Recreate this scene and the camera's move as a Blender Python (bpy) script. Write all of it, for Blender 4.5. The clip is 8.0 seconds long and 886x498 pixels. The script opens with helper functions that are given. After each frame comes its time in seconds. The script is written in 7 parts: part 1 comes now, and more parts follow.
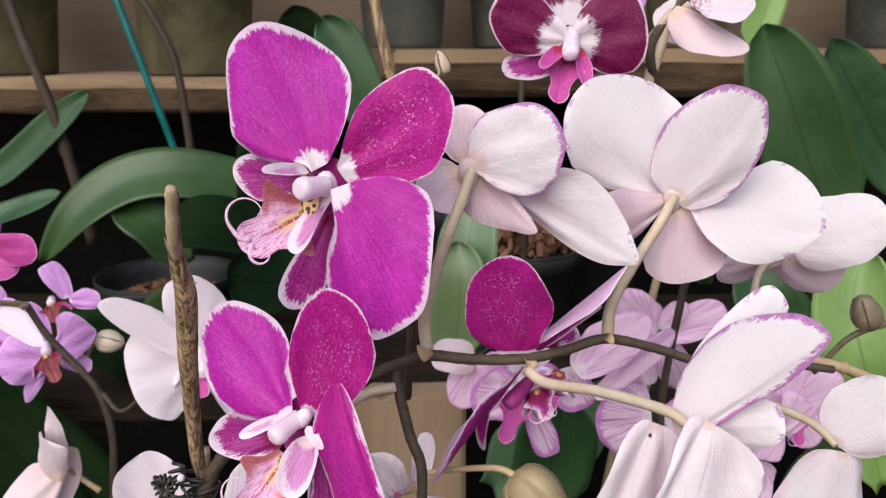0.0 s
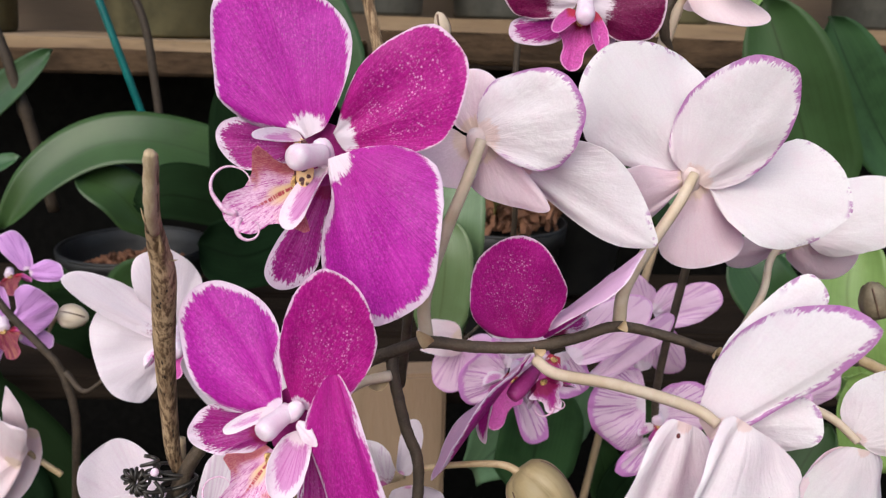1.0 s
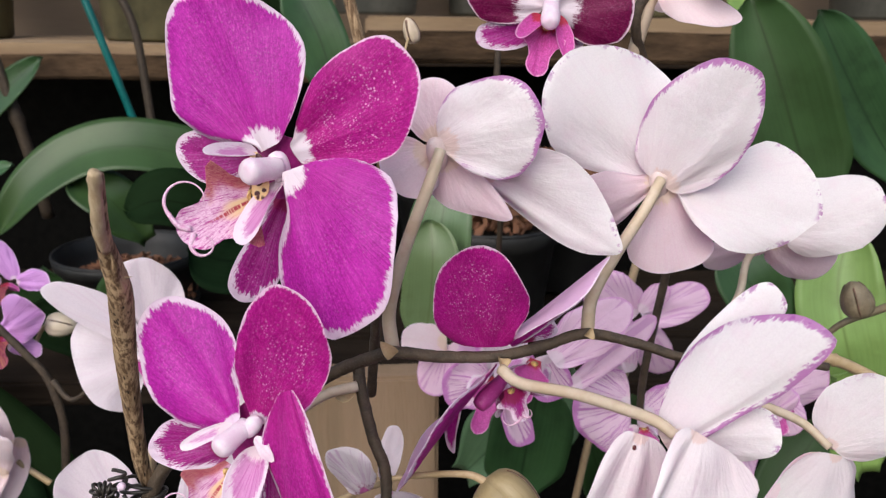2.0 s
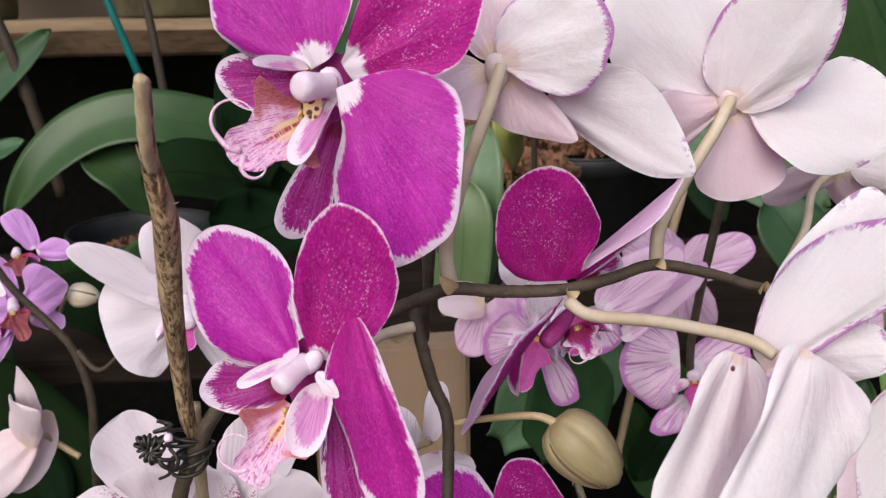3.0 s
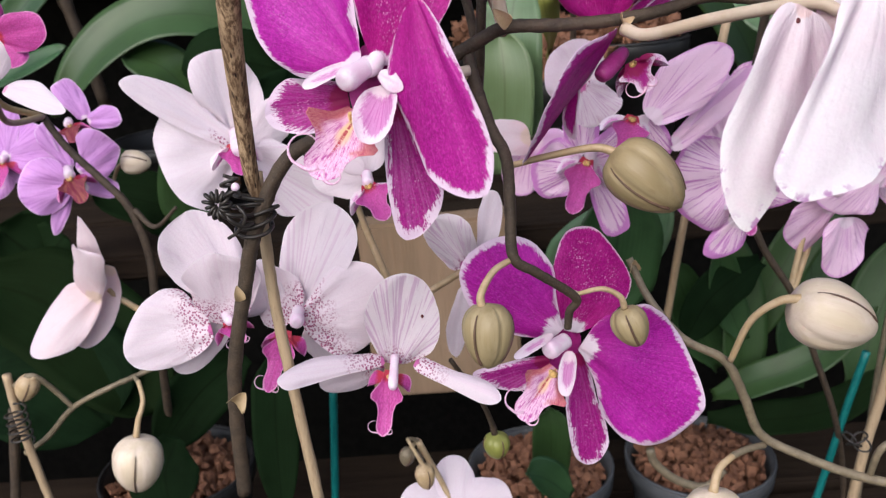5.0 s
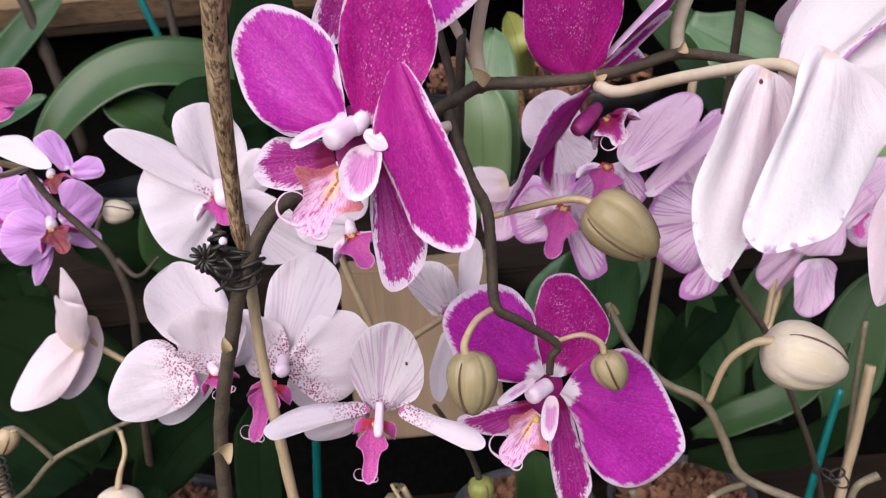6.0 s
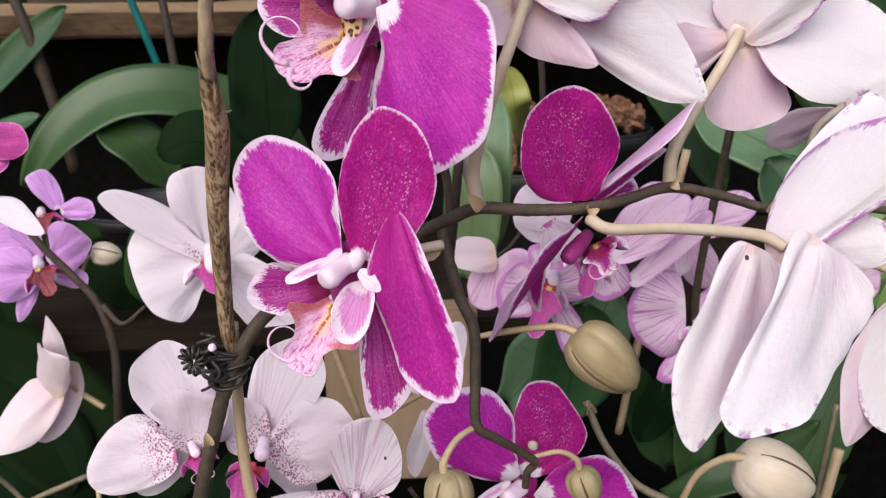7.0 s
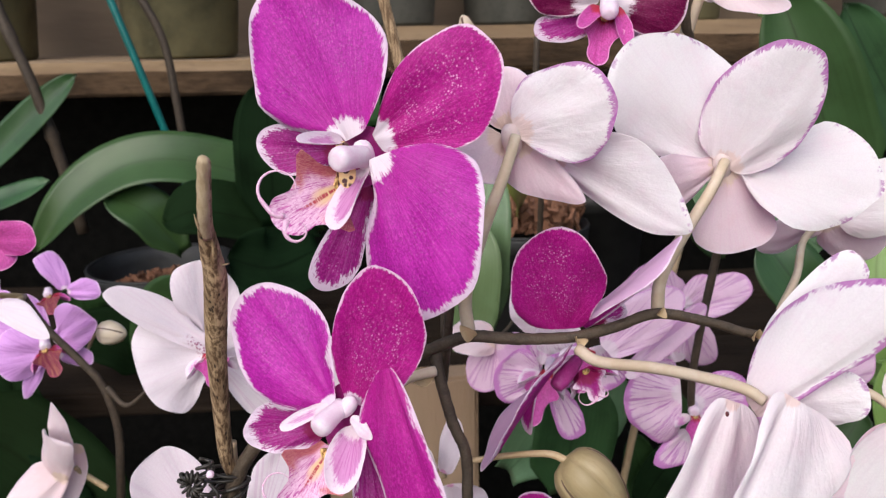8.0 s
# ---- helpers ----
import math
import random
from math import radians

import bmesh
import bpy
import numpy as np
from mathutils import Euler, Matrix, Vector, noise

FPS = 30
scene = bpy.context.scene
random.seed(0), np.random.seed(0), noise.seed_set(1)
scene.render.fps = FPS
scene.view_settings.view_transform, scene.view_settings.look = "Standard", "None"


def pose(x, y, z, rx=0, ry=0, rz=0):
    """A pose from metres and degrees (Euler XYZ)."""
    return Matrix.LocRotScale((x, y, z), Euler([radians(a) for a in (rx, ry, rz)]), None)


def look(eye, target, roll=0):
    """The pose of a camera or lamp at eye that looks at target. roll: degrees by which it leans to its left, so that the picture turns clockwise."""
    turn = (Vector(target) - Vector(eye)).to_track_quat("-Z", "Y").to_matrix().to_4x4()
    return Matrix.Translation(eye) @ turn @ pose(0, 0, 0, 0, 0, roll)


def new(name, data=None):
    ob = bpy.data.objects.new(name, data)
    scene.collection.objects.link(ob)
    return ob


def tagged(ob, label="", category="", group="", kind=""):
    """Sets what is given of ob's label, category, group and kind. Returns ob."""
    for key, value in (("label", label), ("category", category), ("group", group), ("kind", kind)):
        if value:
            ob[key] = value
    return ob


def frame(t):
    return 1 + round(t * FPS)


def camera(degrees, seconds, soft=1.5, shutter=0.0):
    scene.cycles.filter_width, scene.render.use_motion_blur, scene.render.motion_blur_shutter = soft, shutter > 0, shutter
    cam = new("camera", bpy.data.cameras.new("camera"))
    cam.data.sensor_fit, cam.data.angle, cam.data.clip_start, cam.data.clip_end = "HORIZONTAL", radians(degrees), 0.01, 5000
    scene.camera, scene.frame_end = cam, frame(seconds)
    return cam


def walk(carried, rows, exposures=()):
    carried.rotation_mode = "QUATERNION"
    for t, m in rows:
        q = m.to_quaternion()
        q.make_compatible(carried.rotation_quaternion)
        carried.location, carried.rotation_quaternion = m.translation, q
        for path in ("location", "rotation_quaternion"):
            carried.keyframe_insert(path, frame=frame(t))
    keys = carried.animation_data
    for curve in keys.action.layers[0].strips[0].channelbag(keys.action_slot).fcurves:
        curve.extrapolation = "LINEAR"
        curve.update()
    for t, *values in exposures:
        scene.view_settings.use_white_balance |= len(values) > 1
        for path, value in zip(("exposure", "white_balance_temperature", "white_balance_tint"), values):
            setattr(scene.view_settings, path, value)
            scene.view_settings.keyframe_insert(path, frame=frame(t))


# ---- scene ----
cam = camera(57.5, 8.0, soft=1.25)
cam.data.dof.use_dof = True
cam.data.dof.focus_distance, cam.data.dof.aperture_fstop = 0.285, 24.0
METRES, EYE, TILT, LEAN, TURN = 0.27, 1.10, -14.0, 0.0, 0.0
ROWS = [
    (0.0, 0.0, 0.0, 0.0, -0.0, 0.0, -0.0),
    (0.5, -0.0566, 0.0697, -0.0037, 0.13, -0.88, -1.08),
    (1.0, -0.0485, 0.0979, 0.0041, -2.35, -1.8, -1.11),
    (1.2, -0.0187, 0.0917, 0.0129, -2.50, -2.56, -0.69),
    (2.3, 0.0146, 0.1219, 0.0291, -0.69, -2.07, 0.51),
    (2.5, -0.0008, 0.1447, 0.012, -0.58, -2.78, 1.62),
    (3.0, -0.0558, 0.1691, -0.0544, -1.43, -2.89, 1.36),
    (3.5, -0.0764, 0.1589, -0.1476, -1.93, -3.53, 1.33),
    (4.0, -0.1099, 0.1526, -0.2474, -1.31, -4.0, 3.12),
    (4.5, -0.1112, 0.1408, -0.3333, -0.02, -4.37, 4.53),
    (4.7, -0.0988, 0.1400, -0.3369, 0.96, -5.60, 4.46),
    (5.8, -0.1133, 0.1308, -0.3554, -0.80, -2.21, 4.69),
    (6.0, -0.1067, 0.1135, -0.3233, -0.86, -2.34, 5.06),
    (6.5, -0.0952, 0.0932, -0.2509, -1.58, -2.4, 4.12),
    (7.0, -0.1045, 0.1013, -0.1599, -1.85, -2.63, 1.45),
    (7.5, -0.104, 0.0943, -0.0802, -1.63, -2.02, 1.19),
    (8.0, -0.0813, 0.076, -0.0137, -1.31, -1.1, 1.43),
]
# the camera lets the picture grow a little brighter on its way back up
EXPOSURES = [(0.0, 0.46, 6500, 10), (2.5, 0.42, 6500, 10), (3.5, 0.38, 6550, 10), (4.0, 0.38, 6550, 10), (4.5, 0.46, 6400, 13), (6.0, 0.60, 6300, 14), (6.5, 0.55, 6300, 14), (7.0, 0.51, 6450, 11), (8.0, 0.50, 6450, 11)]
walk(cam, [(t, pose(0, 0, EYE, TILT, LEAN, TURN) @ pose(METRES * x, METRES * y, METRES * z, 90 + pitch, roll, yaw)) for t, x, y, z, yaw, pitch, roll in ROWS], EXPOSURES)

# ---- light: open shade under a bright overcast sky ----
world = bpy.data.worlds.new("sky")
scene.world = world
world.use_nodes = True
wn = world.node_tree
sky = wn.nodes.new("ShaderNodeTexSky")
sky.sky_type = "NISHITA"
sky.sun_disc = False
sky.sun_elevation, sky.sun_rotation = radians(42), radians(200)
sky.air_density, sky.dust_density = 1.0, 3.0
wn.nodes["Background"].inputs["Strength"].default_value = 0.12
wn.links.new(sky.outputs[0], wn.nodes["Background"].inputs[0])
sun = new("sun", bpy.data.lights.new("sun", "SUN"))
sun.data.energy, sun.data.angle, sun.data.color = 2.0, radians(70), (0.97, 0.965, 0.975)
sun.matrix_world = look((-0.7, -1.35, 2.55), (0, 0.5, 0.9))


# ---- node helpers ----
class Nodes:
    """A material with short ways to add nodes to it."""

    def __init__(self, name, rough=0.5, specular=0.4):
        self.m = bpy.data.materials.new(name)
        self.m.use_nodes = True
        self.t = self.m.node_tree
        self.b = self.t.nodes["Principled BSDF"]
        self.b.inputs["Roughness"].default_value = rough
        self.b.inputs["Specular IOR Level"].default_value = specular

    def add(self, kind, out=0, values=None, **inputs):
        n = self.t.nodes.new("ShaderNode" + kind)
        for k, v in (values or {}).items():
            if k == "operation":
                n.operation = v
            elif k == "data_type":
                n.data_type = v
            elif k == "uv_map":
                n.uv_map = v
            elif k == "interpolation_type":
                n.interpolation_type = v
            elif k == "feature":
                n.feature = v
        for k, v in inputs.items():
            self.put(n.inputs[k.replace("_", " ")], v)
        return n.outputs[out]

    def put(self, socket, v):
        if isinstance(v, bpy.types.NodeSocket):
            self.t.links.new(v, socket)
        elif isinstance(v, (tuple, list)) and len(v) == 3 and socket.type == "RGBA":
            socket.default_value = (*v, 1)
        else:
            socket.default_value = v

    def math(self, op, a, b=0.0):
        n = self.t.nodes.new("ShaderNodeMath")
        n.operation = op
        self.put(n.inputs[0], a)
        self.put(n.inputs[1], b)
        return n.outputs[0]

    def smooth(self, v, lo, hi, a=0.0, b=1.0):
        n = self.t.nodes.new("ShaderNodeMapRange")
        n.interpolation_type = "SMOOTHSTEP"
        for i, x in enumerate((v, lo, hi, a, b)):
            self.put(n.inputs[i], x)
        return n.outputs[0]

    def mix(self, f, a, b, how="MIX"):
        n = self.t.nodes.new("ShaderNodeMix")
        n.data_type, n.blend_type = "RGBA", how
        self.put(n.inputs[0], f)
        self.put(n.inputs[6], a)
        self.put(n.inputs[7], b)
        return n.outputs[2]

    def noise(self, vector, scale, detail=2.0, rough=0.5):
        return self.add("TexNoise", Vector=vector, Scale=scale, Detail=detail, Roughness=rough)

    def vec(self, x, y, z=0.0):
        return self.add("CombineXYZ", X=x, Y=y, Z=z)

    def here(self):
        return self.add("TexCoord", 3)

    def random(self):
        n = self.t.nodes.new("ShaderNodeObjectInfo")
        return n.outputs["Random"]

    def bump(self, height, strength, distance):
        self.put(self.b.inputs["Normal"], self.add("Bump", Height=height, Strength=strength, Distance=distance))

    def done(self, colour, thin=0.0):
        """Colours the surface; thin: the share of light that a petal or leaf lets through."""
        self.put(self.b.inputs["Base Color"], colour)
        if thin:
            out = self.t.nodes["Material Output"]
            back = self.add("BsdfTranslucent", Color=colour)
            n = self.t.nodes.new("ShaderNodeMixShader")
            n.inputs[0].default_value = thin
            self.t.links.new(self.b.outputs[0], n.inputs[1])
            self.t.links.new(back, n.inputs[2])
            self.t.links.new(n.outputs[0], out.inputs[0])
        return self.m


def petal_paint(name, core, rim, throat, vein, rim_width=0.12, ragged=0.25, speckle=0.0, veins=0.2, fleck=0.0,
                fleck_colour=(0.3, 0.03, 0.3), spot_reach=0.42, spot_scale=620.0, throat_length=0.62, spots=0.0, spot_colour=(0.3, 0.01, 0.12), rough=0.45, thin=0.38, blush=0.0,
                blush_colour=(0.75, 0.45, 0.62), vein_count=36.0, patchy=0.0):
    """Orchid petal skin. Along the petal u runs 0 to 1, across it v; e is the distance to the edge in centimetres."""
    k = Nodes(name, rough, 0.26)
    uv = k.add("SeparateXYZ", 0, Vector=k.add("UVMap", values={"uv_map": "petal"}))
    uvs = uv.node
    u, v = uvs.outputs[0], uvs.outputs[1]
    e = k.add("SeparateXYZ", 0, Vector=k.add("UVMap", values={"uv_map": "edge"}))
    fan = e.node.outputs[1]
    here, rnd = k.here(), k.random()
    root = k.add("SeparateXYZ", 0, Vector=k.add("UVMap", values={"uv_map": "root"}))
    streak = k.noise(k.vec(k.math("MULTIPLY", u, 3.0), k.math("MULTIPLY", fan, 34.0), k.math("MULTIPLY", rnd, 30.0)), 1.0, 3.0, 0.6)
    broad = k.noise(here, 130.0, 2.0)
    fray = k.noise(k.vec(k.math("MULTIPLY", u, 30.0), k.math("MULTIPLY", fan, 80.0), k.math("MULTIPLY", rnd, 5.0)), 1.0, 2.0, 0.6)
    uneven = k.math("ADD", k.math("MULTIPLY", k.noise(here, 75.0, 1.0), 1.5), k.smooth(u, 0.6, 0.97, 0.05, 0.75))
    edge = k.math("DIVIDE", e, uneven)
    edge = k.math("ADD", edge, k.math("MULTIPLY", k.math("SUBTRACT", streak, 0.5), ragged * 0.7))
    edge = k.math("ADD", edge, k.math("MULTIPLY", k.math("SUBTRACT", fray, 0.5), ragged * 0.9))
    edge = k.math("ADD", edge, k.math("MULTIPLY", k.math("SUBTRACT", broad, 0.5), ragged * 0.8))
    edge = k.math("ADD", edge, k.smooth(u, 0.26, 0.04, 0.0, rim_width))
    inner = k.smooth(edge, rim_width * 0.6, rim_width * 1.3)
    if patchy:
        inner = k.math("MAXIMUM", inner, k.smooth(k.noise(here, 60.0, 2.0), 0.5, 0.62, 0.0, patchy))
    grain = k.noise(here, 1500.0, 2.0, 0.7)
    body = k.mix(k.smooth(grain, 0.35, 0.7), core, tuple(c * (0.72 if min(core) < 0.3 else 0.95) for c in core))
    if min(core) < 0.3:
        cells = k.noise(k.vec(k.math("MULTIPLY", u, 26.0), k.math("MULTIPLY", fan, 90.0), k.math("MULTIPLY", rnd, 9.0)), 1.0, 3.0, 0.65)
        body = k.mix(k.smooth(cells, 0.48, 0.66, 0.0, 0.75), body, tuple(min(1, c * 1.2 + 0.045) for c in core))
        spot = k.noise(here, 900.0, 3.0, 0.75)
        body = k.mix(k.smooth(spot, 0.47, 0.64, 0.0, 0.6), body, tuple(c * 0.52 for c in core))
        pale_vein = k.smooth(k.noise(k.vec(k.math("MULTIPLY", u, 2.5), k.math("MULTIPLY", fan, 60.0), k.math("MULTIPLY", rnd, 7.0)), 1.0, 2.0, 0.6), 0.58, 0.75)
        body = k.mix(k.math("MULTIPLY", pale_vein, k.smooth(u, 0.75, 0.15, 0.05, 0.45)), body, tuple(min(1, c * 1.25 + 0.16) for c in core))
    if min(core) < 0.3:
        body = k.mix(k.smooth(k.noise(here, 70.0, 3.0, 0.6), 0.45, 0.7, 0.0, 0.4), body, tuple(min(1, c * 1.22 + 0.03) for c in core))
        # core colour turns darker and redder towards the root, broken up by the cells
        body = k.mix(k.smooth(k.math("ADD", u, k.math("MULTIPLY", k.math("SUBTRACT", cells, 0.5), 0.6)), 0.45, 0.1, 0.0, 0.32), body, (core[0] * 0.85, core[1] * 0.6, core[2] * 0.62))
    lines = k.smooth(k.noise(k.vec(k.math("MULTIPLY", u, 1.6), k.math("MULTIPLY", fan, vein_count), k.math("MULTIPLY", rnd, 7.0)), 1.0, 1.0), 0.53, 0.62)
    body = k.mix(k.math("MULTIPLY", lines, veins), body, vein)
    if blush:
        body = k.mix(k.math("MULTIPLY", k.smooth(k.math("ADD", u, k.math("MULTIPLY", broad, 0.4)), 0.68, 0.22), blush), body, blush_colour)
    if blush:
        # blush blotches painted in as light that shines through the petal
        through_light = k.math("MULTIPLY", k.smooth(k.noise(here, 85.0, 3.0, 0.6), 0.48, 0.72), 0.3)
        body = k.mix(through_light, body, blush_colour)
    col = k.mix(inner, rim, body)
    if fleck:
        patch = k.smooth(k.math("ADD", k.math("MULTIPLY", streak, 0.3), k.math("MULTIPLY", k.noise(here, 240.0, 4.0, 0.7), 0.7)), 0.5, 0.56)
        near = k.smooth(e, 0.26, 0.06)
        near = k.math("MULTIPLY", near, k.smooth(k.math("ADD", k.math("MULTIPLY", u, 0.5), k.noise(here, 55.0, 1.0)), 0.82, 0.98))
        col = k.mix(k.math("MULTIPLY", k.math("MULTIPLY", patch, near), fleck), col, fleck_colour)
    if speckle:
        cell = k.add("TexVoronoi", 0, Vector=k.vec(k.math("MULTIPLY", root, 7.0), k.math("MULTIPLY", fan, 34.0), k.math("MULTIPLY", rnd, 20.0)), Scale=1.0)
        fine = k.add("TexVoronoi", 0, Vector=here, Scale=900.0)
        field = k.math("MULTIPLY", k.smooth(k.noise(here, 110.0, 3.0, 0.6), 0.38, 0.6), k.smooth(e, 0.2, 0.9))
        dots = k.math("MULTIPLY", k.math("MAXIMUM", k.smooth(cell, 0.34, 0.16), k.math("MULTIPLY", k.smooth(fine, 0.36, 0.2), 0.3)), field)
        col = k.mix(k.math("MULTIPLY", dots, speckle), col, (0.88, 0.46, 0.76))
    if spots:
        cell = k.add("TexVoronoi", 0, Vector=here, Scale=spot_scale)
        close = k.smooth(k.math("ADD", u, k.math("MULTIPLY", k.math("SUBTRACT", broad, 0.5), 0.4)), spot_reach, spot_reach * 0.38)
        dots = k.math("MULTIPLY", k.smooth(cell, 0.5, 0.36), close)
        col = k.mix(k.math("MULTIPLY", dots, spots), col, spot_colour)
    blot = k.math("ADD", k.math("MULTIPLY", k.math("SUBTRACT", streak, 0.5), 0.7), k.math("MULTIPLY", k.math("SUBTRACT", k.noise(here, 350.0, 3.0, 0.6), 0.5), 0.9))
    white = k.smooth(k.math("ADD", k.math("DIVIDE", root, throat_length), blot), 1.15, 0.85)
    col = k.mix(white, col, throat)
    col = k.mix(k.smooth(k.noise(here, 45.0, 3.0), 0.4, 0.8, 0.0, 0.16 if min(core) < 0.3 else 0.07), col, tuple(c * 0.7 for c in core))
    ripple = k.noise(k.vec(k.math("MULTIPLY", u, 5.0), k.math("MULTIPLY", fan, 8.0), k.math("MULTIPLY", rnd, 9.0)), 1.0, 3.0)
    puff = k.noise(here, 160.0, 3.0, 0.5)
    k.bump(k.math("ADD", k.math("ADD", k.math("MULTIPLY", ripple, 2.4), k.math("MULTIPLY", puff, 1.6)), k.math("ADD", k.math("MULTIPLY", lines, 0.25 if min(core) < 0.3 else 0.05), k.math("MULTIPLY", grain, 0.25))), 0.32 if min(core) < 0.3 else 0.45, 0.0007)
    return k.done(col, thin)


WHITE = (0.86, 0.85, 0.835)
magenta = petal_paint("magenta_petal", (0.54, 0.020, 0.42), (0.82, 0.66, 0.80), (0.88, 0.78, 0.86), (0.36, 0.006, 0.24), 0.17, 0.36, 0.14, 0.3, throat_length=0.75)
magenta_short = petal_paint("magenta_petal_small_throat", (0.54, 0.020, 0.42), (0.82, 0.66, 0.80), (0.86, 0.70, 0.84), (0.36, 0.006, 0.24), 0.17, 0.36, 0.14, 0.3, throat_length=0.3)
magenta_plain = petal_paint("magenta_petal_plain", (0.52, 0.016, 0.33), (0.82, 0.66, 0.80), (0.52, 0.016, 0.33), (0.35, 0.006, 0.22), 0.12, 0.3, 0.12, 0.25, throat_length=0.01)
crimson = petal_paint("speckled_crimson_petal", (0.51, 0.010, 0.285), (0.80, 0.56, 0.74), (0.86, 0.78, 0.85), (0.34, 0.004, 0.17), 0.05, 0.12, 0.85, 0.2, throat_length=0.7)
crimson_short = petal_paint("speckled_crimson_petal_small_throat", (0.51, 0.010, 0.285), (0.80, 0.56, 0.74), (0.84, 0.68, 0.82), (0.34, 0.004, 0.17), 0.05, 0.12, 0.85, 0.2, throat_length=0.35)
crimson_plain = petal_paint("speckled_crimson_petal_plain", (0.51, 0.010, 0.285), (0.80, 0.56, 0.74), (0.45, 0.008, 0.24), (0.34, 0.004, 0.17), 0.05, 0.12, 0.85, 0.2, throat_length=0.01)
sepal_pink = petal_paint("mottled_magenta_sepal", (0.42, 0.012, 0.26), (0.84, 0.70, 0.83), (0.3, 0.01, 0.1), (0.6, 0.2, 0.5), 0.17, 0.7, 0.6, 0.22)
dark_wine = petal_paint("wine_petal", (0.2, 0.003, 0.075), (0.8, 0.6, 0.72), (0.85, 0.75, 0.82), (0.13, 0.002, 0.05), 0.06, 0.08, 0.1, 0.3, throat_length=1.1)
ivory_edged = petal_paint("ivory_petal_back_edged", WHITE, (0.50, 0.22, 0.47), (0.82, 0.66, 0.62), (0.78, 0.70, 0.74), 0.13, 0.4, 0.0, 0.12, fleck=0.6, patchy=0.85, blush=0.4, blush_colour=(0.86, 0.70, 0.76), rough=0.38)
ivory = petal_paint("ivory_petal_back", WHITE, WHITE, (0.82, 0.66, 0.62), (0.78, 0.72, 0.75), 0.02, 0.05, 0.0, 0.14, fleck=0.8, fleck_colour=(0.42, 0.14, 0.40), blush=0.42, blush_colour=(0.86, 0.72, 0.76), throat_length=0.3)
rosy = petal_paint("rosy_petal_back", (0.90, 0.77, 0.80), (0.88, 0.76, 0.82), (0.84, 0.68, 0.58), (0.84, 0.58, 0.70), 0.05, 0.1, 0.0, 0.14, blush=0.6, blush_colour=(0.86, 0.64, 0.66), thin=0.45)
lilac_back = petal_paint("lilac_petal_back", (0.74, 0.46, 0.68), (0.88, 0.74, 0.85), (0.8, 0.6, 0.7), (0.66, 0.36, 0.62), 0.06, 0.1, 0.0, 0.3, thin=0.3)
pale = petal_paint("pale_striped_petal", (0.84, 0.745, 0.80), (0.85, 0.775, 0.815), (0.75, 0.4, 0.6), (0.70, 0.46, 0.62), 0.04, 0.1, 0.0, 0.13, throat_length=0.2)
pale_spotted = petal_paint("pale_spotted_petal", (0.83, 0.73, 0.79), (0.84, 0.765, 0.81), (0.6, 0.15, 0.4), (0.72, 0.48, 0.64), 0.04, 0.1, 0.0, 0.14, throat_length=0.2, spots=0.9, spot_scale=900.0)
pale_dotted = petal_paint("pale_petal_dotted_claw", (0.86, 0.775, 0.83), (0.86, 0.78, 0.82), (0.6, 0.15, 0.4), (0.72, 0.48, 0.64), 0.04, 0.1, 0.0, 0.1, throat_length=0.2, spots=0.8, spot_scale=750.0, spot_reach=0.2)
pale_veined = petal_paint("pale_veined_petal", (0.86, 0.77, 0.83), (0.86, 0.79, 0.83), (0.6, 0.15, 0.4), (0.62, 0.36, 0.56), 0.04, 0.1, 0.0, 0.3, throat_length=0.2)
pale_lined = petal_paint("pale_lined_petal", (0.82, 0.74, 0.785), (0.84, 0.77, 0.81), (0.6, 0.15, 0.4), (0.46, 0.16, 0.42), 0.05, 0.1, 0.0, 0.42, throat_length=0.3, spots=0.7, spot_scale=800.0, spot_reach=0.2)
lilac = petal_paint("lilac_striped_petal", (0.66, 0.34, 0.72), (0.78, 0.54, 0.82), (0.82, 0.66, 0.80), (0.44, 0.16, 0.52), 0.05, 0.15, 0.0, 0.55, thin=0.18, vein_count=22.0, throat_length=0.25)
lilac_pale = petal_paint("pale_lilac_petal", (0.90, 0.64, 0.81), (0.76, 0.40, 0.70), (0.86, 0.70, 0.80), (0.60, 0.24, 0.56), 0.07, 0.15, 0.0, 0.55, thin=0.22, vein_count=20.0)
lilac_veined = petal_paint("veined_lilac_petal", (0.92, 0.68, 0.84), (0.68, 0.27, 0.64), (0.90, 0.76, 0.85), (0.54, 0.15, 0.52), 0.26, 0.45, 0.0, 0.8, thin=0.18, vein_count=22.0)


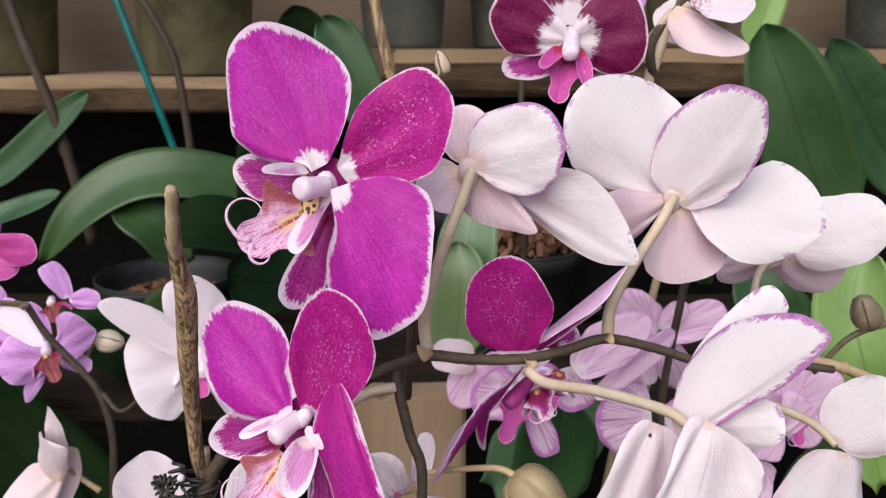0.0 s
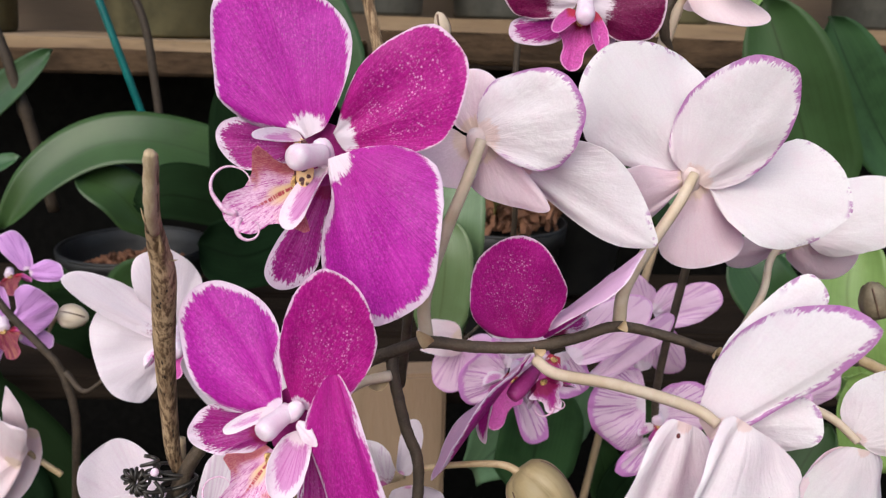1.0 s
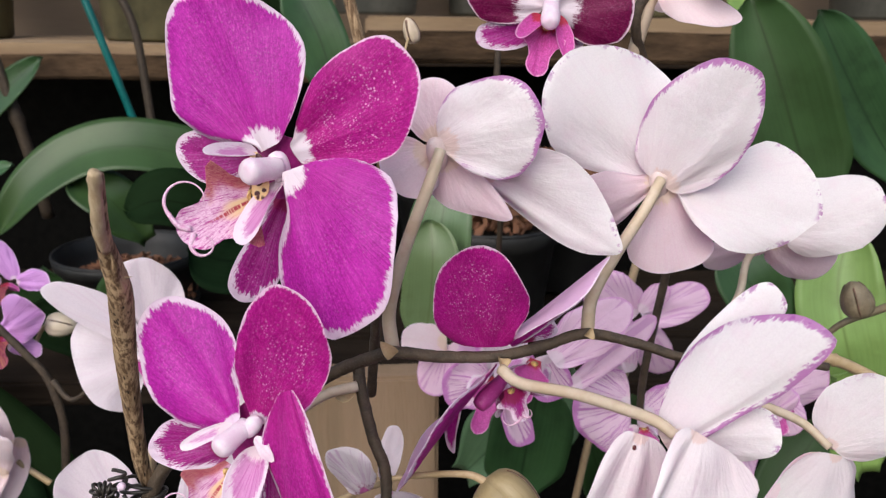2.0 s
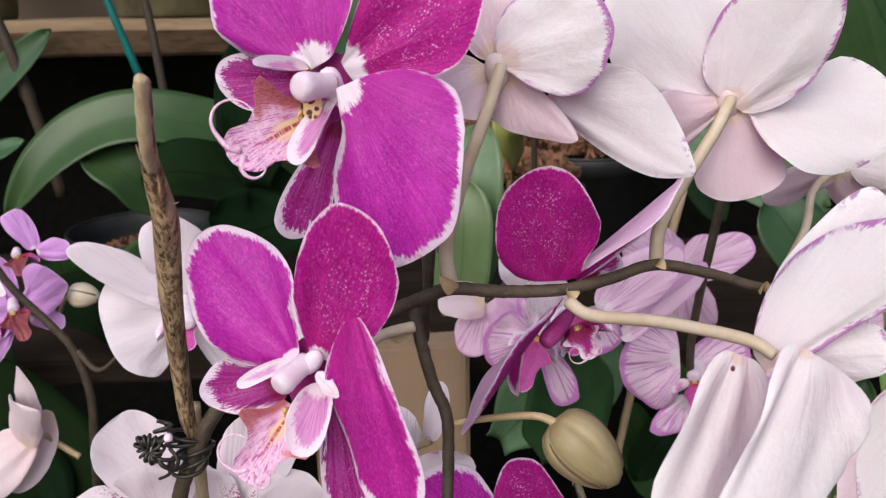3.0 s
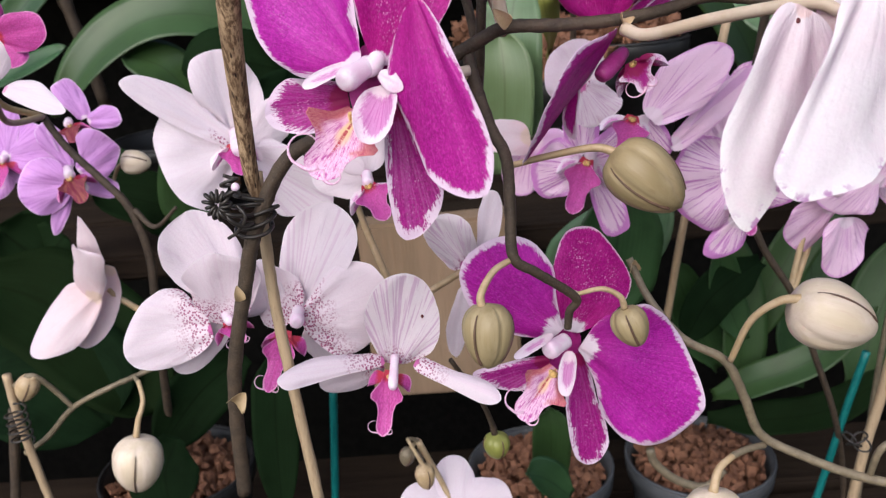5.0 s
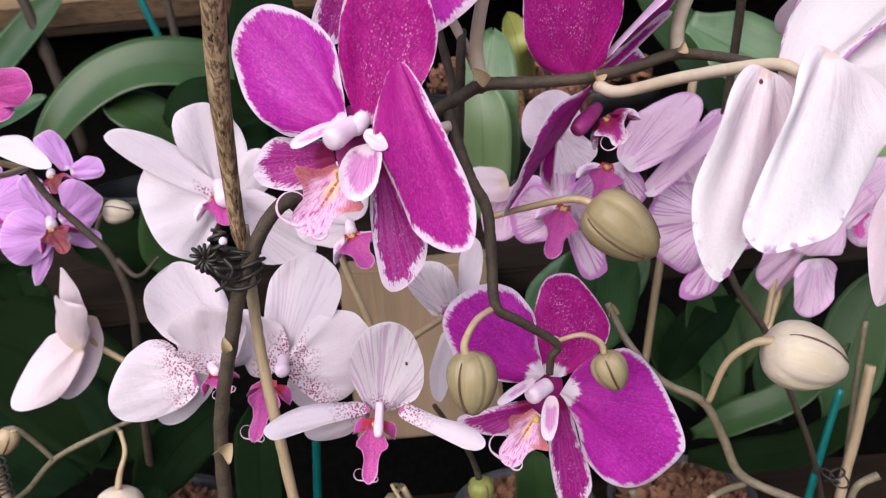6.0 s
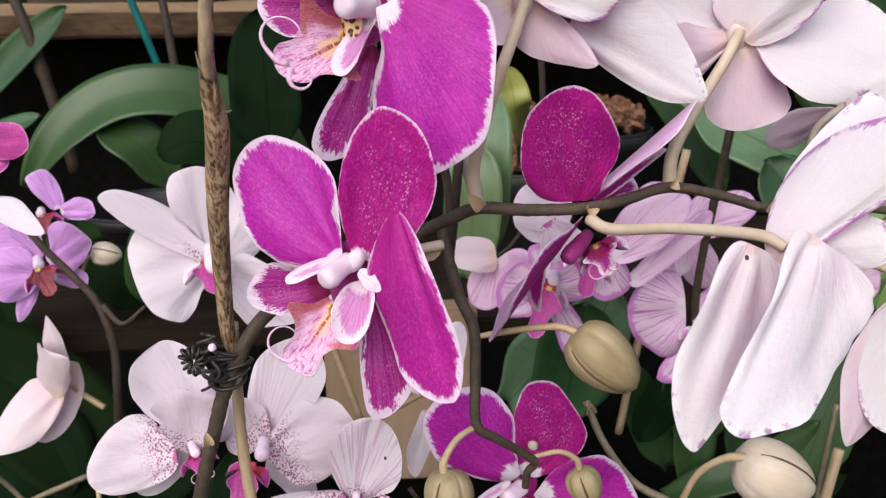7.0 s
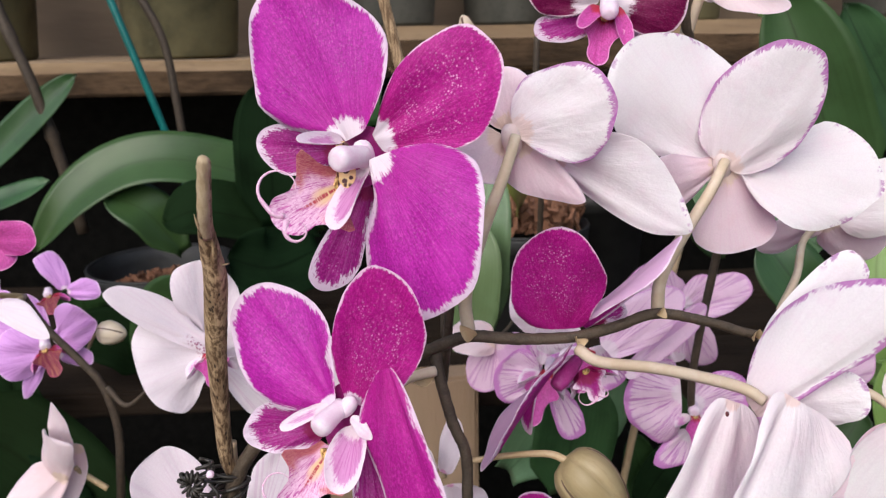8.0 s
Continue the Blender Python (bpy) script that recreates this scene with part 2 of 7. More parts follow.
def lip_skin(name, blade, web, horn, burnt, yolk):
    """Lip of the picotee flowers: burnt orange horns, a pale blade netted with magenta, a yellow throat with a dotted line."""
    k = Nodes(name, 0.42, 0.3)
    uv = k.add("SeparateXYZ", 0, Vector=k.add("UVMap", values={"uv_map": "petal"}))
    u, v = uv, uv.node.outputs[1]
    fan = k.add("SeparateXYZ", 0, Vector=k.add("UVMap", values={"uv_map": "edge"})).node.outputs[1]
    here = k.here()
    wob = k.noise(here, 500.0, 3.0, 0.6)
    p = k.vec(k.math("MULTIPLY", k.math("ADD", u, k.math("MULTIPLY", wob, 0.12)), 16.0), k.math("MULTIPLY", fan, 40.0), wob)
    mesh = k.smooth(k.add("TexVoronoi", 0, values={"feature": "DISTANCE_TO_EDGE"}, Vector=p, Scale=1.0), 0.16, 0.04)
    run = k.smooth(k.noise(k.vec(k.math("MULTIPLY", u, 5.0), k.math("MULTIPLY", fan, 46.0), k.math("MULTIPLY", wob, 1.5)), 1.0, 2.0, 0.6), 0.5, 0.6)
    net = k.math("MAXIMUM", k.math("MULTIPLY", mesh, 0.45), run)
    off = k.math("ABSOLUTE", k.math("SUBTRACT", v, 0.5))
    col = k.mix(k.math("MULTIPLY", net, k.smooth(wob, 0.3, 0.6, 0.45, 0.95)), blade, web)
    h = k.smooth(k.math("ADD", k.math("SUBTRACT", u, k.math("MULTIPLY", off, 0.16)), k.math("MULTIPLY", k.math("SUBTRACT", wob, 0.5), 0.3)), 0.52, 0.38)
    h = k.math("MULTIPLY", h, k.smooth(off, 0.2, 0.36))
    flame = k.mix(k.smooth(k.math("ADD", k.math("MULTIPLY", mesh, 0.6), wob), 0.5, 0.85), horn, burnt)
    col = k.mix(k.math("MULTIPLY", h, 0.85), col, flame)
    mid = k.math("MULTIPLY", k.smooth(off, 0.12, 0.05), k.smooth(u, 0.6, 0.3))
    col = k.mix(mid, col, yolk)
    line = k.math("MULTIPLY", k.smooth(off, 0.035, 0.015), k.smooth(k.noise(k.vec(k.math("MULTIPLY", u, 40.0), 0.0, 0.0), 1.0), 0.42, 0.5))
    col = k.mix(k.math("MULTIPLY", line, k.smooth(u, 0.75, 0.5)), col, burnt)
    k.bump(k.math("ADD", k.math("MULTIPLY", net, -0.5), wob), 0.4, 0.0006)
    return k.done(col, 0.12)


lip_paint = lip_skin("netted_lip", (0.80, 0.54, 0.69), (0.45, 0.04, 0.29), (0.58, 0.19, 0.15), (0.45, 0.06, 0.08), (0.80, 0.58, 0.34))
lip_pink = petal_paint("magenta_lip", (0.52, 0.07, 0.32), (0.66, 0.28, 0.5), (0.4, 0.03, 0.06), (0.4, 0.02, 0.2), 0.04, 0.06, 0.0, 0.4, throat_length=0.5, thin=0.15)
lobe_paint = petal_paint("pink_side_lobe", (0.72, 0.34, 0.62), (0.90, 0.80, 0.87), (0.88, 0.74, 0.80), (0.5, 0.06, 0.36), 0.2, 0.4, 0.0, 0.4, throat_length=0.5, spots=0.3)


def skin(name, c1, c2, scale, rough=0.5, bump=0.3, depth=0.001, stretch=(1, 1, 1), c3=None, thin=0.0, specular=0.4):
    """A two-scale mottled surface."""
    k = Nodes(name, rough, specular)
    p = k.add("Mapping", Vector=k.here(), Scale=stretch)
    n1, n2 = k.noise(p, scale, 4.0, 0.6), k.noise(p, scale * 7, 3.0, 0.7)
    col = k.mix(k.smooth(n1, 0.35, 0.65), c1, c2)
    col = k.mix(k.smooth(n2, 0.5, 0.75, 0.0, 0.6), col, c3 or tuple(c * 0.5 for c in c1))
    col = k.mix(k.math("MULTIPLY", k.random(), 0.25), col, tuple(c * 0.6 for c in c2))
    k.bump(k.math("ADD", n1, k.math("MULTIPLY", n2, 0.6)), bump, depth)
    return k.done(col, thin)


lip_wine = petal_paint("wine_red_lip", (0.17, 0.015, 0.04), (0.30, 0.06, 0.10), (0.12, 0.01, 0.02), (0.45, 0.2, 0.09), 0.05, 0.2, 0.0, 0.4, throat_length=0.3, thin=0.05)
heart_wine = skin("wine_flower_heart", (0.26, 0.008, 0.13), (0.36, 0.014, 0.2), 300, 0.5, 0.2, 0.0004, c3=(0.42, 0.05, 0.28), thin=0.15)
blush_cap = skin("blush_anther_cap", (0.26, 0.012, 0.13), (0.38, 0.04, 0.22), 130, 0.45, 0.2, 0.0004, c3=(0.45, 0.08, 0.3), thin=0.1)
column_white = skin("column_white", (0.84, 0.64, 0.77), (0.88, 0.78, 0.85), 260, 0.5, 0.4, 0.0006, c3=(0.76, 0.46, 0.68), thin=0.2, specular=0.25)
whisker_pink = skin("whisker_pink", (0.66, 0.34, 0.52), (0.78, 0.56, 0.68), 900, 0.45, 0.1, 0.0003, c3=(0.36, 0.04, 0.22))
callus_yellow = skin("callus_yellow", (0.05, 0.008, 0.006), (0.78, 0.54, 0.2), 260, 0.45, 0.2, 0.0003, c3=(0.06, 0.01, 0.01))


def spotted_paint(name, ground, spot):
    """Yellow throat with large dark blotches."""
    k = Nodes(name, 0.45, 0.35)
    cell = k.add("TexVoronoi", 0, Vector=k.here(), Scale=430.0)
    ragged = k.math("ADD", cell, k.math("MULTIPLY", k.noise(k.here(), 900.0, 2.0), 0.3))
    return k.done(k.mix(k.smooth(ragged, 0.74, 0.64), ground, spot), 0.1)


throat_spotted = spotted_paint("spotted_throat", (0.74, 0.50, 0.24), (0.06, 0.008, 0.012))
hub_blush = skin("blush_flower_hub", (0.80, 0.62, 0.57), (0.86, 0.72, 0.70), 120, 0.5, 0.3, 0.0005, c3=(0.76, 0.52, 0.50), thin=0.3)
dark_dot = skin("dark_dot", (0.1, 0.01, 0.01), (0.06, 0.005, 0.01), 500)
stem_brown = skin("stem_brown", (0.042, 0.029, 0.018), (0.072, 0.05, 0.031), 180, 0.65, 0.8, 0.0008, c3=(0.115, 0.095, 0.075))
stem_dark = skin("stem_dark", (0.04, 0.028, 0.018), (0.06, 0.042, 0.026), 250, 0.65, 0.5, 0.0006, c3=(0.02, 0.014, 0.01))
stem_green = skin("stem_green", (0.15, 0.12, 0.075), (0.22, 0.18, 0.115), 200, 0.5, 0.3, 0.0004, c3=(0.1, 0.07, 0.04))
pedicel_pale = skin("pedicel_cream", (0.53, 0.42, 0.29), (0.62, 0.52, 0.40), 110, 0.45, 0.15, 0.0003, c3=(0.58, 0.38, 0.32), thin=0.1)
pedicel_tan = skin("pedicel_tan", (0.4, 0.29, 0.15), (0.48, 0.36, 0.22), 150, 0.45, 0.15, 0.0003, c3=(0.3, 0.18, 0.1))
bud_olive = skin("bud_olive", (0.30, 0.235, 0.115), (0.41, 0.33, 0.185), 130, 0.42, 0.35, 0.0005, (1, 0.1, 1), (0.28, 0.20, 0.10), thin=0.1)
seam_brown = skin("seam_brown", (0.10, 0.06, 0.035), (0.15, 0.085, 0.06), 200, 0.6)
bud_cream = skin("bud_cream", (0.66, 0.55, 0.38), (0.78, 0.66, 0.54), 100, 0.42, 0.3, 0.0005, (1, 0.1, 1), (0.62, 0.46, 0.34), thin=0.1)


def cane_paint(name, light, dark, pit):
    """Dry fibrous cane: long pale fibres, dark weathered pits."""
    k = Nodes(name, 0.8, 0.25)
    here = k.here()
    fibre = k.noise(k.add("Mapping", Vector=here, Scale=(1, 1, 0.012)), 650.0, 4.0, 0.7)
    stain = k.noise(k.add("Mapping", Vector=here, Scale=(1, 1, 0.12)), 170.0, 3.0, 0.6)
    cell = k.add("TexVoronoi", 0, Vector=k.add("Mapping", Vector=here, Scale=(1, 1, 0.07)), Scale=900.0)
    pits = k.math("MULTIPLY", k.smooth(cell, 0.36, 0.2), k.smooth(stain, 0.5, 0.64))
    col = k.mix(k.smooth(fibre, 0.4, 0.6), dark, light)
    col = k.mix(k.smooth(stain, 0.4, 0.7, 0.0, 0.6), col, dark)
    col = k.mix(pits, col, pit)
    k.bump(k.math("SUBTRACT", fibre, pits), 0.7, 0.0008)
    return k.done(col)


dry_cane = cane_paint("dry_cane", (0.47, 0.33, 0.195), (0.11, 0.064, 0.034), (0.02, 0.012, 0.008))
pale_cane = skin("pale_cane", (0.34, 0.245, 0.145), (0.45, 0.335, 0.205), 160, 0.7, 0.6, 0.0008, (1, 1, 0.1), (0.2, 0.12, 0.06))
straw = skin("straw_fibre", (0.42, 0.31, 0.18), (0.54, 0.42, 0.27), 500, 0.7, 0.8, 0.0008, (1, 1, 0.04), (0.25, 0.16, 0.085))
old_wood = skin("weathered_wood", (0.18, 0.118, 0.066), (0.285, 0.20, 0.118), 9, 0.9, 0.7, 0.002, (0.35, 1.6, 2.2), (0.11, 0.075, 0.048))
tan_wood = skin("tan_wood", (0.22, 0.15, 0.09), (0.28, 0.19, 0.12), 12, 0.75, 0.6, 0.003, (2.5, 2.5, 0.3), (0.25, 0.16, 0.09))
# plank fronts: dirt, and the shade of an edge lit from above
edge_wood = skin("dirty_shaded_plank_edge", (0.028, 0.018, 0.011), (0.085, 0.054, 0.031), 26, 0.95, 0.9, 0.004, (0.4, 1.5, 1.5), (0.018, 0.012, 0.008), specular=0.1)
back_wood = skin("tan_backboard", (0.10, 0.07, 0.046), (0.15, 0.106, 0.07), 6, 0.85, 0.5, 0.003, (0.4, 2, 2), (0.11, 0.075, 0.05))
# wood colour lowered in place of the shade below the plants
shade_wood = skin("wood_toned_for_shade", (0.017, 0.012, 0.009), (0.028, 0.020, 0.014), 14, 0.95, 0.8, 0.003, (0.25, 3, 3), (0.01, 0.007, 0.005), specular=0.04)
# black for the deep shade under the shelf, no real cloth
void_black = skin("shelf_void_black", (0.006, 0.006, 0.0055), (0.010, 0.0095, 0.0085), 60, 1.0, 0.5, 0.002, specular=0.0)
teal_plastic = skin("teal_plastic", (0.0, 0.105, 0.097), (0.004, 0.14, 0.127), 60, 0.4, 0.1, 0.0003)
wire_black = skin("black_wire", (0.02, 0.017, 0.014), (0.035, 0.03, 0.025), 200, 0.4, 0.2, 0.0003)
pot_black = skin("grey_black_plastic", (0.05, 0.055, 0.058), (0.075, 0.08, 0.085), 40, 0.45, 0.15, 0.0005, c3=(0.12, 0.12, 0.115))
pot_dark = skin("dark_plastic", (0.012, 0.012, 0.012), (0.02, 0.02, 0.019), 40, 0.5, 0.15, 0.0005, c3=(0.03, 0.028, 0.024))
pot_green = skin("algae_green_pot", (0.045, 0.040, 0.018), (0.11, 0.098, 0.048), 14, 0.75, 0.4, 0.001, c3=(0.08, 0.08, 0.045))
pot_grey = skin("grey_pot", (0.045, 0.047, 0.04), (0.08, 0.08, 0.068), 22, 0.7, 0.4, 0.001, c3=(0.03, 0.034, 0.026))
bark_brown = skin("bark_chip", (0.14, 0.06, 0.032), (0.25, 0.115, 0.062), 90, 0.85, 0.8, 0.002, c3=(0.06, 0.03, 0.015))
# soil, kept this dark to carry the shade low down
soil_dark = skin("dark_soil", (0.02, 0.016, 0.012), (0.035, 0.028, 0.02), 30, 0.9, 0.8, 0.01)


def leaf_paint(name, c1, c2, rough=0.36, gloss=0.4):
    k = Nodes(name, rough, gloss)
    uv = k.add("SeparateXYZ", 0, Vector=k.add("UVMap", values={"uv_map": "petal"}))
    u, v = uv, uv.node.outputs[1]
    here = k.here()
    fibre = k.noise(k.vec(k.math("MULTIPLY", u, 2.0), k.math("MULTIPLY", v, 38.0), k.math("MULTIPLY", k.random(), 20.0)), 1.0, 2.0)
    col = k.mix(k.smooth(fibre, 0.3, 0.8), c1, c2)
    col = k.mix(k.smooth(k.noise(here, 40.0, 4.0, 0.65), 0.45, 0.75, 0.0, 0.6), col, tuple(c * 0.45 for c in c1))
    col = k.mix(k.smooth(k.noise(here, 14.0, 3.0, 0.6), 0.42, 0.66, 0.0, 0.5), col, tuple(c * 1.5 for c in c2))
    mid = k.smooth(k.math("ABSOLUTE", k.math("SUBTRACT", v, 0.5)), 0.0, 0.03)
    col = k.mix(mid, tuple(c * 0.6 for c in c1), col)
    col = k.mix(k.smooth(k.noise(here, 300.0, 2.0), 0.7, 0.76, 0.0, 0.1), col, tuple(c * 2.2 for c in c2))
    col = k.mix(k.math("MULTIPLY", k.random(), 0.5), col, (c2[0] * 1.3, c2[1] * 0.9, c2[2] * 0.5))
    k.bump(k.math("ADD", k.math("MULTIPLY", fibre, 0.5), k.noise(here, 60.0, 3.0)), 0.18, 0.0012)
    return k.done(col, 0.08)


leaf_green = leaf_paint("leaf_green", (0.022, 0.061, 0.021), (0.032, 0.078, 0.028))
# near-black copy of the leaf green: shade among the plants put into colour
leaf_shaded = leaf_paint("leaf_green_shaded", (0.004, 0.011, 0.004), (0.006, 0.016, 0.006), 0.75, 0.03)
leaf_bright = leaf_paint("leaf_bright_green", (0.12, 0.24, 0.08), (0.16, 0.3, 0.1))
leaf_pale = leaf_paint("leaf_grey_green", (0.080, 0.150, 0.078), (0.105, 0.185, 0.098))
leaf_mid = leaf_paint("leaf_mid_green", (0.019, 0.052, 0.018), (0.028, 0.070, 0.024), 0.45, 0.25)
leaf_yellow = leaf_paint("leaf_yellow_green", (0.2, 0.23, 0.05), (0.26, 0.28, 0.08))


# ---- mesh helpers ----
def facing(az, el=0.0):
    """A direction towards the viewer's side; az turns it to the right, el lifts it."""
    a, b = radians(az), radians(el)
    return Vector((math.sin(a) * math.cos(b), -math.cos(a) * math.cos(b), math.sin(b)))


def mesh_of(name, verts, faces, mats, index=None, smooth=True, uvs=None):
    me = bpy.data.meshes.new(name)
    me.from_pydata([tuple(v) for v in verts], [], faces)
    for m in mats:
        me.materials.append(m)
    if index is not None:
        me.polygons.foreach_set("material_index", index)
    me.polygons.foreach_set("use_smooth", [smooth] * len(me.polygons))
    for key, values in (uvs or {}).items():
        layer = me.uv_layers.new(name=key)
        loops = np.zeros(len(me.loops), int)
        me.loops.foreach_get("vertex_index", loops)
        layer.data.foreach_set("uv", np.asarray(values, float)[loops].ravel())
    return me


def put(name, me, parent, m=None, label=""):
    """Links one mesh under a thing, at a pose in the thing's own space."""
    ob = new(name, me)
    if parent:
        ob.parent = parent
    if m is not None:
        ob.matrix_basis = m
    return tagged(ob, label)


def part(name, bm, material, parent, label=""):
    me = bpy.data.meshes.new(name)
    bm.to_mesh(me)
    bm.free()
    me.materials.append(material)
    return put(name, me, parent, None, label)


def thing(name, at, label, category, group="", kind=""):
    ob = new(name)
    ob.empty_display_size = 0.01
    ob.location = at
    return tagged(ob, label, category, group, kind)


PROFILES = {
    "petal": (0.28, 0.34, 0.24),
    "round": (0.40, 0.38, 0.28),
    "broad": (0.22, 0.32, 0.3),
    "sepal": (0.50, 0.46, 0.26),
    "long": (0.42, 0.62, 0.2),
    "blade": (0.26, 0.6, 0.3),
    "dagger": (0.36, 0.85, 0.4),
    "lens": (0.62, 0.56, 0.1),
    "tail": (0.6, 0.9, 0.2),
}


def spread(u, a, b):
    """How wide a petal is along its length, 1 at the widest."""
    g = u ** a * (1 - u) ** b
    return g / g.max()


STATIONS = np.arccos(1 - 2 * np.array((0.06, 0.22, 0.42, 0.62, 0.8, 0.93)))


def edge_line(u, halves):
    """The half width along one side of a petal, rounded off at the tip; halves in millimetres at the stations."""
    fine = np.linspace(-1.0, np.pi + 1.0, 400)
    known = np.concatenate([[0.0], STATIONS, [np.pi]])
    w = np.interp(np.where(fine > np.pi, 2 * np.pi - fine, np.abs(fine)), known, (halves[0] * 0.4, *halves, 0.0))
    w = np.where(fine > np.pi, -w, w)
    k = np.exp(-(np.linspace(-2.5, 2.5, 31)) ** 2 / 2)
    w = np.convolve(w, k / k.sum(), "same")
    return np.maximum(np.interp(np.arccos(1 - 2 * u), fine, w), 0.15) / 1000


def petal_mesh(length, width, front, back, profile="petal", cup=0.0, curl=0.0, wave=0.06, skew=0.0, fold=0.0, crease=0.032, lean=0.0, bow=(0.0, 0.0), seed=0, nu=20, nv=14, thick=0.0008, sides=None, ridge=0.0):
    """A petal in the xy plane: y runs from the claw to the tip, z is the front."""
    rng = random.Random(seed)
    s = np.linspace(0, 1, nu + 1)
    u = (1 - np.cos(np.pi * s)) / 2
    if sides:
        left, right = (edge_line(u, q) for q in sides)
        width = float((left + right).max())
        g = (left + right) / width
        nu_wave = 0.35
    elif profile == "lip":
        nu_wave = 1.0
        g = np.interp(u, (0, 0.2, 0.34, 0.41, 0.5, 0.62, 0.85, 0.95, 1), (0.3, 0.5, 0.92, 1.0, 0.6, 0.44, 0.48, 0.34, 0.1))
    else:
        nu_wave = 1.0
        a, b, claw = PROFILES[profile]
        g = np.maximum(spread(u, a, b), claw * (1 - u) + 0.015)
    h = g * width / 2
    v = np.sin(np.linspace(-1, 1, nv + 1) * np.pi / 2)
    U, V = np.meshgrid(u, v, indexing="ij")
    Hh = np.repeat(h[:, None], nv + 1, 1)
    if sides:
        Hh = np.where(V < 0, left[:, None], right[:, None])
    elif lean:
        for side, a2 in ((V < 0, a * (1 - lean)), (V > 0, a * (1 + lean))):
            h2 = np.maximum(spread(u, a2, b), claw * (1 - u) + 0.015) * width / 2
            Hh = np.where(side, h2[:, None], Hh)
    p1, p2 = rng.uniform(0, 6), rng.uniform(0, 6)
    axis = np.repeat(((right - left) / 2)[:, None], nv + 1, 1) if sides else 0.0
    lobe = 1 + nu_wave * (0.032 * np.sin(5 * U + p1 + V) * np.abs(V) + 0.022 * np.sin(13 * U + p2 + 2 * V) * np.abs(V) + 0.009 * np.sin(29 * U + 3 * p1 + 2 * V) * V ** 2)
    X = Hh * V * lobe + skew * width * np.sin(np.pi * U)
    X = X + bow[0] * 4 * U * (1 - U)
    Y = U * length
    r = (X - axis) / (width / 2) if sides else V * Hh / (width / 2)
    rest = 1.0 if sides else 0.0
    Z = cup * width * (r ** 2 - 0.7 * rest) + curl * length * (U ** 2 - rest * U) + bow[1] * 4 * U * (1 - U)
    mid_off = (X - axis) / np.maximum(0.001, np.repeat(h[:, None], nv + 1, 1)) if sides else V
    Z = Z + wave * width * (np.sin(4 * U + p1) * r + 0.6 * np.sin(9 * U + p2 + V) * np.abs(V) ** 3 * (Hh / width * 2))
    Z = Z + 0.028 * width * np.cos(V * 7 + p2) * (1 - U) * np.minimum(1, U * 6) - crease * width * np.exp(-(mid_off / 0.1) ** 2) * (1 - 0.7 * U) * np.minimum(1, U * 8)
    if ridge:
        a_fan = X / (Y + 0.2 * length)
        Z = Z + ridge * width * 0.35 * (np.cos(a_fan * 15 + p1) + 0.6 * np.cos(a_fan * 29 + p2)) * np.minimum(1, U * 5) * (1 - 0.75 * U)
    Z = Z + fold * width * np.exp(-(V / 0.22) ** 2) * (1 - U)
    out = np.concatenate([np.stack([X[:, 0], Y[:, 0]], 1), np.stack([X[:, -1], Y[:, -1]], 1)])
    flat = np.stack([X.ravel(), Y.ravel()], 1)
    dense = []
    for side in (0, -1):
        line = np.stack([X[:, side], Y[:, side]], 1)
        dense.append(np.stack([np.interp(np.linspace(0, nu, 90), range(nu + 1), line[:, c]) for c in (0, 1)], 1))
    dense = np.concatenate(dense)
    e = np.sqrt(((flat[:, None] - dense[None]) ** 2).sum(2)).min(1)
    n = flat.shape[0]
    body = np.clip(e / 0.002, 0.15, 1) * thick
    verts = np.concatenate([np.stack([flat[:, 0], flat[:, 1], Z.ravel() + body / 2], 1), np.stack([flat[:, 0], flat[:, 1], Z.ravel() - body / 2], 1)])
    faces, index = [], []
    row = nv + 1
    for i in range(nu):
        for j in range(nv):
            a0 = i * row + j
            q = (a0, a0 + 1, a0 + row + 1, a0 + row)
            faces += [q, tuple(n + x for x in reversed(q))]
            index += [0, 1]
    ring = [i * row for i in range(nu + 1)] + [nu * row + j for j in range(1, nv + 1)] + [i * row + nv for i in range(nu - 1, -1, -1)] + [j for j in range(nv - 1, 0, -1)]
    for a0, b0 in zip(ring, ring[1:] + ring[:1]):
        faces.append((a0, b0, b0 + n, a0 + n))
        index.append(0)
    uv = np.stack([U.ravel(), V.ravel() / 2 + 0.5], 1)
    ed = np.stack([e * 100, (X / (Y + 0.16 * length)).ravel()], 1)
    rt = np.stack([np.hypot(X, Y).ravel() * 100, V.ravel()], 1)
    return mesh_of("petal", verts, faces, (front, back), index, True, {"petal": np.concatenate([uv, uv]), "edge": np.concatenate([ed, ed]), "root": np.concatenate([rt, rt])})


def along(base, tip, normal, twist=0.0):
    """A pose whose y runs from base to tip and whose z is near to normal."""
    y = (Vector(tip) - Vector(base)).normalized()
    z = Vector(normal)
    z = (z - y * z.dot(y)).normalized()
    x = y.cross(z)
    m = Matrix((x, y, z)).transposed().to_4x4()
    return Matrix.Translation(base) @ m @ Matrix.Rotation(radians(twist), 4, "Y")


def bend(points, steps=8):
    """A smooth line through the points."""
    p = [Vector(q) for q in points]
    p = [2 * p[0] - p[1]] + p + [2 * p[-1] - p[-2]]
    line = []
    for i in range(1, len(p) - 2):
        for k in range(steps):
            t = k / steps
            a, b, c, d = p[i - 1:i + 3]
            line.append(0.5 * (2 * b + (c - a) * t + (2 * a - 5 * b + 4 * c - d) * t * t + (3 * b - a - 3 * c + d) * t ** 3))
    return line + [p[-2]]


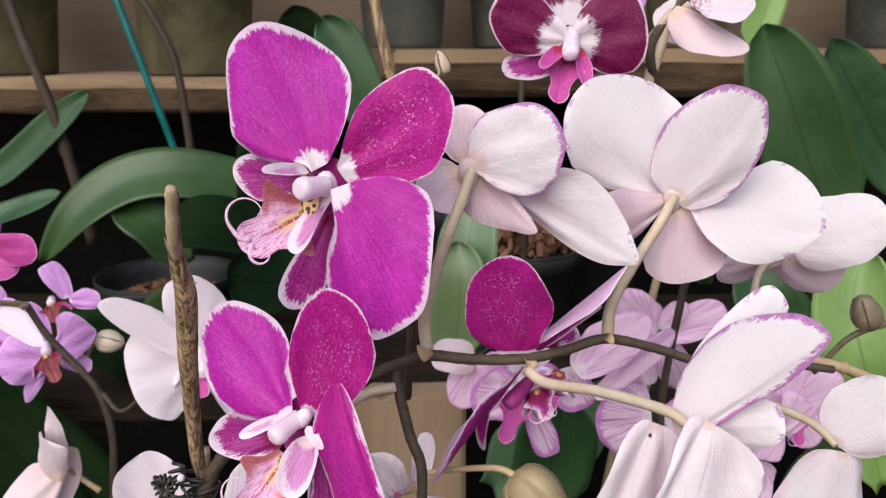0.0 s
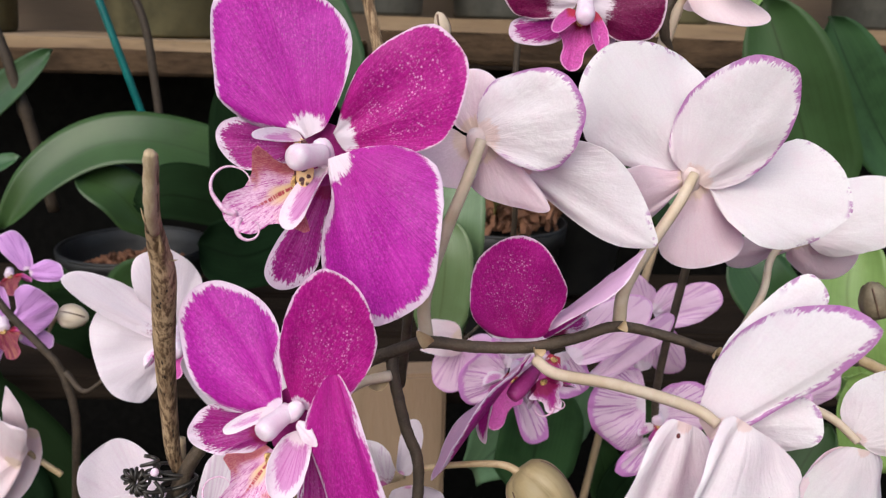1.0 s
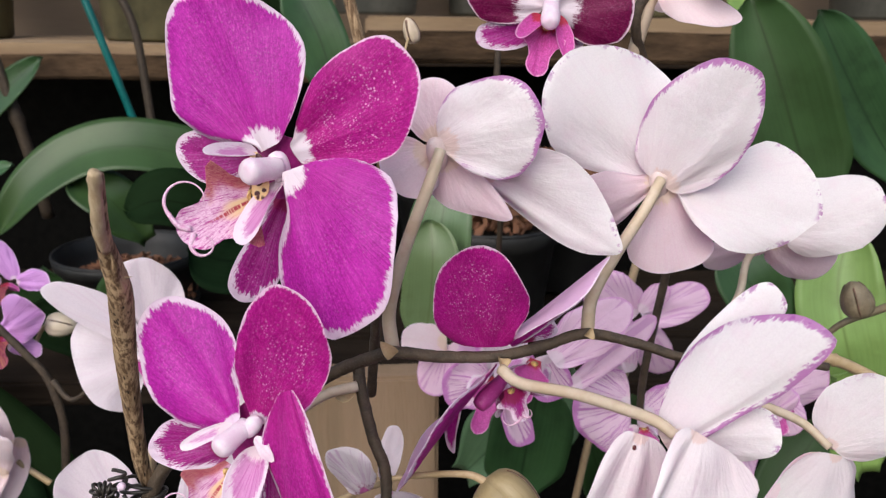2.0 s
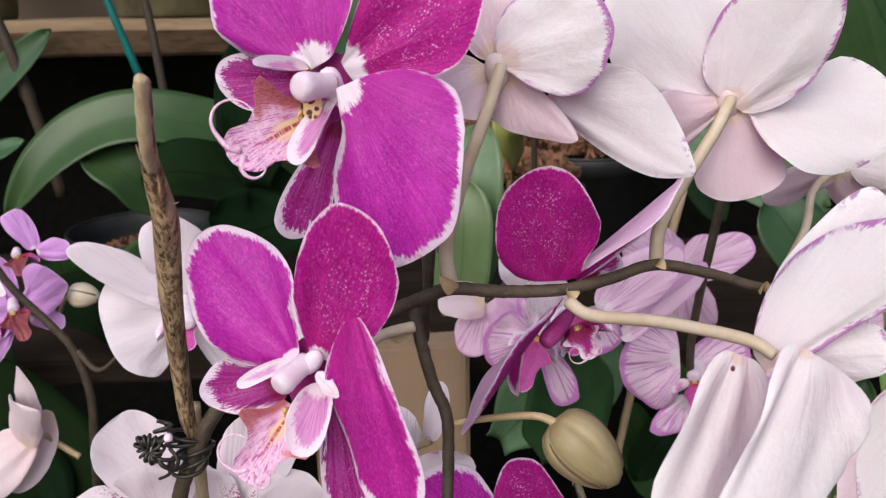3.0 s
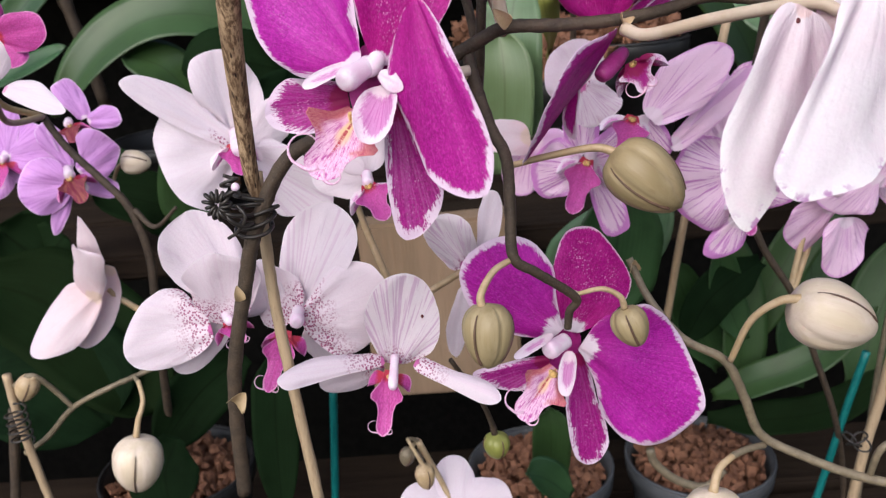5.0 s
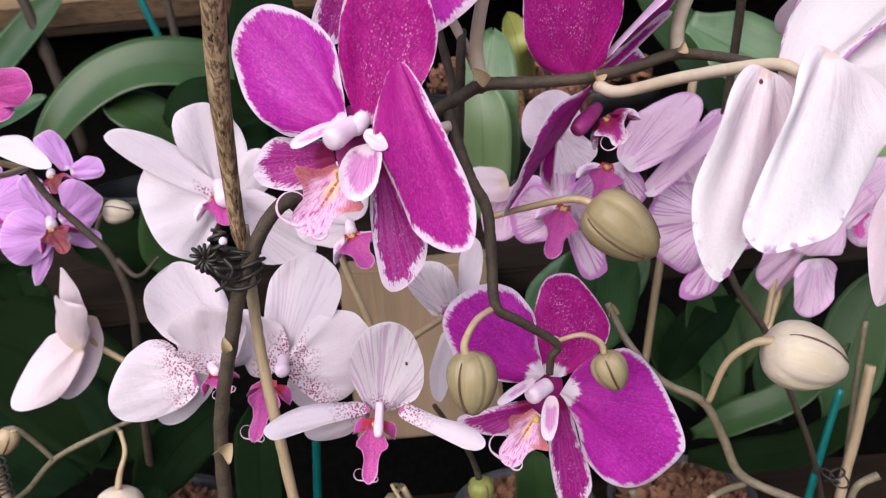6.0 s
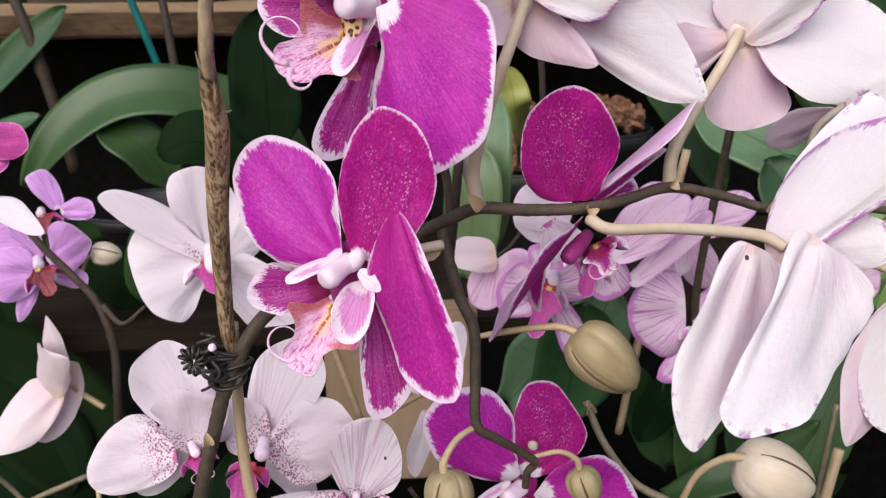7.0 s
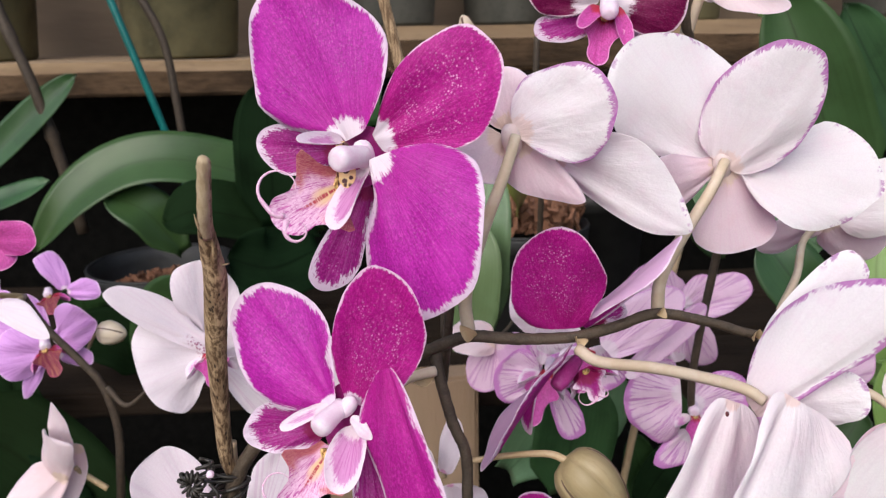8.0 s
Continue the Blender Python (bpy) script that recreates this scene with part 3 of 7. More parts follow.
def tube_mesh(points, radii, mat, sides=10, steps=8, rough=0.0, seed=0, knots=()):
    """A round stalk through the points, with its radius at each of them."""
    rng = random.Random(seed)
    line = bend(points, steps)
    count = len(line)
    if not isinstance(radii, (tuple, list)):
        radii = (radii, radii)
    r = np.interp(np.linspace(0, 1, count), np.linspace(0, 1, len(radii)), radii)
    for at_k, gain in knots:
        r = r * (1 + gain * np.exp(-((np.linspace(0, 1, count) - at_k) / 0.02) ** 2))
    verts, faces = [], []
    up = Vector((0.31, 0.2, 0.93))
    for i, p in enumerate(line):
        d = (line[min(i + 1, count - 1)] - line[max(i - 1, 0)]).normalized()
        x = (up - d * up.dot(d)).normalized()
        y = d.cross(x)
        up = x
        for k in range(sides):
            a = 2 * math.pi * k / sides
            rr = r[i] * (1 + rough * rng.uniform(-1, 1))
            verts.append(p + (x * math.cos(a) + y * math.sin(a)) * rr)
    for i in range(count - 1):
        for k in range(sides):
            k2 = (k + 1) % sides
            faces.append((i * sides + k, i * sides + k2, (i + 1) * sides + k2, (i + 1) * sides + k))
    faces += [tuple(range(sides - 1, -1, -1)), tuple((count - 1) * sides + k for k in range(sides))]
    return mesh_of("stalk", verts, faces, (mat,))


def tube(name, parent, points, radii, mat, label="", **more):
    """A stalk through world points, as a part of the thing."""
    o = parent.matrix_basis.translation
    return put(name, tube_mesh([Vector(p) - o for p in points], radii, mat, **more), parent, None, label)


def egg(s, taper):
    """Half width of an egg at s along it: blunt at its stalk, more pointed at its tip."""
    return (max(s, 0.0) / 0.42) ** 0.42 * (max(1 - s, 0.0) / 0.58) ** 0.58 * (1 + taper * 0.5 * (0.5 - s))


def blob(name, parent, centre, axis, size, mat, ridges=0, label="", taper=0.0, seed=0, normal=(0, -1, 0.2), depth=0.06, seam=None):
    """An egg along axis; size: its length and width. ridges: seams along it."""
    nu, nv = 18, 60
    verts, faces = [], []
    for i in range(nu + 1):
        s = i / nu
        w = egg(s, taper)
        for j in range(nv):
            a = 2 * math.pi * j / nv
            saw = (a * ridges / (2 * math.pi) + seed + 0.12 * s) % 1.0
            rr = size[1] / 2 * w * (1 - (depth * (1 - saw) ** 5 - 0.03 * math.sin(math.pi * saw) + 0.007 * math.cos(a * 21) if ridges else 0))
            verts.append((rr * math.cos(a), size[0] * (s - 0.5), rr * math.sin(a)))
    for i in range(nu):
        for j in range(nv):
            j2 = (j + 1) % nv
            faces.append((i * nv + j, (i + 1) * nv + j, (i + 1) * nv + j2, i * nv + j2))
    o = parent.matrix_world.translation if parent.parent else parent.matrix_basis.translation
    c = Vector(centre) - o
    ob = put(name, mesh_of(name, verts, faces, (mat,)), parent, along(c, c + Vector(axis), normal), label)
    if seam:
        for n in range(0, ridges, 2):
            pts = []
            for i in range(1, 14):
                s = 0.06 + 0.9 * i / 14
                a = 2 * math.pi / ridges * (n - seed - 0.12 * s)
                rr = size[1] / 2 * egg(s, taper) * (1 - depth * 0.1)
                pts.append((rr * math.cos(a), size[0] * (s - 0.5), rr * math.sin(a)))
            put("seam", tube_mesh(pts, (0.0002, 0.00045, 0.0005, 0.0006), seam, sides=6, steps=2), ob)
    return ob


# ---- flowers ----
def lip(fl, base, tip, normal, size, paint=lip_paint, lobes=lobe_paint, seed=0, tails=True, sides=None):
    """The three-lobed lip of a moth orchid: mid lobe with two whiskers, two side lobes and a yellow callus.
    sides: root, tip, width and front of each side lobe where it is known."""
    base, tip, normal = Vector(base), Vector(tip), Vector(normal).normalized()
    o = fl.matrix_basis.translation
    length = (tip - base).length
    m = along(base - o, tip - o, normal)
    mid = put("lip", petal_mesh(length, size, paint, paint, "lip", cup=0.28, curl=0.1, wave=0.07, seed=seed, nu=22, nv=14), fl, m)
    inv = m.inverted()
    for n, sx in enumerate((-1, 1)):
        if sides:
            p, q, w, f = sides[n]
            side = inv @ along(Vector(p) - o, Vector(q) - o, f)
            me = petal_mesh((Vector(q) - Vector(p)).length, w, lobes, lobes, "round", cup=0.3, curl=0.12, seed=seed + 3 + n, nu=14, nv=10)
        else:
            side = Matrix.Translation((sx * size * 0.13, length * 0.1, size * 0.02)) @ Matrix.Rotation(radians(sx * 60), 4, "Y") @ Matrix.Rotation(radians(28), 4, "X") @ Matrix.Rotation(radians(sx * -50), 4, "Z")
            me = petal_mesh(size * 0.72, size * 0.5, lobes, lobes, "round", cup=0.35, curl=0.1, seed=seed + 3, nu=12, nv=10)
        put("side_lobe", me, mid, side)
        if tails:
            y0, k = length * 0.97, size
            big = 0.2 if sx > 0 else 0.1
            pts = [(sx * k * 0.03, y0 - k * 0.1, k * 0.08), (sx * k * 0.1, y0 - k * 0.02, k * 0.1)]
            for i in range(10):
                a = radians(100 - 27 * i)
                rr = k * big * (1 - 0.02 * i)
                pts.append((sx * (k * (0.08 + big) + rr * math.cos(a)), y0 - k * big + rr * math.sin(a), k * (0.1 + 0.012 * i)))
            put("whisker", tube_mesh(pts, (k * 0.034, k * 0.018, k * 0.012, k * 0.008, k * 0.003), whisker_pink, sides=7, steps=4), mid)
    bm = bmesh.new()
    bmesh.ops.create_icosphere(bm, subdivisions=3, radius=size * 0.07, matrix=Matrix.Translation((0, length * 0.1, size * 0.04)) @ Matrix.Diagonal((1.35, 1.0, 0.9, 1)))
    for v in bm.verts:
        v.co += v.normal * size * 0.02 * noise.noise(v.co * 600)
        v.co.z += size * 0.03 * (1 if abs(v.co.x) > size * 0.04 else -1) * (v.normal.z > 0.2)
    part("callus", bm, callus_yellow, mid)
    return mid


def column(fl, base, tip, size):
    """The pale knob in the middle of the flower."""
    base, tip = Vector(base), Vector(tip)
    d = tip - base
    pts = [base - d * 0.2, base + d * 0.2, base + d * 0.45, base + d * 0.68, base + d * 0.84, base + d * 0.94, base + d * 0.99, tip]
    return tube("column", fl, pts, [size * k for k in (0.5, 0.52, 0.55, 0.6, 0.57, 0.46, 0.29, 0.06)], column_white, sides=16, steps=4)


def flower(label, centre, face, petals, lips=None, knob=None, stalk=None, stalk_paint=pedicel_pale, stalk_radius=0.0016, seed=0, group="orchid flowers", scale=1.0):
    """An orchid flower. petals: (part, front, back, root or None, tip, width, dict of shape); lips: (base, tip, normal, size, dict); knob: (base, tip, size)."""
    fl = thing("orchid_flower", centre, label, "orchid flower", group)
    c, face = Vector(centre), Vector(face).normalized()
    for i, (kind, front, back, root, tip, width, shape) in enumerate(petals):
        shape = dict(shape)
        tip = Vector(tip)
        b = Vector(root) if root else c + (tip - c).normalized() * 0.0015
        twist, nrm = shape.pop("twist", 0), shape.pop("normal", face)
        shape.setdefault("profile", kind)
        m = along(b - c, tip - c, nrm, twist)
        if "mid" in shape:
            off = m.inverted() @ (Vector(shape.pop("mid")) - c)
            shape["bow"] = (off.x, off.z)
        me = petal_mesh((tip - b).length, width, front, back, seed=seed * 17 + i, **shape)
        put(kind, me, fl, m)
    if lips:
        base, tip, normal, size, more = lips
        lip(fl, base, tip, normal, size, seed=seed, **more)
    if knob:
        column(fl, *knob)
    if stalk:
        tube("pedicel", fl, stalk, (stalk_radius * 0.95, stalk_radius * 1.25), stalk_paint)
    return fl


def blade(fl, kind, front, back, root, tip, left, right, normal, mid=None, label="", ridge=0.04, **shape):
    """One petal or sepal of a flower; left and right: its half widths in millimetres on each side of the line from root to tip."""
    c = fl.matrix_basis.translation
    root, tip = Vector(root) - c, Vector(tip) - c
    m = along(root, tip, normal)
    if mid:
        off = m.inverted() @ (Vector(mid) - c)
        shape["bow"] = (0.0, off.z)
    return put(kind, petal_mesh((tip - root).length, 0.01, front, back, sides=(left, right), ridge=ridge, nu=26, nv=18, **shape), fl, m, label)


def moth_flower(label, centre, az, el, roll, size, front, back, lobes=lip_pink, lip_material=lip_pink, angles=(90, 12, 168, -52, -128), lengths=(1, 1, 1, 0.95, 0.95), widths=(0.72, 1.0, 1.0, 0.6, 0.6), tilts=(0, 0, 0, 0, 0), seed=0, stalk=None, petal_front=None, sepal_front=None, lip_drop=1.0, stalk_paint=pedicel_tan, cup=-0.08, with_lip=True):
    """A moth orchid that spreads its five petals round the way it faces; size: the length of a petal."""
    f = facing(az, el)
    right = f.cross(Vector((0, 0, 1))).normalized() * -1
    up = right.cross(f) * -1
    q = Matrix.Rotation(radians(roll), 4, f)
    right, up = q @ right, q @ up
    c = Vector(centre)
    petals = []
    for i, (a, ln, w, tl) in enumerate(zip(angles, lengths, widths, tilts)):
        a = radians(a)
        d = right * math.cos(a) + up * math.sin(a)
        d = (d * math.cos(radians(tl)) + f * math.sin(radians(tl)))
        kind = "petal" if i in (1, 2) else "sepal"
        ff = (petal_front if kind == "petal" else sepal_front) or front
        petals.append((kind, ff, back, None, c + d * size * ln, size * w, {"cup": cup, "curl": -0.04, "profile": "petal" if kind == "petal" else "sepal"}))
    down = -up
    lips = (c + down * size * 0.06 + f * size * 0.08, c + down * size * 0.52 * lip_drop + f * size * 0.34, f * 0.5 + up, size * 0.42, {"paint": lip_material, "lobes": lobes}) if with_lip else None
    knob = (c, c + f * size * 0.17 + down * size * 0.04, size * 0.12) if with_lip else None
    return flower(label, centre, f, petals, lips, knob, stalk, stalk_paint, seed=seed)


PICOTEE = "magenta moth orchid flower with ragged white edge"
BACK = "white-backed moth orchid flower with purple-flecked edge"
# upper magenta flower
upper = flower(PICOTEE + ", fully open", (-0.0415, 0.2920, 1.0529), facing(-18, 5), [],
    ((-0.0472, 0.2850, 1.0436), (-0.0698, 0.2690, 1.0324), (0.1, -0.9, 0.35), 0.032, {"sides": (((-0.0480, 0.2840, 1.0578), (-0.0614, 0.2680, 1.0580), 0.0062, (0, -0.8, 0.6)), ((-0.0408, 0.2840, 1.0485), (-0.0486, 0.2660, 1.0300), 0.0108, (-0.5, -0.8, 0.1)))}), ((-0.0428, 0.2815, 1.0526), (-0.0497, 0.2720, 1.0530), 0.0072),
    [(-0.0406, 0.2960, 1.0523), (-0.0322, 0.3150, 1.0424), (-0.0091, 0.3180, 0.9920), (-0.0064, 0.3050, 0.9796)], seed=1)
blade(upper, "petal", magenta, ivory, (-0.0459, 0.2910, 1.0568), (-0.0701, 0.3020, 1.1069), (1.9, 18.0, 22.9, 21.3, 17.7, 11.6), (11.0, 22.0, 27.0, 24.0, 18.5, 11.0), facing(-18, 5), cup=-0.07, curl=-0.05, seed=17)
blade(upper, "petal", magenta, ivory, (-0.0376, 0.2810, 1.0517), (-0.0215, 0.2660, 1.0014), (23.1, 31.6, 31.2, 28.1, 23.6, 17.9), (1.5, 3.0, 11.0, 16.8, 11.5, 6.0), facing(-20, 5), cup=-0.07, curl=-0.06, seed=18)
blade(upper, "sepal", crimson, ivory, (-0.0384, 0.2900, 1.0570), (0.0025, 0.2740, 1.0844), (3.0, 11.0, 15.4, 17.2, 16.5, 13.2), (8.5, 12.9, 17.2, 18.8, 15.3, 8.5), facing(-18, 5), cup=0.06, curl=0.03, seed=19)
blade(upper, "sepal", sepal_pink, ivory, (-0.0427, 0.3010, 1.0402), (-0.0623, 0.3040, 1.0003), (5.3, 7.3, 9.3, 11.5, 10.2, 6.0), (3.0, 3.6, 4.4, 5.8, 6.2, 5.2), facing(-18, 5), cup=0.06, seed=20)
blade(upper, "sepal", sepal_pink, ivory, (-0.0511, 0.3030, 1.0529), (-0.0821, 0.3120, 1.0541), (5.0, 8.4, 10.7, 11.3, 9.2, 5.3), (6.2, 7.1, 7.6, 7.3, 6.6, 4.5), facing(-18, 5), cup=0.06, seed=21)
blade(upper, "flower_heart", heart_wine, heart_wine, (-0.0400, 0.2935, 1.0610), (-0.0440, 0.2945, 1.0400), (6.0, 8.0, 9.0, 8.5, 7.0, 4.0), (6.0, 9.0, 10.0, 9.0, 7.0, 4.0), facing(-18, 5), seed=22)
blade(upper, "throat", throat_spotted, throat_spotted, (-0.0480, 0.2838, 1.0572), (-0.0475, 0.2800, 1.0415), (2.5, 3.6, 3.8, 3.8, 3.6, 2.2), (2.2, 3.0, 3.4, 3.4, 3.0, 2.0), facing(-30, 5), cup=-0.25, seed=23)
blob("column_wing", upper, (-0.0412, 0.2850, 1.0521), (0.10, 0.02, -0.48), (0.0112, 0.0072), column_white, taper=-0.2)
blade(upper, "claw", column_white, column_white, (-0.0405, 0.2840, 1.0490), (-0.0330, 0.2785, 1.0462), (1.4, 2.4, 3.0, 3.0, 2.2, 1.0), (1.4, 2.4, 2.6, 2.2, 1.6, 0.8), facing(-25, 5), seed=24)
# lower magenta flower
lower = flower(PICOTEE + " and folded petal", (-0.0494, 0.2540, 0.9768), facing(-8, 8), [],
    ((-0.0535, 0.2520, 0.9641), (-0.0671, 0.2400, 0.9479), (0.1, -0.85, 0.45), 0.024, {"sides": (((-0.0537, 0.2530, 0.9784), (-0.0682, 0.2490, 0.9722), 0.0046, (0, -0.8, 0.6)), ((-0.0450, 0.2520, 0.9715), (-0.0496, 0.2360, 0.9562), 0.0120, (-0.2, -0.95, 0.2)))}), ((-0.0505, 0.2520, 0.9770), (-0.0566, 0.2440, 0.9742), 0.0060),
    [(-0.0493, 0.2570, 0.9758), (-0.0424, 0.2800, 0.9659), (-0.0299, 0.2950, 0.9675), (-0.0192, 0.3000, 0.9683)], seed=2)
blade(lower, "petal", magenta_short, ivory, (-0.0523, 0.2555, 0.9778), (-0.0810, 0.2720, 1.0102), (5.9, 15.9, 18.1, 17.3, 13.8, 10.2), (3.7, 8.0, 14.9, 15.1, 13.0, 9.3), facing(-8, 8), cup=-0.1, curl=-0.06, seed=34)
blade(lower, "petal", magenta_plain, ivory, (-0.0335, 0.2430, 0.9947), (-0.0190, 0.2240, 0.9438), (3.0, 5.2, 7.2, 8.0, 6.8, 3.9), (8.5, 18.0, 19.5, 19.0, 16.0, 9.0), facing(-38, 8), cup=-0.05, seed=35)
blade(lower, "sepal", crimson_short, ivory, (-0.0469, 0.2550, 0.9773), (-0.0369, 0.2480, 1.0247), (3.6, 7.0, 9.1, 9.3, 7.8, 4.7), (7.0, 15.5, 19.0, 19.6, 15.9, 10.8), facing(-8, 8), cup=0.07, curl=0.02, seed=36)
blade(lower, "sepal", sepal_pink, ivory, (-0.0438, 0.2570, 0.9665), (-0.0430, 0.2520, 0.9237), (2.8, 5.4, 9.6, 13.2, 11.2, 6.5), (2.6, 3.6, 4.4, 4.2, 3.6, 3.1), facing(-8, 8), cup=0.05, seed=37)
blade(lower, "sepal", sepal_pink, ivory, (-0.0575, 0.2640, 0.9661), (-0.0836, 0.2620, 0.9638), (5.5, 7.4, 7.8, 7.5, 5.8, 4.0), (6.2, 7.6, 8.5, 10.1, 8.2, 4.3), facing(-8, 8), cup=0.08, seed=38)
blade(lower, "claw", column_white, column_white, (-0.0464, 0.2500, 0.9752), (-0.0395, 0.2430, 0.9715), (1.5, 2.4, 2.9, 2.8, 2.2, 1.2), (1.5, 2.4, 2.9, 2.8, 2.2, 1.2), facing(-30, 8), seed=39)
blade(lower, "flower_heart", heart_wine, heart_wine, (-0.0470, 0.2585, 0.9830), (-0.0490, 0.2590, 0.9560), (5.0, 7.0, 8.5, 8.5, 7.0, 4.0), (5.0, 7.5, 9.0, 9.0, 7.0, 4.0), facing(-8, 8), seed=40)
blob("column_wing", lower, (-0.0478, 0.2525, 0.9776), (-0.012, 0.0, -0.016), (0.0085, 0.0055), column_white, taper=-0.2)
# lower magenta flower among the buds
budded = flower(PICOTEE + " behind drooping buds", (0.0127, 0.3260, 0.8507), facing(-12, 10), [],
    ((0.0091, 0.3150, 0.8423), (-0.0082, 0.3030, 0.8270), (0.1, -0.85, 0.4), 0.023, {"sides": (((0.0084, 0.3160, 0.8577), (-0.0091, 0.3060, 0.8524), 0.0045, (0, -0.8, 0.6)), ((0.0153, 0.3160, 0.8494), (0.0114, 0.3030, 0.8352), 0.0075, (-0.3, -0.95, 0.2)))}), ((0.0127, 0.3185, 0.8525), (0.0052, 0.3119, 0.8519), 0.0068),
    [(0.0131, 0.3290, 0.8492), (0.0193, 0.3450, 0.8472), (0.0218, 0.3350, 0.8623), (0.0180, 0.3180, 0.8736)], seed=3)
blade(budded, "petal", magenta, ivory, (0.0130, 0.3270, 0.8552), (-0.0237, 0.3220, 0.8940), (7.8, 16.1, 18.9, 18.7, 14.7, 9.8), (2.7, 8.6, 18.9, 20.3, 17.4, 11.4), facing(-12, 10), cup=-0.08, curl=-0.04, seed=51)
blade(budded, "petal", magenta, ivory, (0.0204, 0.3250, 0.8479), (0.0716, 0.3220, 0.8143), (20.5, 30.3, 28.5, 22.6, 14.6, 8.1), (2.9, 9.7, 23.1, 28.0, 25.6, 20.2), facing(-12, 10), cup=-0.09, curl=-0.05, seed=52)
blade(budded, "sepal", crimson, ivory, (0.0165, 0.3270, 0.8526), (0.0262, 0.3220, 0.9000), (4.0, 7.6, 10.8, 12.2, 11.4, 9.2), (7.1, 14.3, 19.9, 20.2, 14.6, 7.0), facing(-12, 10), cup=0.07, seed=53)
blade(budded, "sepal", sepal_pink, ivory, (0.0193, 0.3280, 0.8417), (0.0237, 0.3280, 0.7853), (4.2, 6.2, 7.1, 9.8, 10.5, 6.5), (3.5, 5.1, 6.7, 6.8, 6.3, 5.2), facing(-12, 10), cup=0.08, seed=54)
blade(budded, "sepal", sepal_pink, ivory, (0.0080, 0.3300, 0.8389), (-0.0254, 0.3350, 0.8315), (6.9, 9.6, 11.1, 10.1, 7.1, 3.4), (2.5, 3.3, 3.1, 2.4, 2.2, 1.8), facing(-12, 10), cup=0.08, seed=55)
blade(budded, "flower_heart", heart_wine, heart_wine, (0.0150, 0.3300, 0.8590), (0.0120, 0.3305, 0.8340), (5.0, 7.0, 8.5, 8.0, 6.5, 4.0), (5.0, 7.0, 8.5, 8.0, 6.5, 4.0), facing(-12, 10), seed=56)
# flower seen from its side, beside the branch
sideways = flower("magenta moth orchid flower turned sideways, round speckled sepal upright", (0.0383, 0.3080, 0.9791), facing(-75, -10), [],
    ((0.0376, 0.3020, 0.9667), (0.0425, 0.2940, 0.9570), (-0.4, -0.7, 0.5), 0.015, {"tails": True, "paint": sepal_pink, "lobes": sepal_pink}), None, None, seed=4)
tube("column", sideways, [(0.0354, 0.3040, 0.9699), (0.0320, 0.3000, 0.9678), (0.0275, 0.2955, 0.9650), (0.0254, 0.2932, 0.9637), (0.0248, 0.2927, 0.9632)], (0.0022, 0.0030, 0.0033, 0.0026, 0.0004), blush_cap, "dusky pink anther cap", sides=16, steps=4)
blade(sideways, "sepal", crimson_plain, ivory, (0.0278, 0.3000, 0.9822), (0.0247, 0.2840, 1.0253), (11.8, 16.3, 18.2, 17.8, 14.3, 8.6), (9.2, 11.3, 15.2, 15.8, 12.5, 8.1), facing(-10, -10), cup=0.1, seed=68)
blade(sideways, "petal", magenta_plain, lilac_back, (0.0292, 0.3000, 0.9790), (-0.0064, 0.2760, 0.9418), (6.0, 15.0, 22.0, 23.0, 18.0, 11.0), (6.0, 15.0, 22.0, 23.0, 18.0, 11.0), (0.795, -0.286, -0.537), cup=-0.10, wave=0.02, seed=69)
blade(sideways, "petal", magenta_plain, lilac_back, (0.0368, 0.3030, 0.9824), (0.0717, 0.2960, 1.0175), (3.0, 8.0, 14.0, 17.0, 15.0, 9.0), (3.0, 8.0, 14.0, 17.0, 15.0, 9.0), (0.650, -0.260, -0.712), cup=0.10, wave=0.02, seed=70)
blade(sideways, "petal", magenta_plain, lilac_back, (0.0378, 0.3060, 0.9817), (0.0627, 0.3030, 1.0011), (1.8, 2.4, 3.0, 3.3, 3.0, 2.6), (1.5, 1.8, 1.9, 1.4, 1.1, 0.8), facing(20, -10), cup=0.05, seed=71)
blade(sideways, "sepal", sepal_pink, rosy, (0.0409, 0.3110, 0.9814), (0.0571, 0.3160, 0.9842), (3.7, 5.3, 7.2, 7.8, 7.7, 5.0), (1.1, 1.5, 1.8, 2.1, 2.2, 1.5), facing(-30, 10), cup=0.1, seed=72)
blade(sideways, "sepal", magenta_plain, rosy, (0.0189, 0.3020, 0.9620), (0.0162, 0.2980, 0.9415), (0.8, 1.0, 1.2, 1.4, 1.6, 1.2), (1.9, 3.1, 5.3, 6.5, 5.7, 3.6), facing(-50, 10), cup=0.1, seed=73)
# back of the flower behind the upper one
hidden_back = flower(BACK + ", partly hidden", (0.0103, 0.3050, 1.0541), facing(150, -5), [
    ("sepal", magenta, rosy, (0.0078, 0.3090, 1.0535), (-0.0073, 0.3030, 1.0435), 0.024, {"cup": 0.05, "normal": facing(150, 0)}),
    ("sepal", magenta, rosy, (0.0100, 0.3090, 1.0567), (0.0067, 0.3140, 1.0787), 0.020, {"cup": 0.05, "normal": facing(170, 0)}),
], None, None, [(0.0108, 0.3000, 1.0559), (0.0065, 0.2960, 1.0438), (-0.0013, 0.2980, 1.0215), (-0.0072, 0.3040, 0.9967), (-0.0061, 0.3050, 0.9809)], stalk_radius=0.0021, seed=5)
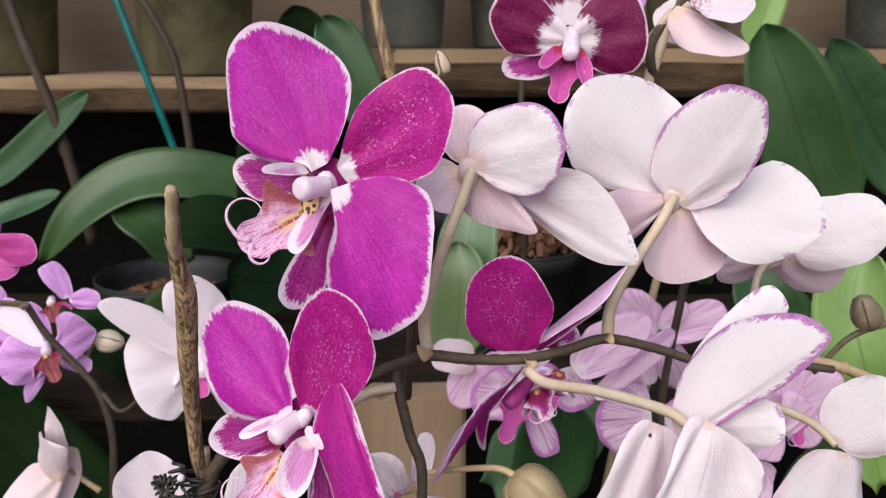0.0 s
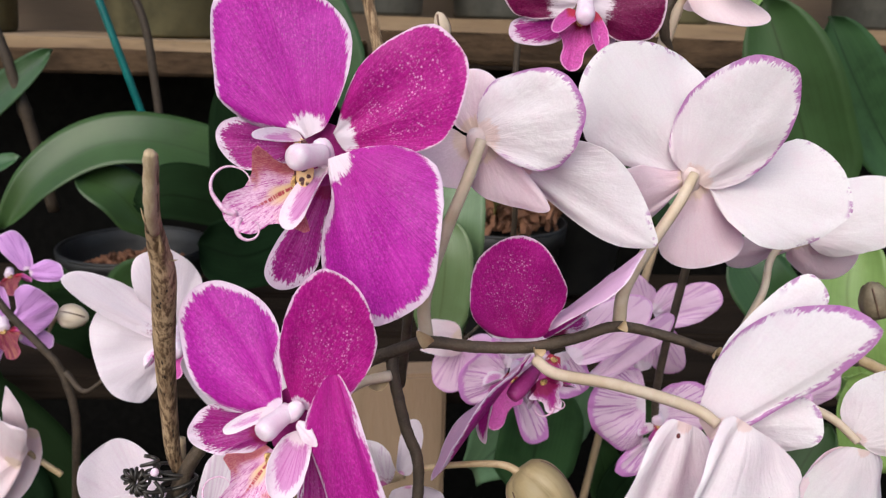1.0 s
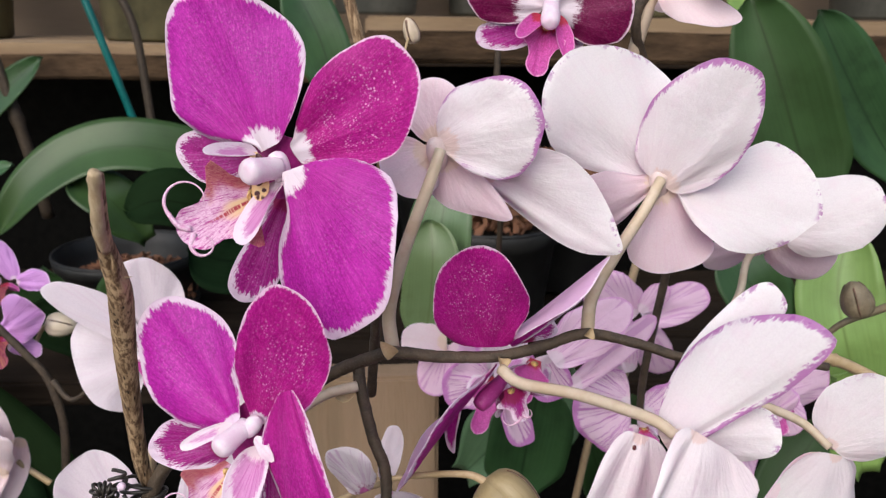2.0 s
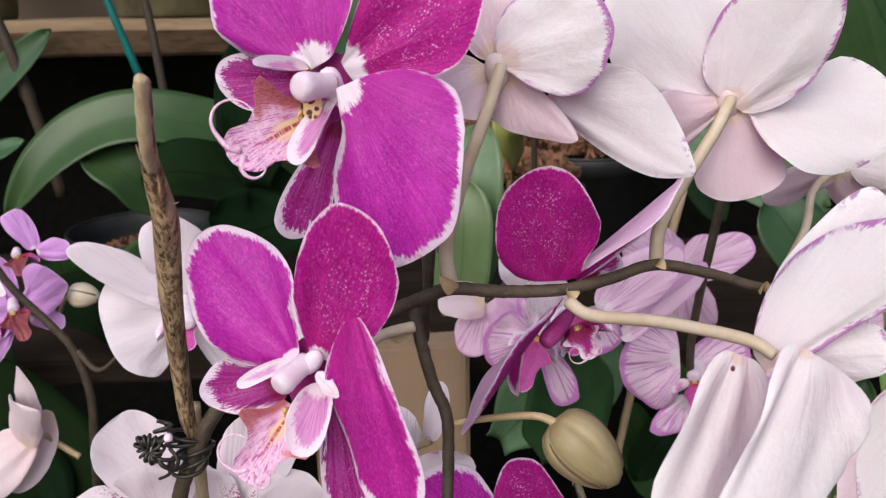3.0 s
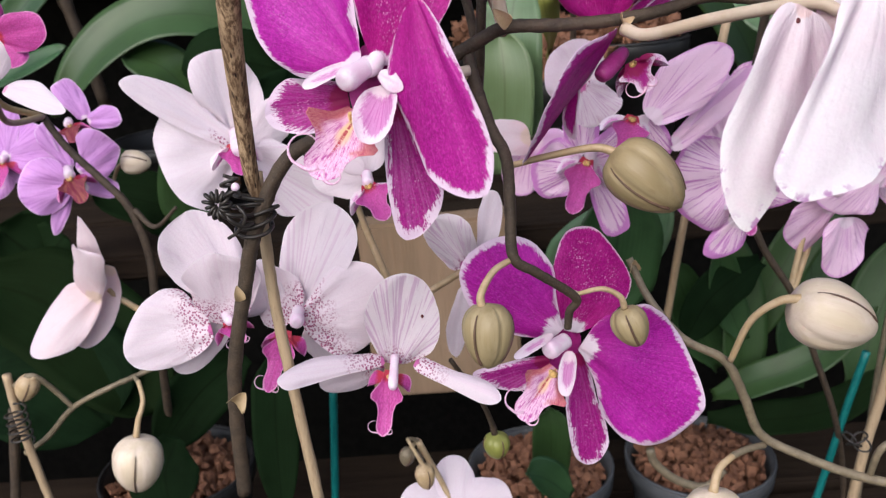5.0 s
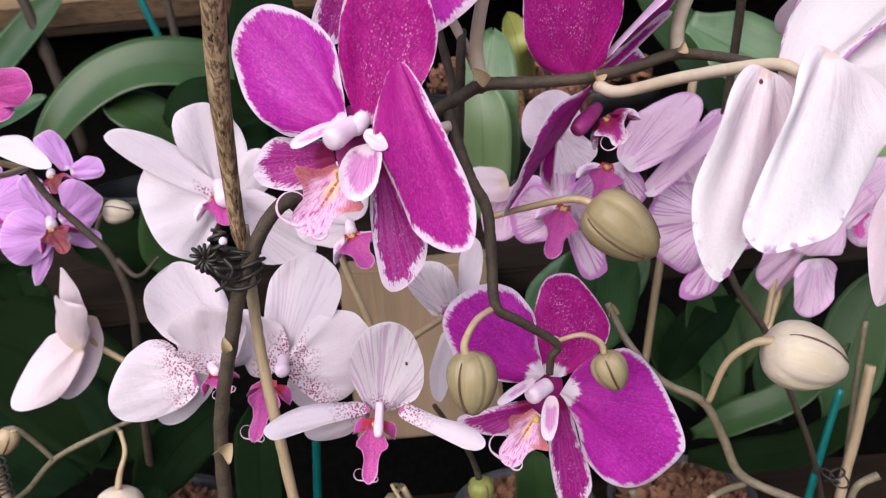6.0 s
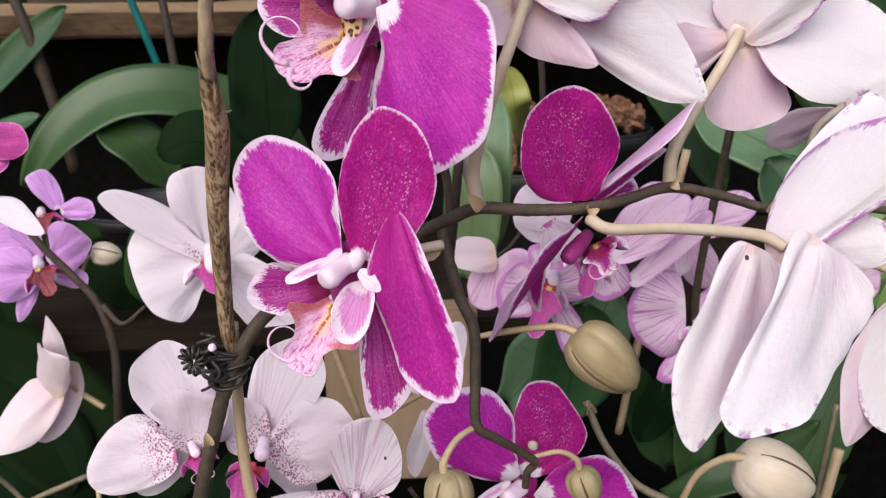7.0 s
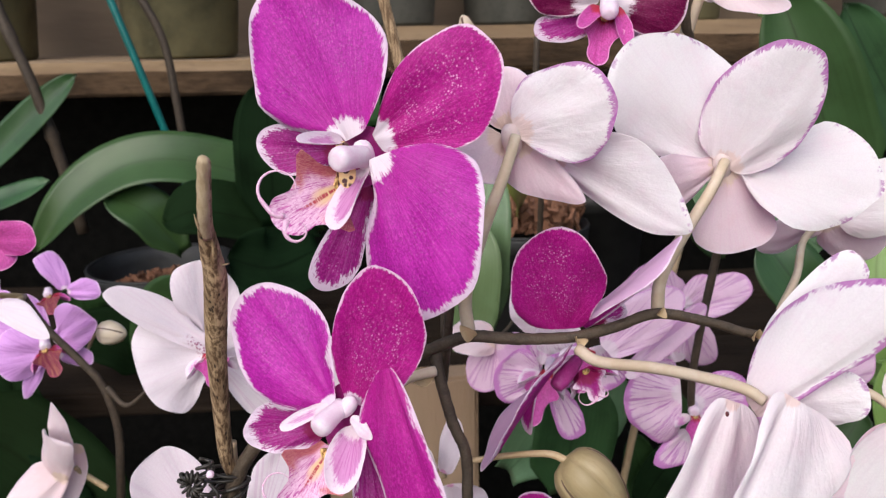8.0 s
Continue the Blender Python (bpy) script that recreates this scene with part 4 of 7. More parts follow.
blade(hidden_back, "petal", magenta, ivory_edged, (0.0115, 0.3050, 1.0561), (0.0451, 0.2970, 1.0680), (3.7, 11.4, 16.3, 17.1, 13.2, 6.4), (11.5, 18.1, 19.0, 17.6, 15.8, 11.4), facing(165, -10), cup=0.08, seed=85)
blade(hidden_back, "petal", magenta, ivory, (0.0278, 0.3140, 1.0447), (0.0762, 0.3050, 1.0190), (3.8, 6.6, 8.3, 8.6, 7.4, 3.7), (7.0, 19.3, 20.2, 16.8, 10.6, 4.7), facing(160, 0), cup=0.08, seed=86)
blade(hidden_back, "sepal", magenta, rosy, (0.0126, 0.3070, 1.0539), (0.0361, 0.3020, 1.0314), (7.9, 14.5, 13.7, 10.2, 6.4, 3.7), (1.7, 2.4, 3.4, 3.3, 2.7, 1.5), facing(170, 0), cup=0.05, seed=87)
blob("hub", hidden_back, (0.0098, 0.3045, 1.0535), (0.2, 0.3, -1), (0.013, 0.0075), hub_blush, taper=-0.2)
# large back view
spread_back = flower(BACK + ", fully spread", (0.0952, 0.3320, 1.0393), facing(165, -8), [], None, None, [(0.0945, 0.3250, 1.0412), (0.0872, 0.3180, 1.0311), (0.0770, 0.3160, 1.0144), (0.0687, 0.3140, 0.9982), (0.0673, 0.3120, 0.9848)], stalk_radius=0.0021, seed=6)
blade(spread_back, "petal", magenta, ivory, (0.0958, 0.3340, 1.0390), (0.0575, 0.3380, 1.0858), (8.4, 18.8, 26.3, 26.6, 20.3, 10.8), (5.5, 13.0, 22.5, 25.6, 21.4, 14.1), facing(185, -10), cup=0.05, seed=102)
blade(spread_back, "petal", magenta, ivory, (0.0977, 0.3300, 1.0368), (0.1553, 0.3220, 1.0283), (0.1, 13.6, 20.6, 19.1, 14.2, 6.0), (5.8, 7.7, 18.7, 27.7, 22.1, 13.6), facing(170, -25), cup=0.08, seed=103)
blade(spread_back, "sepal", magenta, ivory_edged, (0.0958, 0.3280, 1.0389), (0.1216, 0.3120, 1.0826), (9.7, 14.6, 16.1, 14.6, 10.7, 5.6), (14.8, 20.0, 22.7, 21.3, 17.8, 12.8), facing(170, -10), cup=0.06, seed=104)
blade(spread_back, "sepal", magenta, rosy, (0.0957, 0.3300, 1.0373), (0.1003, 0.3270, 1.0037), (5.2, 6.8, 11.8, 14.6, 14.0, 9.2), (4.4, 10.0, 15.6, 19.2, 19.8, 14.9), facing(180, 10), cup=0.06, seed=105)
blade(spread_back, "sepal", magenta, rosy, (0.0946, 0.3320, 1.0381), (0.0697, 0.3220, 1.0235), (6.1, 8.2, 13.5, 18.8, 20.3, 20.4), (1.5, 2.0, 3.6, 5.9, 7.8, 5.4), facing(190, 10), cup=0.06, seed=106)
blob("hub", spread_back, (0.0950, 0.3295, 1.0385), (0.1, 0.3, -1), (0.014, 0.0085), hub_blush, taper=-0.2)
# one more behind it
flower(BACK + ", shaded by a neighbour", (0.1688, 0.3850, 1.0043), facing(150, 5), [
    ("petal", magenta, ivory, (0.1709, 0.3850, 1.0057), (0.2117, 0.3750, 1.0233), 0.036, {"cup": 0.1, "normal": facing(170, -20)}),
    ("sepal", magenta, rosy, (0.1685, 0.3850, 1.0014), (0.1980, 0.3900, 0.9840), 0.03, {"cup": 0.08, "normal": facing(175, 20)}),
    ("sepal", magenta, rosy, (0.1685, 0.3850, 1.0014), (0.1373, 0.3900, 0.9884), 0.02, {"cup": 0.08, "normal": facing(185, 20)}),
    ("petal", magenta, ivory, (0.1690, 0.3870, 1.0052), (0.1743, 0.4000, 1.0326), 0.03, {"normal": facing(175, 0)}),
], None, None, [(0.1666, 0.3800, 1.0055), (0.1515, 0.3720, 0.9964), (0.1463, 0.3650, 0.9817), (0.1378, 0.3600, 0.9665)], seed=7)
# nodding flower close to the camera
nodding = flower(BACK + ", nodding with folded petals", (0.0789, 0.2380, 0.9828), facing(140, -35), [
    ("petal", magenta, ivory, (0.0839, 0.2400, 0.9812), (0.1070, 0.2320, 0.9863), 0.018, {"cup": 0.1, "normal": facing(170, -15), "profile": "petal"}),
], None, None, [(0.0779, 0.2360, 0.9834), (0.0717, 0.2420, 0.9858), (0.0553, 0.2650, 0.9820), (0.0391, 0.2840, 0.9770), (0.0328, 0.2920, 0.9788)], stalk_radius=0.0018, seed=8)
blade(nodding, "petal", magenta, ivory_edged, (0.0780, 0.2400, 0.9775), (0.1153, 0.2250, 1.0178), (2.2, 3.5, 3.2, 4.4, 3.6, 2.4), (9.2, 17.0, 21.7, 20.6, 15.9, 10.7), facing(160, -40), cup=0.15, wave=0.02, seed=136)
blade(nodding, "sepal", magenta, ivory, (0.0801, 0.2450, 0.9809), (0.1067, 0.2500, 1.0253), (1.0, 1.4, 2.5, 5.0, 7.6, 8.0), (4.4, 7.8, 9.5, 8.3, 6.4, 3.9), facing(165, -20), cup=0.1, seed=139)
blade(nodding, "petal", magenta, ivory, (0.0809, 0.2260, 0.9896), (0.0530, 0.2000, 0.9438), (7.0, 8.0, 7.0, 6.5, 6.5, 7.0), (22.5, 24.5, 24.2, 21.0, 16.4, 7.3), facing(185, -8), cup=-0.02, wave=0.07, crease=0.05, ridge=0.065, seed=137)
blade(nodding, "sepal", magenta, ivory, (0.0668, 0.2330, 0.9855), (0.0468, 0.2120, 0.9322), (7.8, 11.2, 12.3, 13.3, 10.9, 6.3), (11.5, 15.5, 15.0, 11.0, 5.0, 2.5), facing(190, 0), cup=-0.02, wave=0.07, crease=0.05, ridge=0.065, seed=138)
flower(BACK + ", hanging, rosy-tipped", (0.1550, 0.2900, 0.9476), facing(160, -20), [
    ("petal", magenta, ivory, (0.1549, 0.2900, 0.9488), (0.1753, 0.2850, 0.9738), 0.03, {"cup": 0.1, "normal": facing(165, -20)}),
    ("petal", magenta, ivory, (0.1564, 0.2880, 0.9462), (0.1443, 0.2720, 0.8993), 0.036, {"cup": 0.12, "normal": facing(185, -5)}),
    ("sepal", magenta, rosy, (0.1531, 0.2880, 0.9462), (0.1276, 0.2750, 0.8941), 0.026, {"cup": 0.12, "normal": facing(190, -5), "profile": "long"}),
    ("sepal", magenta, rosy, (0.1548, 0.2920, 0.9478), (0.1634, 0.3000, 0.9549), 0.018, {"normal": facing(175, -10)}),
], None, None, [(0.1528, 0.2860, 0.9502), (0.1451, 0.2950, 0.9561), (0.1316, 0.3100, 0.9582), (0.1214, 0.3200, 0.9661)], seed=9)

# wine-red flower above
wine = flower("wine-red moth orchid flower with a frilled pink lip", (0.0566, 0.3700, 1.1055), facing(-8, -5), [
    ("sepal", dark_wine, ivory, (0.0567, 0.3720, 1.1097), (0.0579, 0.3720, 1.1416), 0.032, {"profile": "petal"}),
], ((0.0550, 0.3640, 1.0968), (0.0481, 0.3500, 1.0758), (0, -0.8, 0.5), 0.019, {"paint": lip_pink, "lobes": lip_pink, "tails": False, "sides": (((0.0519, 0.3620, 1.1000), (0.0410, 0.3500, 1.0900), 0.007, (0, -0.8, 0.6)), ((0.0590, 0.3620, 1.1000), (0.0610, 0.3500, 1.0820), 0.007, (0.1, -0.9, 0.2)))}), ((0.0568, 0.3680, 1.1050), (0.0540, 0.3520, 1.0965), 0.0065), [(0.0573, 0.3750, 1.1061), (0.0913, 0.4000, 1.0986), (0.1091, 0.4000, 1.1169)], seed=10)
blade(wine, "petal", dark_wine, ivory, (0.0572, 0.3700, 1.1031), (0.0900, 0.3680, 1.1072), (8.5, 15.5, 19.1, 20.2, 17.9, 13.5), (7.4, 12.5, 16.8, 17.2, 16.9, 12.1), facing(-8, -5), cup=-0.06, seed=171)
blade(wine, "petal", dark_wine, ivory, (0.0536, 0.3700, 1.1036), (0.0205, 0.3680, 1.1160), (4.3, 10.3, 13.5, 14.3, 10.4, 6.0), (6.3, 8.9, 12.6, 13.3, 12.6, 9.9), facing(-8, -5), cup=-0.06, seed=172)
blade(wine, "sepal", sepal_pink, ivory, (0.0523, 0.3730, 1.0962), (0.0267, 0.3720, 1.0903), (4.9, 7.3, 7.6, 7.1, 5.5, 3.9), (2.7, 3.5, 4.3, 5.1, 5.4, 4.6), facing(-8, -5), cup=0.08, seed=173)
blade(wine, "sepal", sepal_pink, ivory, (0.0614, 0.3740, 1.0962), (0.0716, 0.3760, 1.0874), (4.3, 5.0, 5.7, 5.6, 5.1, 4.6), (2.1, 2.7, 2.8, 2.8, 2.3, 1.7), facing(-8, -5), seed=174)
side_pale = flower("pale pink moth orchid flower hanging sideways with spotted lip", (0.1224, 0.4000, 1.1182), facing(60, -20), [
    ("sepal", pale, rosy, (0.1189, 0.4020, 1.1195), (0.1047, 0.4000, 1.1050), 0.022, {"normal": facing(10, 20)}),
    ("sepal", pale, rosy, (0.1248, 0.4000, 1.1220), (0.1492, 0.3950, 1.1268), 0.02, {}),
], None, None, [(0.1224, 0.4000, 1.1189), (0.1163, 0.4020, 1.1190), (0.1109, 0.4035, 1.1165), (0.1039, 0.4015, 1.1044), (0.1000, 0.4005, 1.0973)], seed=11)
blade(side_pale, "petal", rosy, rosy, (0.1096, 0.4000, 1.1174), (0.1417, 0.3860, 1.0981), (3.2, 4.2, 4.5, 4.9, 4.7, 3.3), (9.9, 13.9, 14.5, 13.0, 10.1, 5.5), facing(20, 20), cup=-0.1, seed=181)
blade(side_pale, "petal", pale_spotted, rosy, (0.1169, 0.3960, 1.1231), (0.1417, 0.3820, 1.1181), (4.8, 5.9, 6.9, 6.8, 5.9, 5.0), (6.2, 8.7, 12.5, 14.8, 13.4, 10.6), facing(30, 30), seed=182)

# pale flowers of the plant behind
veined = flower("pale pink moth orchid flower with faint veins behind the cane", (-0.1418, 0.4450, 0.9243), facing(20, 5), [], ((-0.1410, 0.4320, 0.9247), (-0.1337, 0.4150, 0.9101), (0.3, -0.8, 0.5), 0.020, {"paint": lip_pink, "lobes": lobe_paint, "tails": False}), ((-0.1402, 0.4400, 0.9271), (-0.1340, 0.4200, 0.9230), 0.008), seed=12)
blade(veined, "sepal", pale_veined, ivory, (-0.1384, 0.4450, 0.9152), (-0.0964, 0.4520, 0.8816), (14.2, 16.1, 17.5, 14.2, 10.8, 6.7), (6.3, 11.8, 16.7, 19.8, 11.9, 6.2), facing(10, 5), cup=0.05, seed=207)
blade(veined, "petal", pale, ivory, (-0.1395, 0.4470, 0.9205), (-0.1121, 0.4550, 0.9354), (6.3, 8.6, 11.1, 14.0, 13.6, 11.4), (6.2, 8.7, 10.9, 9.7, 8.2, 5.4), facing(20, 5), cup=-0.05, seed=208)
blade(veined, "petal", pale, ivory, (-0.1431, 0.4440, 0.9226), (-0.1928, 0.4300, 0.9610), (4.4, 5.6, 6.7, 6.6, 5.3, 3.4), (5.4, 7.1, 13.4, 13.1, 10.3, 7.2), facing(-10, 35), cup=-0.05, seed=204)
blade(veined, "sepal", pale, ivory, (-0.1443, 0.4480, 0.9269), (-0.1464, 0.4500, 0.9720), (2.9, 7.0, 14.8, 17.5, 16.8, 13.3), (15.0, 19.0, 20.5, 18.4, 13.9, 7.3), facing(20, 5), cup=0.04, seed=205)
blade(veined, "petal", pale_dotted, ivory, (-0.1442, 0.4420, 0.9188), (-0.1780, 0.4300, 0.9081), (7.9, 12.6, 21.2, 24.3, 19.5, 14.0), (10.7, 25.1, 33.3, 34.1, 28.8, 23.0), facing(10, 15), cup=-0.06, seed=206)
dotted = flower("pale pink moth orchid flower with purple dots at its throat", (-0.1324, 0.3450, 0.8657), facing(25, 0), [
    ("sepal", pale, ivory, (-0.1343, 0.3480, 0.8617), (-0.1620, 0.3520, 0.8350), 0.017, {}),
    ("sepal", pale, ivory, (-0.1307, 0.3500, 0.8633), (-0.1136, 0.3600, 0.8798), 0.026, {}),
], ((-0.1296, 0.3360, 0.8654), (-0.1195, 0.3200, 0.8603), (0.3, -0.8, 0.5), 0.013, {"paint": lip_pink, "lobes": lip_pink}), ((-0.1311, 0.3400, 0.8664), (-0.1265, 0.3300, 0.8677), 0.0038), seed=13)
blade(dotted, "sepal", pale, ivory, (-0.1268, 0.3480, 0.8735), (-0.1436, 0.3500, 0.9122), (10.7, 15.7, 19.8, 20.9, 18.8, 14.9), (6.3, 10.2, 12.6, 12.4, 9.6, 5.6), facing(25, 0), cup=0.05, seed=221)
blade(dotted, "petal", pale_spotted, ivory, (-0.1393, 0.3440, 0.8593), (-0.1787, 0.3400, 0.8514), (6.0, 9.4, 11.4, 11.6, 10.0, 7.2), (8.8, 20.8, 23.2, 20.3, 14.3, 8.1), facing(10, 15), cup=-0.06, seed=222)
blade(dotted, "petal", pale_spotted, ivory, (-0.1309, 0.3440, 0.8611), (-0.1272, 0.3300, 0.8998), (13.6, 16.6, 18.1, 17.9, 12.5, 5.9), (5.2, 10.1, 13.8, 16.4, 16.0, 15.3), facing(0, 50), cup=-0.06, seed=223)
striped = flower("pale pink striped moth orchid flower with magenta lip", (-0.1014, 0.3500, 0.8594), facing(-15, -5), [
    ("petal", pale_spotted, ivory, (-0.1032, 0.3500, 0.8596), (-0.1238, 0.3600, 0.8807), 0.03, {}),
    ("sepal", pale, ivory, (-0.0980, 0.3530, 0.8536), (-0.0842, 0.3600, 0.8225), 0.02, {}),
], ((-0.1056, 0.3400, 0.8575), (-0.1138, 0.3250, 0.8353), (0, -0.8, 0.5), 0.015, {"paint": lip_pink, "lobes": lip_pink}), ((-0.1006, 0.3450, 0.8635), (-0.0995, 0.3330, 0.8634), 0.0055), seed=14)
blade(striped, "sepal", pale_veined, ivory, (-0.1036, 0.3520, 0.8587), (-0.0810, 0.3500, 0.9111), (5.1, 10.7, 14.9, 16.7, 13.2, 7.4), (4.8, 7.5, 12.4, 17.6, 17.5, 12.8), facing(-15, -5), cup=0.06, seed=238)
blade(striped, "petal", pale_spotted, ivory, (-0.1001, 0.3500, 0.8579), (-0.0576, 0.3450, 0.8715), (6.5, 9.4, 16.0, 19.4, 17.5, 14.1), (12.3, 21.1, 23.4, 20.2, 12.5, 5.7), facing(-15, -5), cup=-0.08, seed=239)
drooping = flower("pale pink striped moth orchid flower with slim drooping petals", (-0.0585, 0.3280, 0.8452), facing(0, -15), [
    ("sepal", pale_spotted, rosy, (-0.0647, 0.3340, 0.8404), (-0.0950, 0.3450, 0.8250), 0.016, {}),
], ((-0.0599, 0.3200, 0.8446), (-0.0652, 0.3120, 0.8187), (0, -0.9, 0.3), 0.014, {"paint": lip_pink, "lobes": lip_pink}), ((-0.0583, 0.3250, 0.8459), (-0.0590, 0.3120, 0.8399), 0.0036), seed=15)
blade(drooping, "sepal", pale_lined, ivory, (-0.0586, 0.3290, 0.8420), (-0.0497, 0.3220, 0.8859), (6.9, 11.9, 14.6, 15.4, 13.2, 8.6), (7.9, 14.5, 17.4, 16.1, 12.7, 8.4), facing(0, -15), cup=0.08, seed=255)
blade(drooping, "petal", pale_spotted, ivory, (-0.0633, 0.3260, 0.8450), (-0.1034, 0.3000, 0.8520), (1.6, 1.8, 1.7, 2.5, 3.5, 3.8), (5.7, 7.3, 8.7, 9.5, 7.0, 3.8), facing(0, 50), cup=-0.2, seed=256)
blade(drooping, "petal", pale_spotted, ivory, (-0.0493, 0.3260, 0.8438), (-0.0148, 0.3050, 0.8345), (4.4, 3.8, 3.8, 5.6, 5.6, 3.5), (3.4, 3.8, 3.5, 3.8, 4.0, 3.0), facing(0, 50), cup=-0.2, seed=257)
half_hidden = flower("white striped moth orchid flower half hidden behind others", (-0.0144, 0.4000, 0.8625), facing(-20, 0), [
    ("petal", pale, ivory, (-0.0117, 0.4000, 0.8592), (-0.0013, 0.4000, 0.8364), 0.03, {}),
], None, None, [(-0.0140, 0.4100, 0.8588), (-0.0324, 0.4200, 0.8454), (-0.0614, 0.4200, 0.8296)], pedicel_tan, seed=16)
blade(half_hidden, "sepal", pale_lined, ivory, (-0.0247, 0.4000, 0.8587), (-0.0425, 0.3950, 0.8860), (7.0, 8.3, 9.2, 8.1, 6.6, 3.8), (7.0, 12.3, 16.2, 19.1, 16.2, 10.6), facing(-20, 0), cup=0.05, seed=272)
blade(half_hidden, "sepal", pale, ivory, (-0.0155, 0.4020, 0.8649), (-0.0080, 0.4000, 0.8976), (3.5, 4.5, 5.2, 5.8, 5.1, 4.3), (4.9, 6.3, 7.3, 6.5, 5.5, 3.5), facing(-20, 0), cup=0.05, seed=273)
blade(half_hidden, "sepal", pale, ivory, (-0.0254, 0.4020, 0.8471), (-0.0333, 0.4000, 0.8083), (4.0, 5.6, 6.2, 5.0, 3.8, 2.2), (3.5, 4.6, 6.2, 7.6, 6.3, 4.6), facing(-20, 0), cup=0.05, seed=274)
flower("pale pink moth orchid flower, mostly hidden, with magenta lip", (-0.0700, 0.4080, 0.9080), facing(0, 0), [
    ("sepal", pale, ivory, None, (-0.0760, 0.4120, 0.9400), 0.026, {"profile": "petal"}),
    ("petal", pale, ivory, None, (-0.0980, 0.4100, 0.9130), 0.026, {"profile": "petal"}),
], ((-0.0699, 0.4000, 0.9060), (-0.0610, 0.3850, 0.8900), (0.1, -0.8, 0.5), 0.020, {"paint": lip_pink, "lobes": lobe_paint, "tails": False}), ((-0.0700, 0.4060, 0.9085), (-0.0690, 0.3980, 0.9060), 0.005), [(-0.0700, 0.4090, 0.9080), (-0.0800, 0.4300, 0.8900), (-0.0614, 0.4200, 0.8296)], pedicel_tan, seed=42)
profile = flower("pale pink moth orchid flower in side view on a thin stalk", (-0.2462, 0.4800, 0.8276), facing(-70, 0), [], None, None, [(-0.2430, 0.4760, 0.8330), (-0.2410, 0.4790, 0.8275), (-0.2376, 0.4800, 0.8238), (-0.2270, 0.4800, 0.8153)], pedicel_tan, seed=17)
blade(profile, "sepal", rosy, rosy, (-0.2408, 0.4780, 0.8477), (-0.2627, 0.4680, 0.7984), (5.6, 10.7, 12.9, 12.4, 9.8, 5.7), (4.0, 3.5, 3.2, 3.7, 6.7, 8.1), facing(20, 0), cup=0.1, seed=310)
blade(profile, "sepal", rosy, ivory, (-0.2438, 0.4690, 0.8480), (-0.2438, 0.4620, 0.8849), (8.4, 11.8, 9.2, 6.9, 4.3, 1.9), (4.5, 5.8, 6.2, 6.0, 4.9, 3.1), facing(-20, 0), cup=-0.1, seed=312)
blade(profile, "petal", rosy, ivory, (-0.2449, 0.4660, 0.8339), (-0.2420, 0.4520, 0.8713), (9.4, 15.6, 16.8, 15.6, 11.7, 6.6), (5.1, 7.3, 11.0, 14.0, 15.8, 16.1), facing(-25, 5), cup=-0.2, seed=311)
blade(profile, "petal", rosy, ivory, (-0.2456, 0.4680, 0.8341), (-0.2853, 0.4520, 0.8034), (6.6, 10.1, 13.1, 13.9, 10.8, 6.8), (13.2, 17.5, 16.8, 13.7, 9.4, 5.7), facing(-20, 10), cup=-0.14, seed=309)
drape = flower("white moth orchid petal hanging over lilac flowers", (-0.2415, 0.4000, 0.9662), facing(0, 10), [
    ("petal", pale, ivory, None, (-0.2561, 0.3900, 0.9790), 0.03, {}),
    ("sepal", pale, ivory, None, (-0.2426, 0.4000, 0.9921), 0.025, {}),
], None, None, [(-0.2426, 0.4020, 0.9660), (-0.2646, 0.4500, 0.9429), (-0.2701, 0.5000, 0.9376)], pedicel_tan, seed=18)
blade(drape, "petal", pale, ivory, (-0.2347, 0.4000, 0.9644), (-0.2015, 0.3850, 0.9535), (7.7, 9.6, 9.6, 7.0, 4.4, 2.2), (2.9, 3.8, 3.8, 3.8, 3.7, 2.1), facing(0, 40), cup=-0.1, seed=308)
flower("magenta moth orchid flower turned aside", (-0.2609, 0.4500, 0.9870), facing(40, 0), [
    ("petal", lip_pink, lip_pink, None, (-0.2281, 0.4400, 0.9903), 0.02, {}),
    ("sepal", lip_pink, lip_pink, None, (-0.2474, 0.4450, 0.9720), 0.018, {}),
    ("sepal", lip_pink, lip_pink, None, (-0.2652, 0.4500, 1.0099), 0.02, {}),
], None, None, [(-0.2619, 0.4520, 0.9870), (-0.2784, 0.4700, 0.9531), (-0.2701, 0.5000, 0.9376)], pedicel_tan, seed=19)

LILAC = "small lilac moth orchid flower with fine darker veins"
lilac_top = flower(LILAC, (-0.2762, 0.5450, 0.9272), facing(20, 0), [], ((-0.2740, 0.5400, 0.9262), (-0.2680, 0.5300, 0.9150), (0, -0.8, 0.5), 0.016, {"paint": lip_wine, "lobes": lip_pink, "tails": False}), ((-0.2762, 0.5440, 0.9275), (-0.2740, 0.5380, 0.9262), 0.005), seed=20)
blade(lilac_top, "sepal", lilac, lilac_pale, (-0.2653, 0.5450, 0.9284), (-0.2737, 0.5450, 0.9550), (4.4, 5.8, 8.0, 10.2, 10.6, 10.1), (4.7, 6.0, 6.6, 6.3, 5.3, 3.7), facing(20, 0), seed=301)
blade(lilac_top, "petal", lilac, lilac_pale, (-0.2639, 0.5450, 0.9264), (-0.2395, 0.5400, 0.9270), (4.5, 6.6, 9.1, 9.8, 8.7, 7.0), (4.0, 5.2, 5.4, 5.4, 5.0, 2.9), facing(20, 0), seed=302)
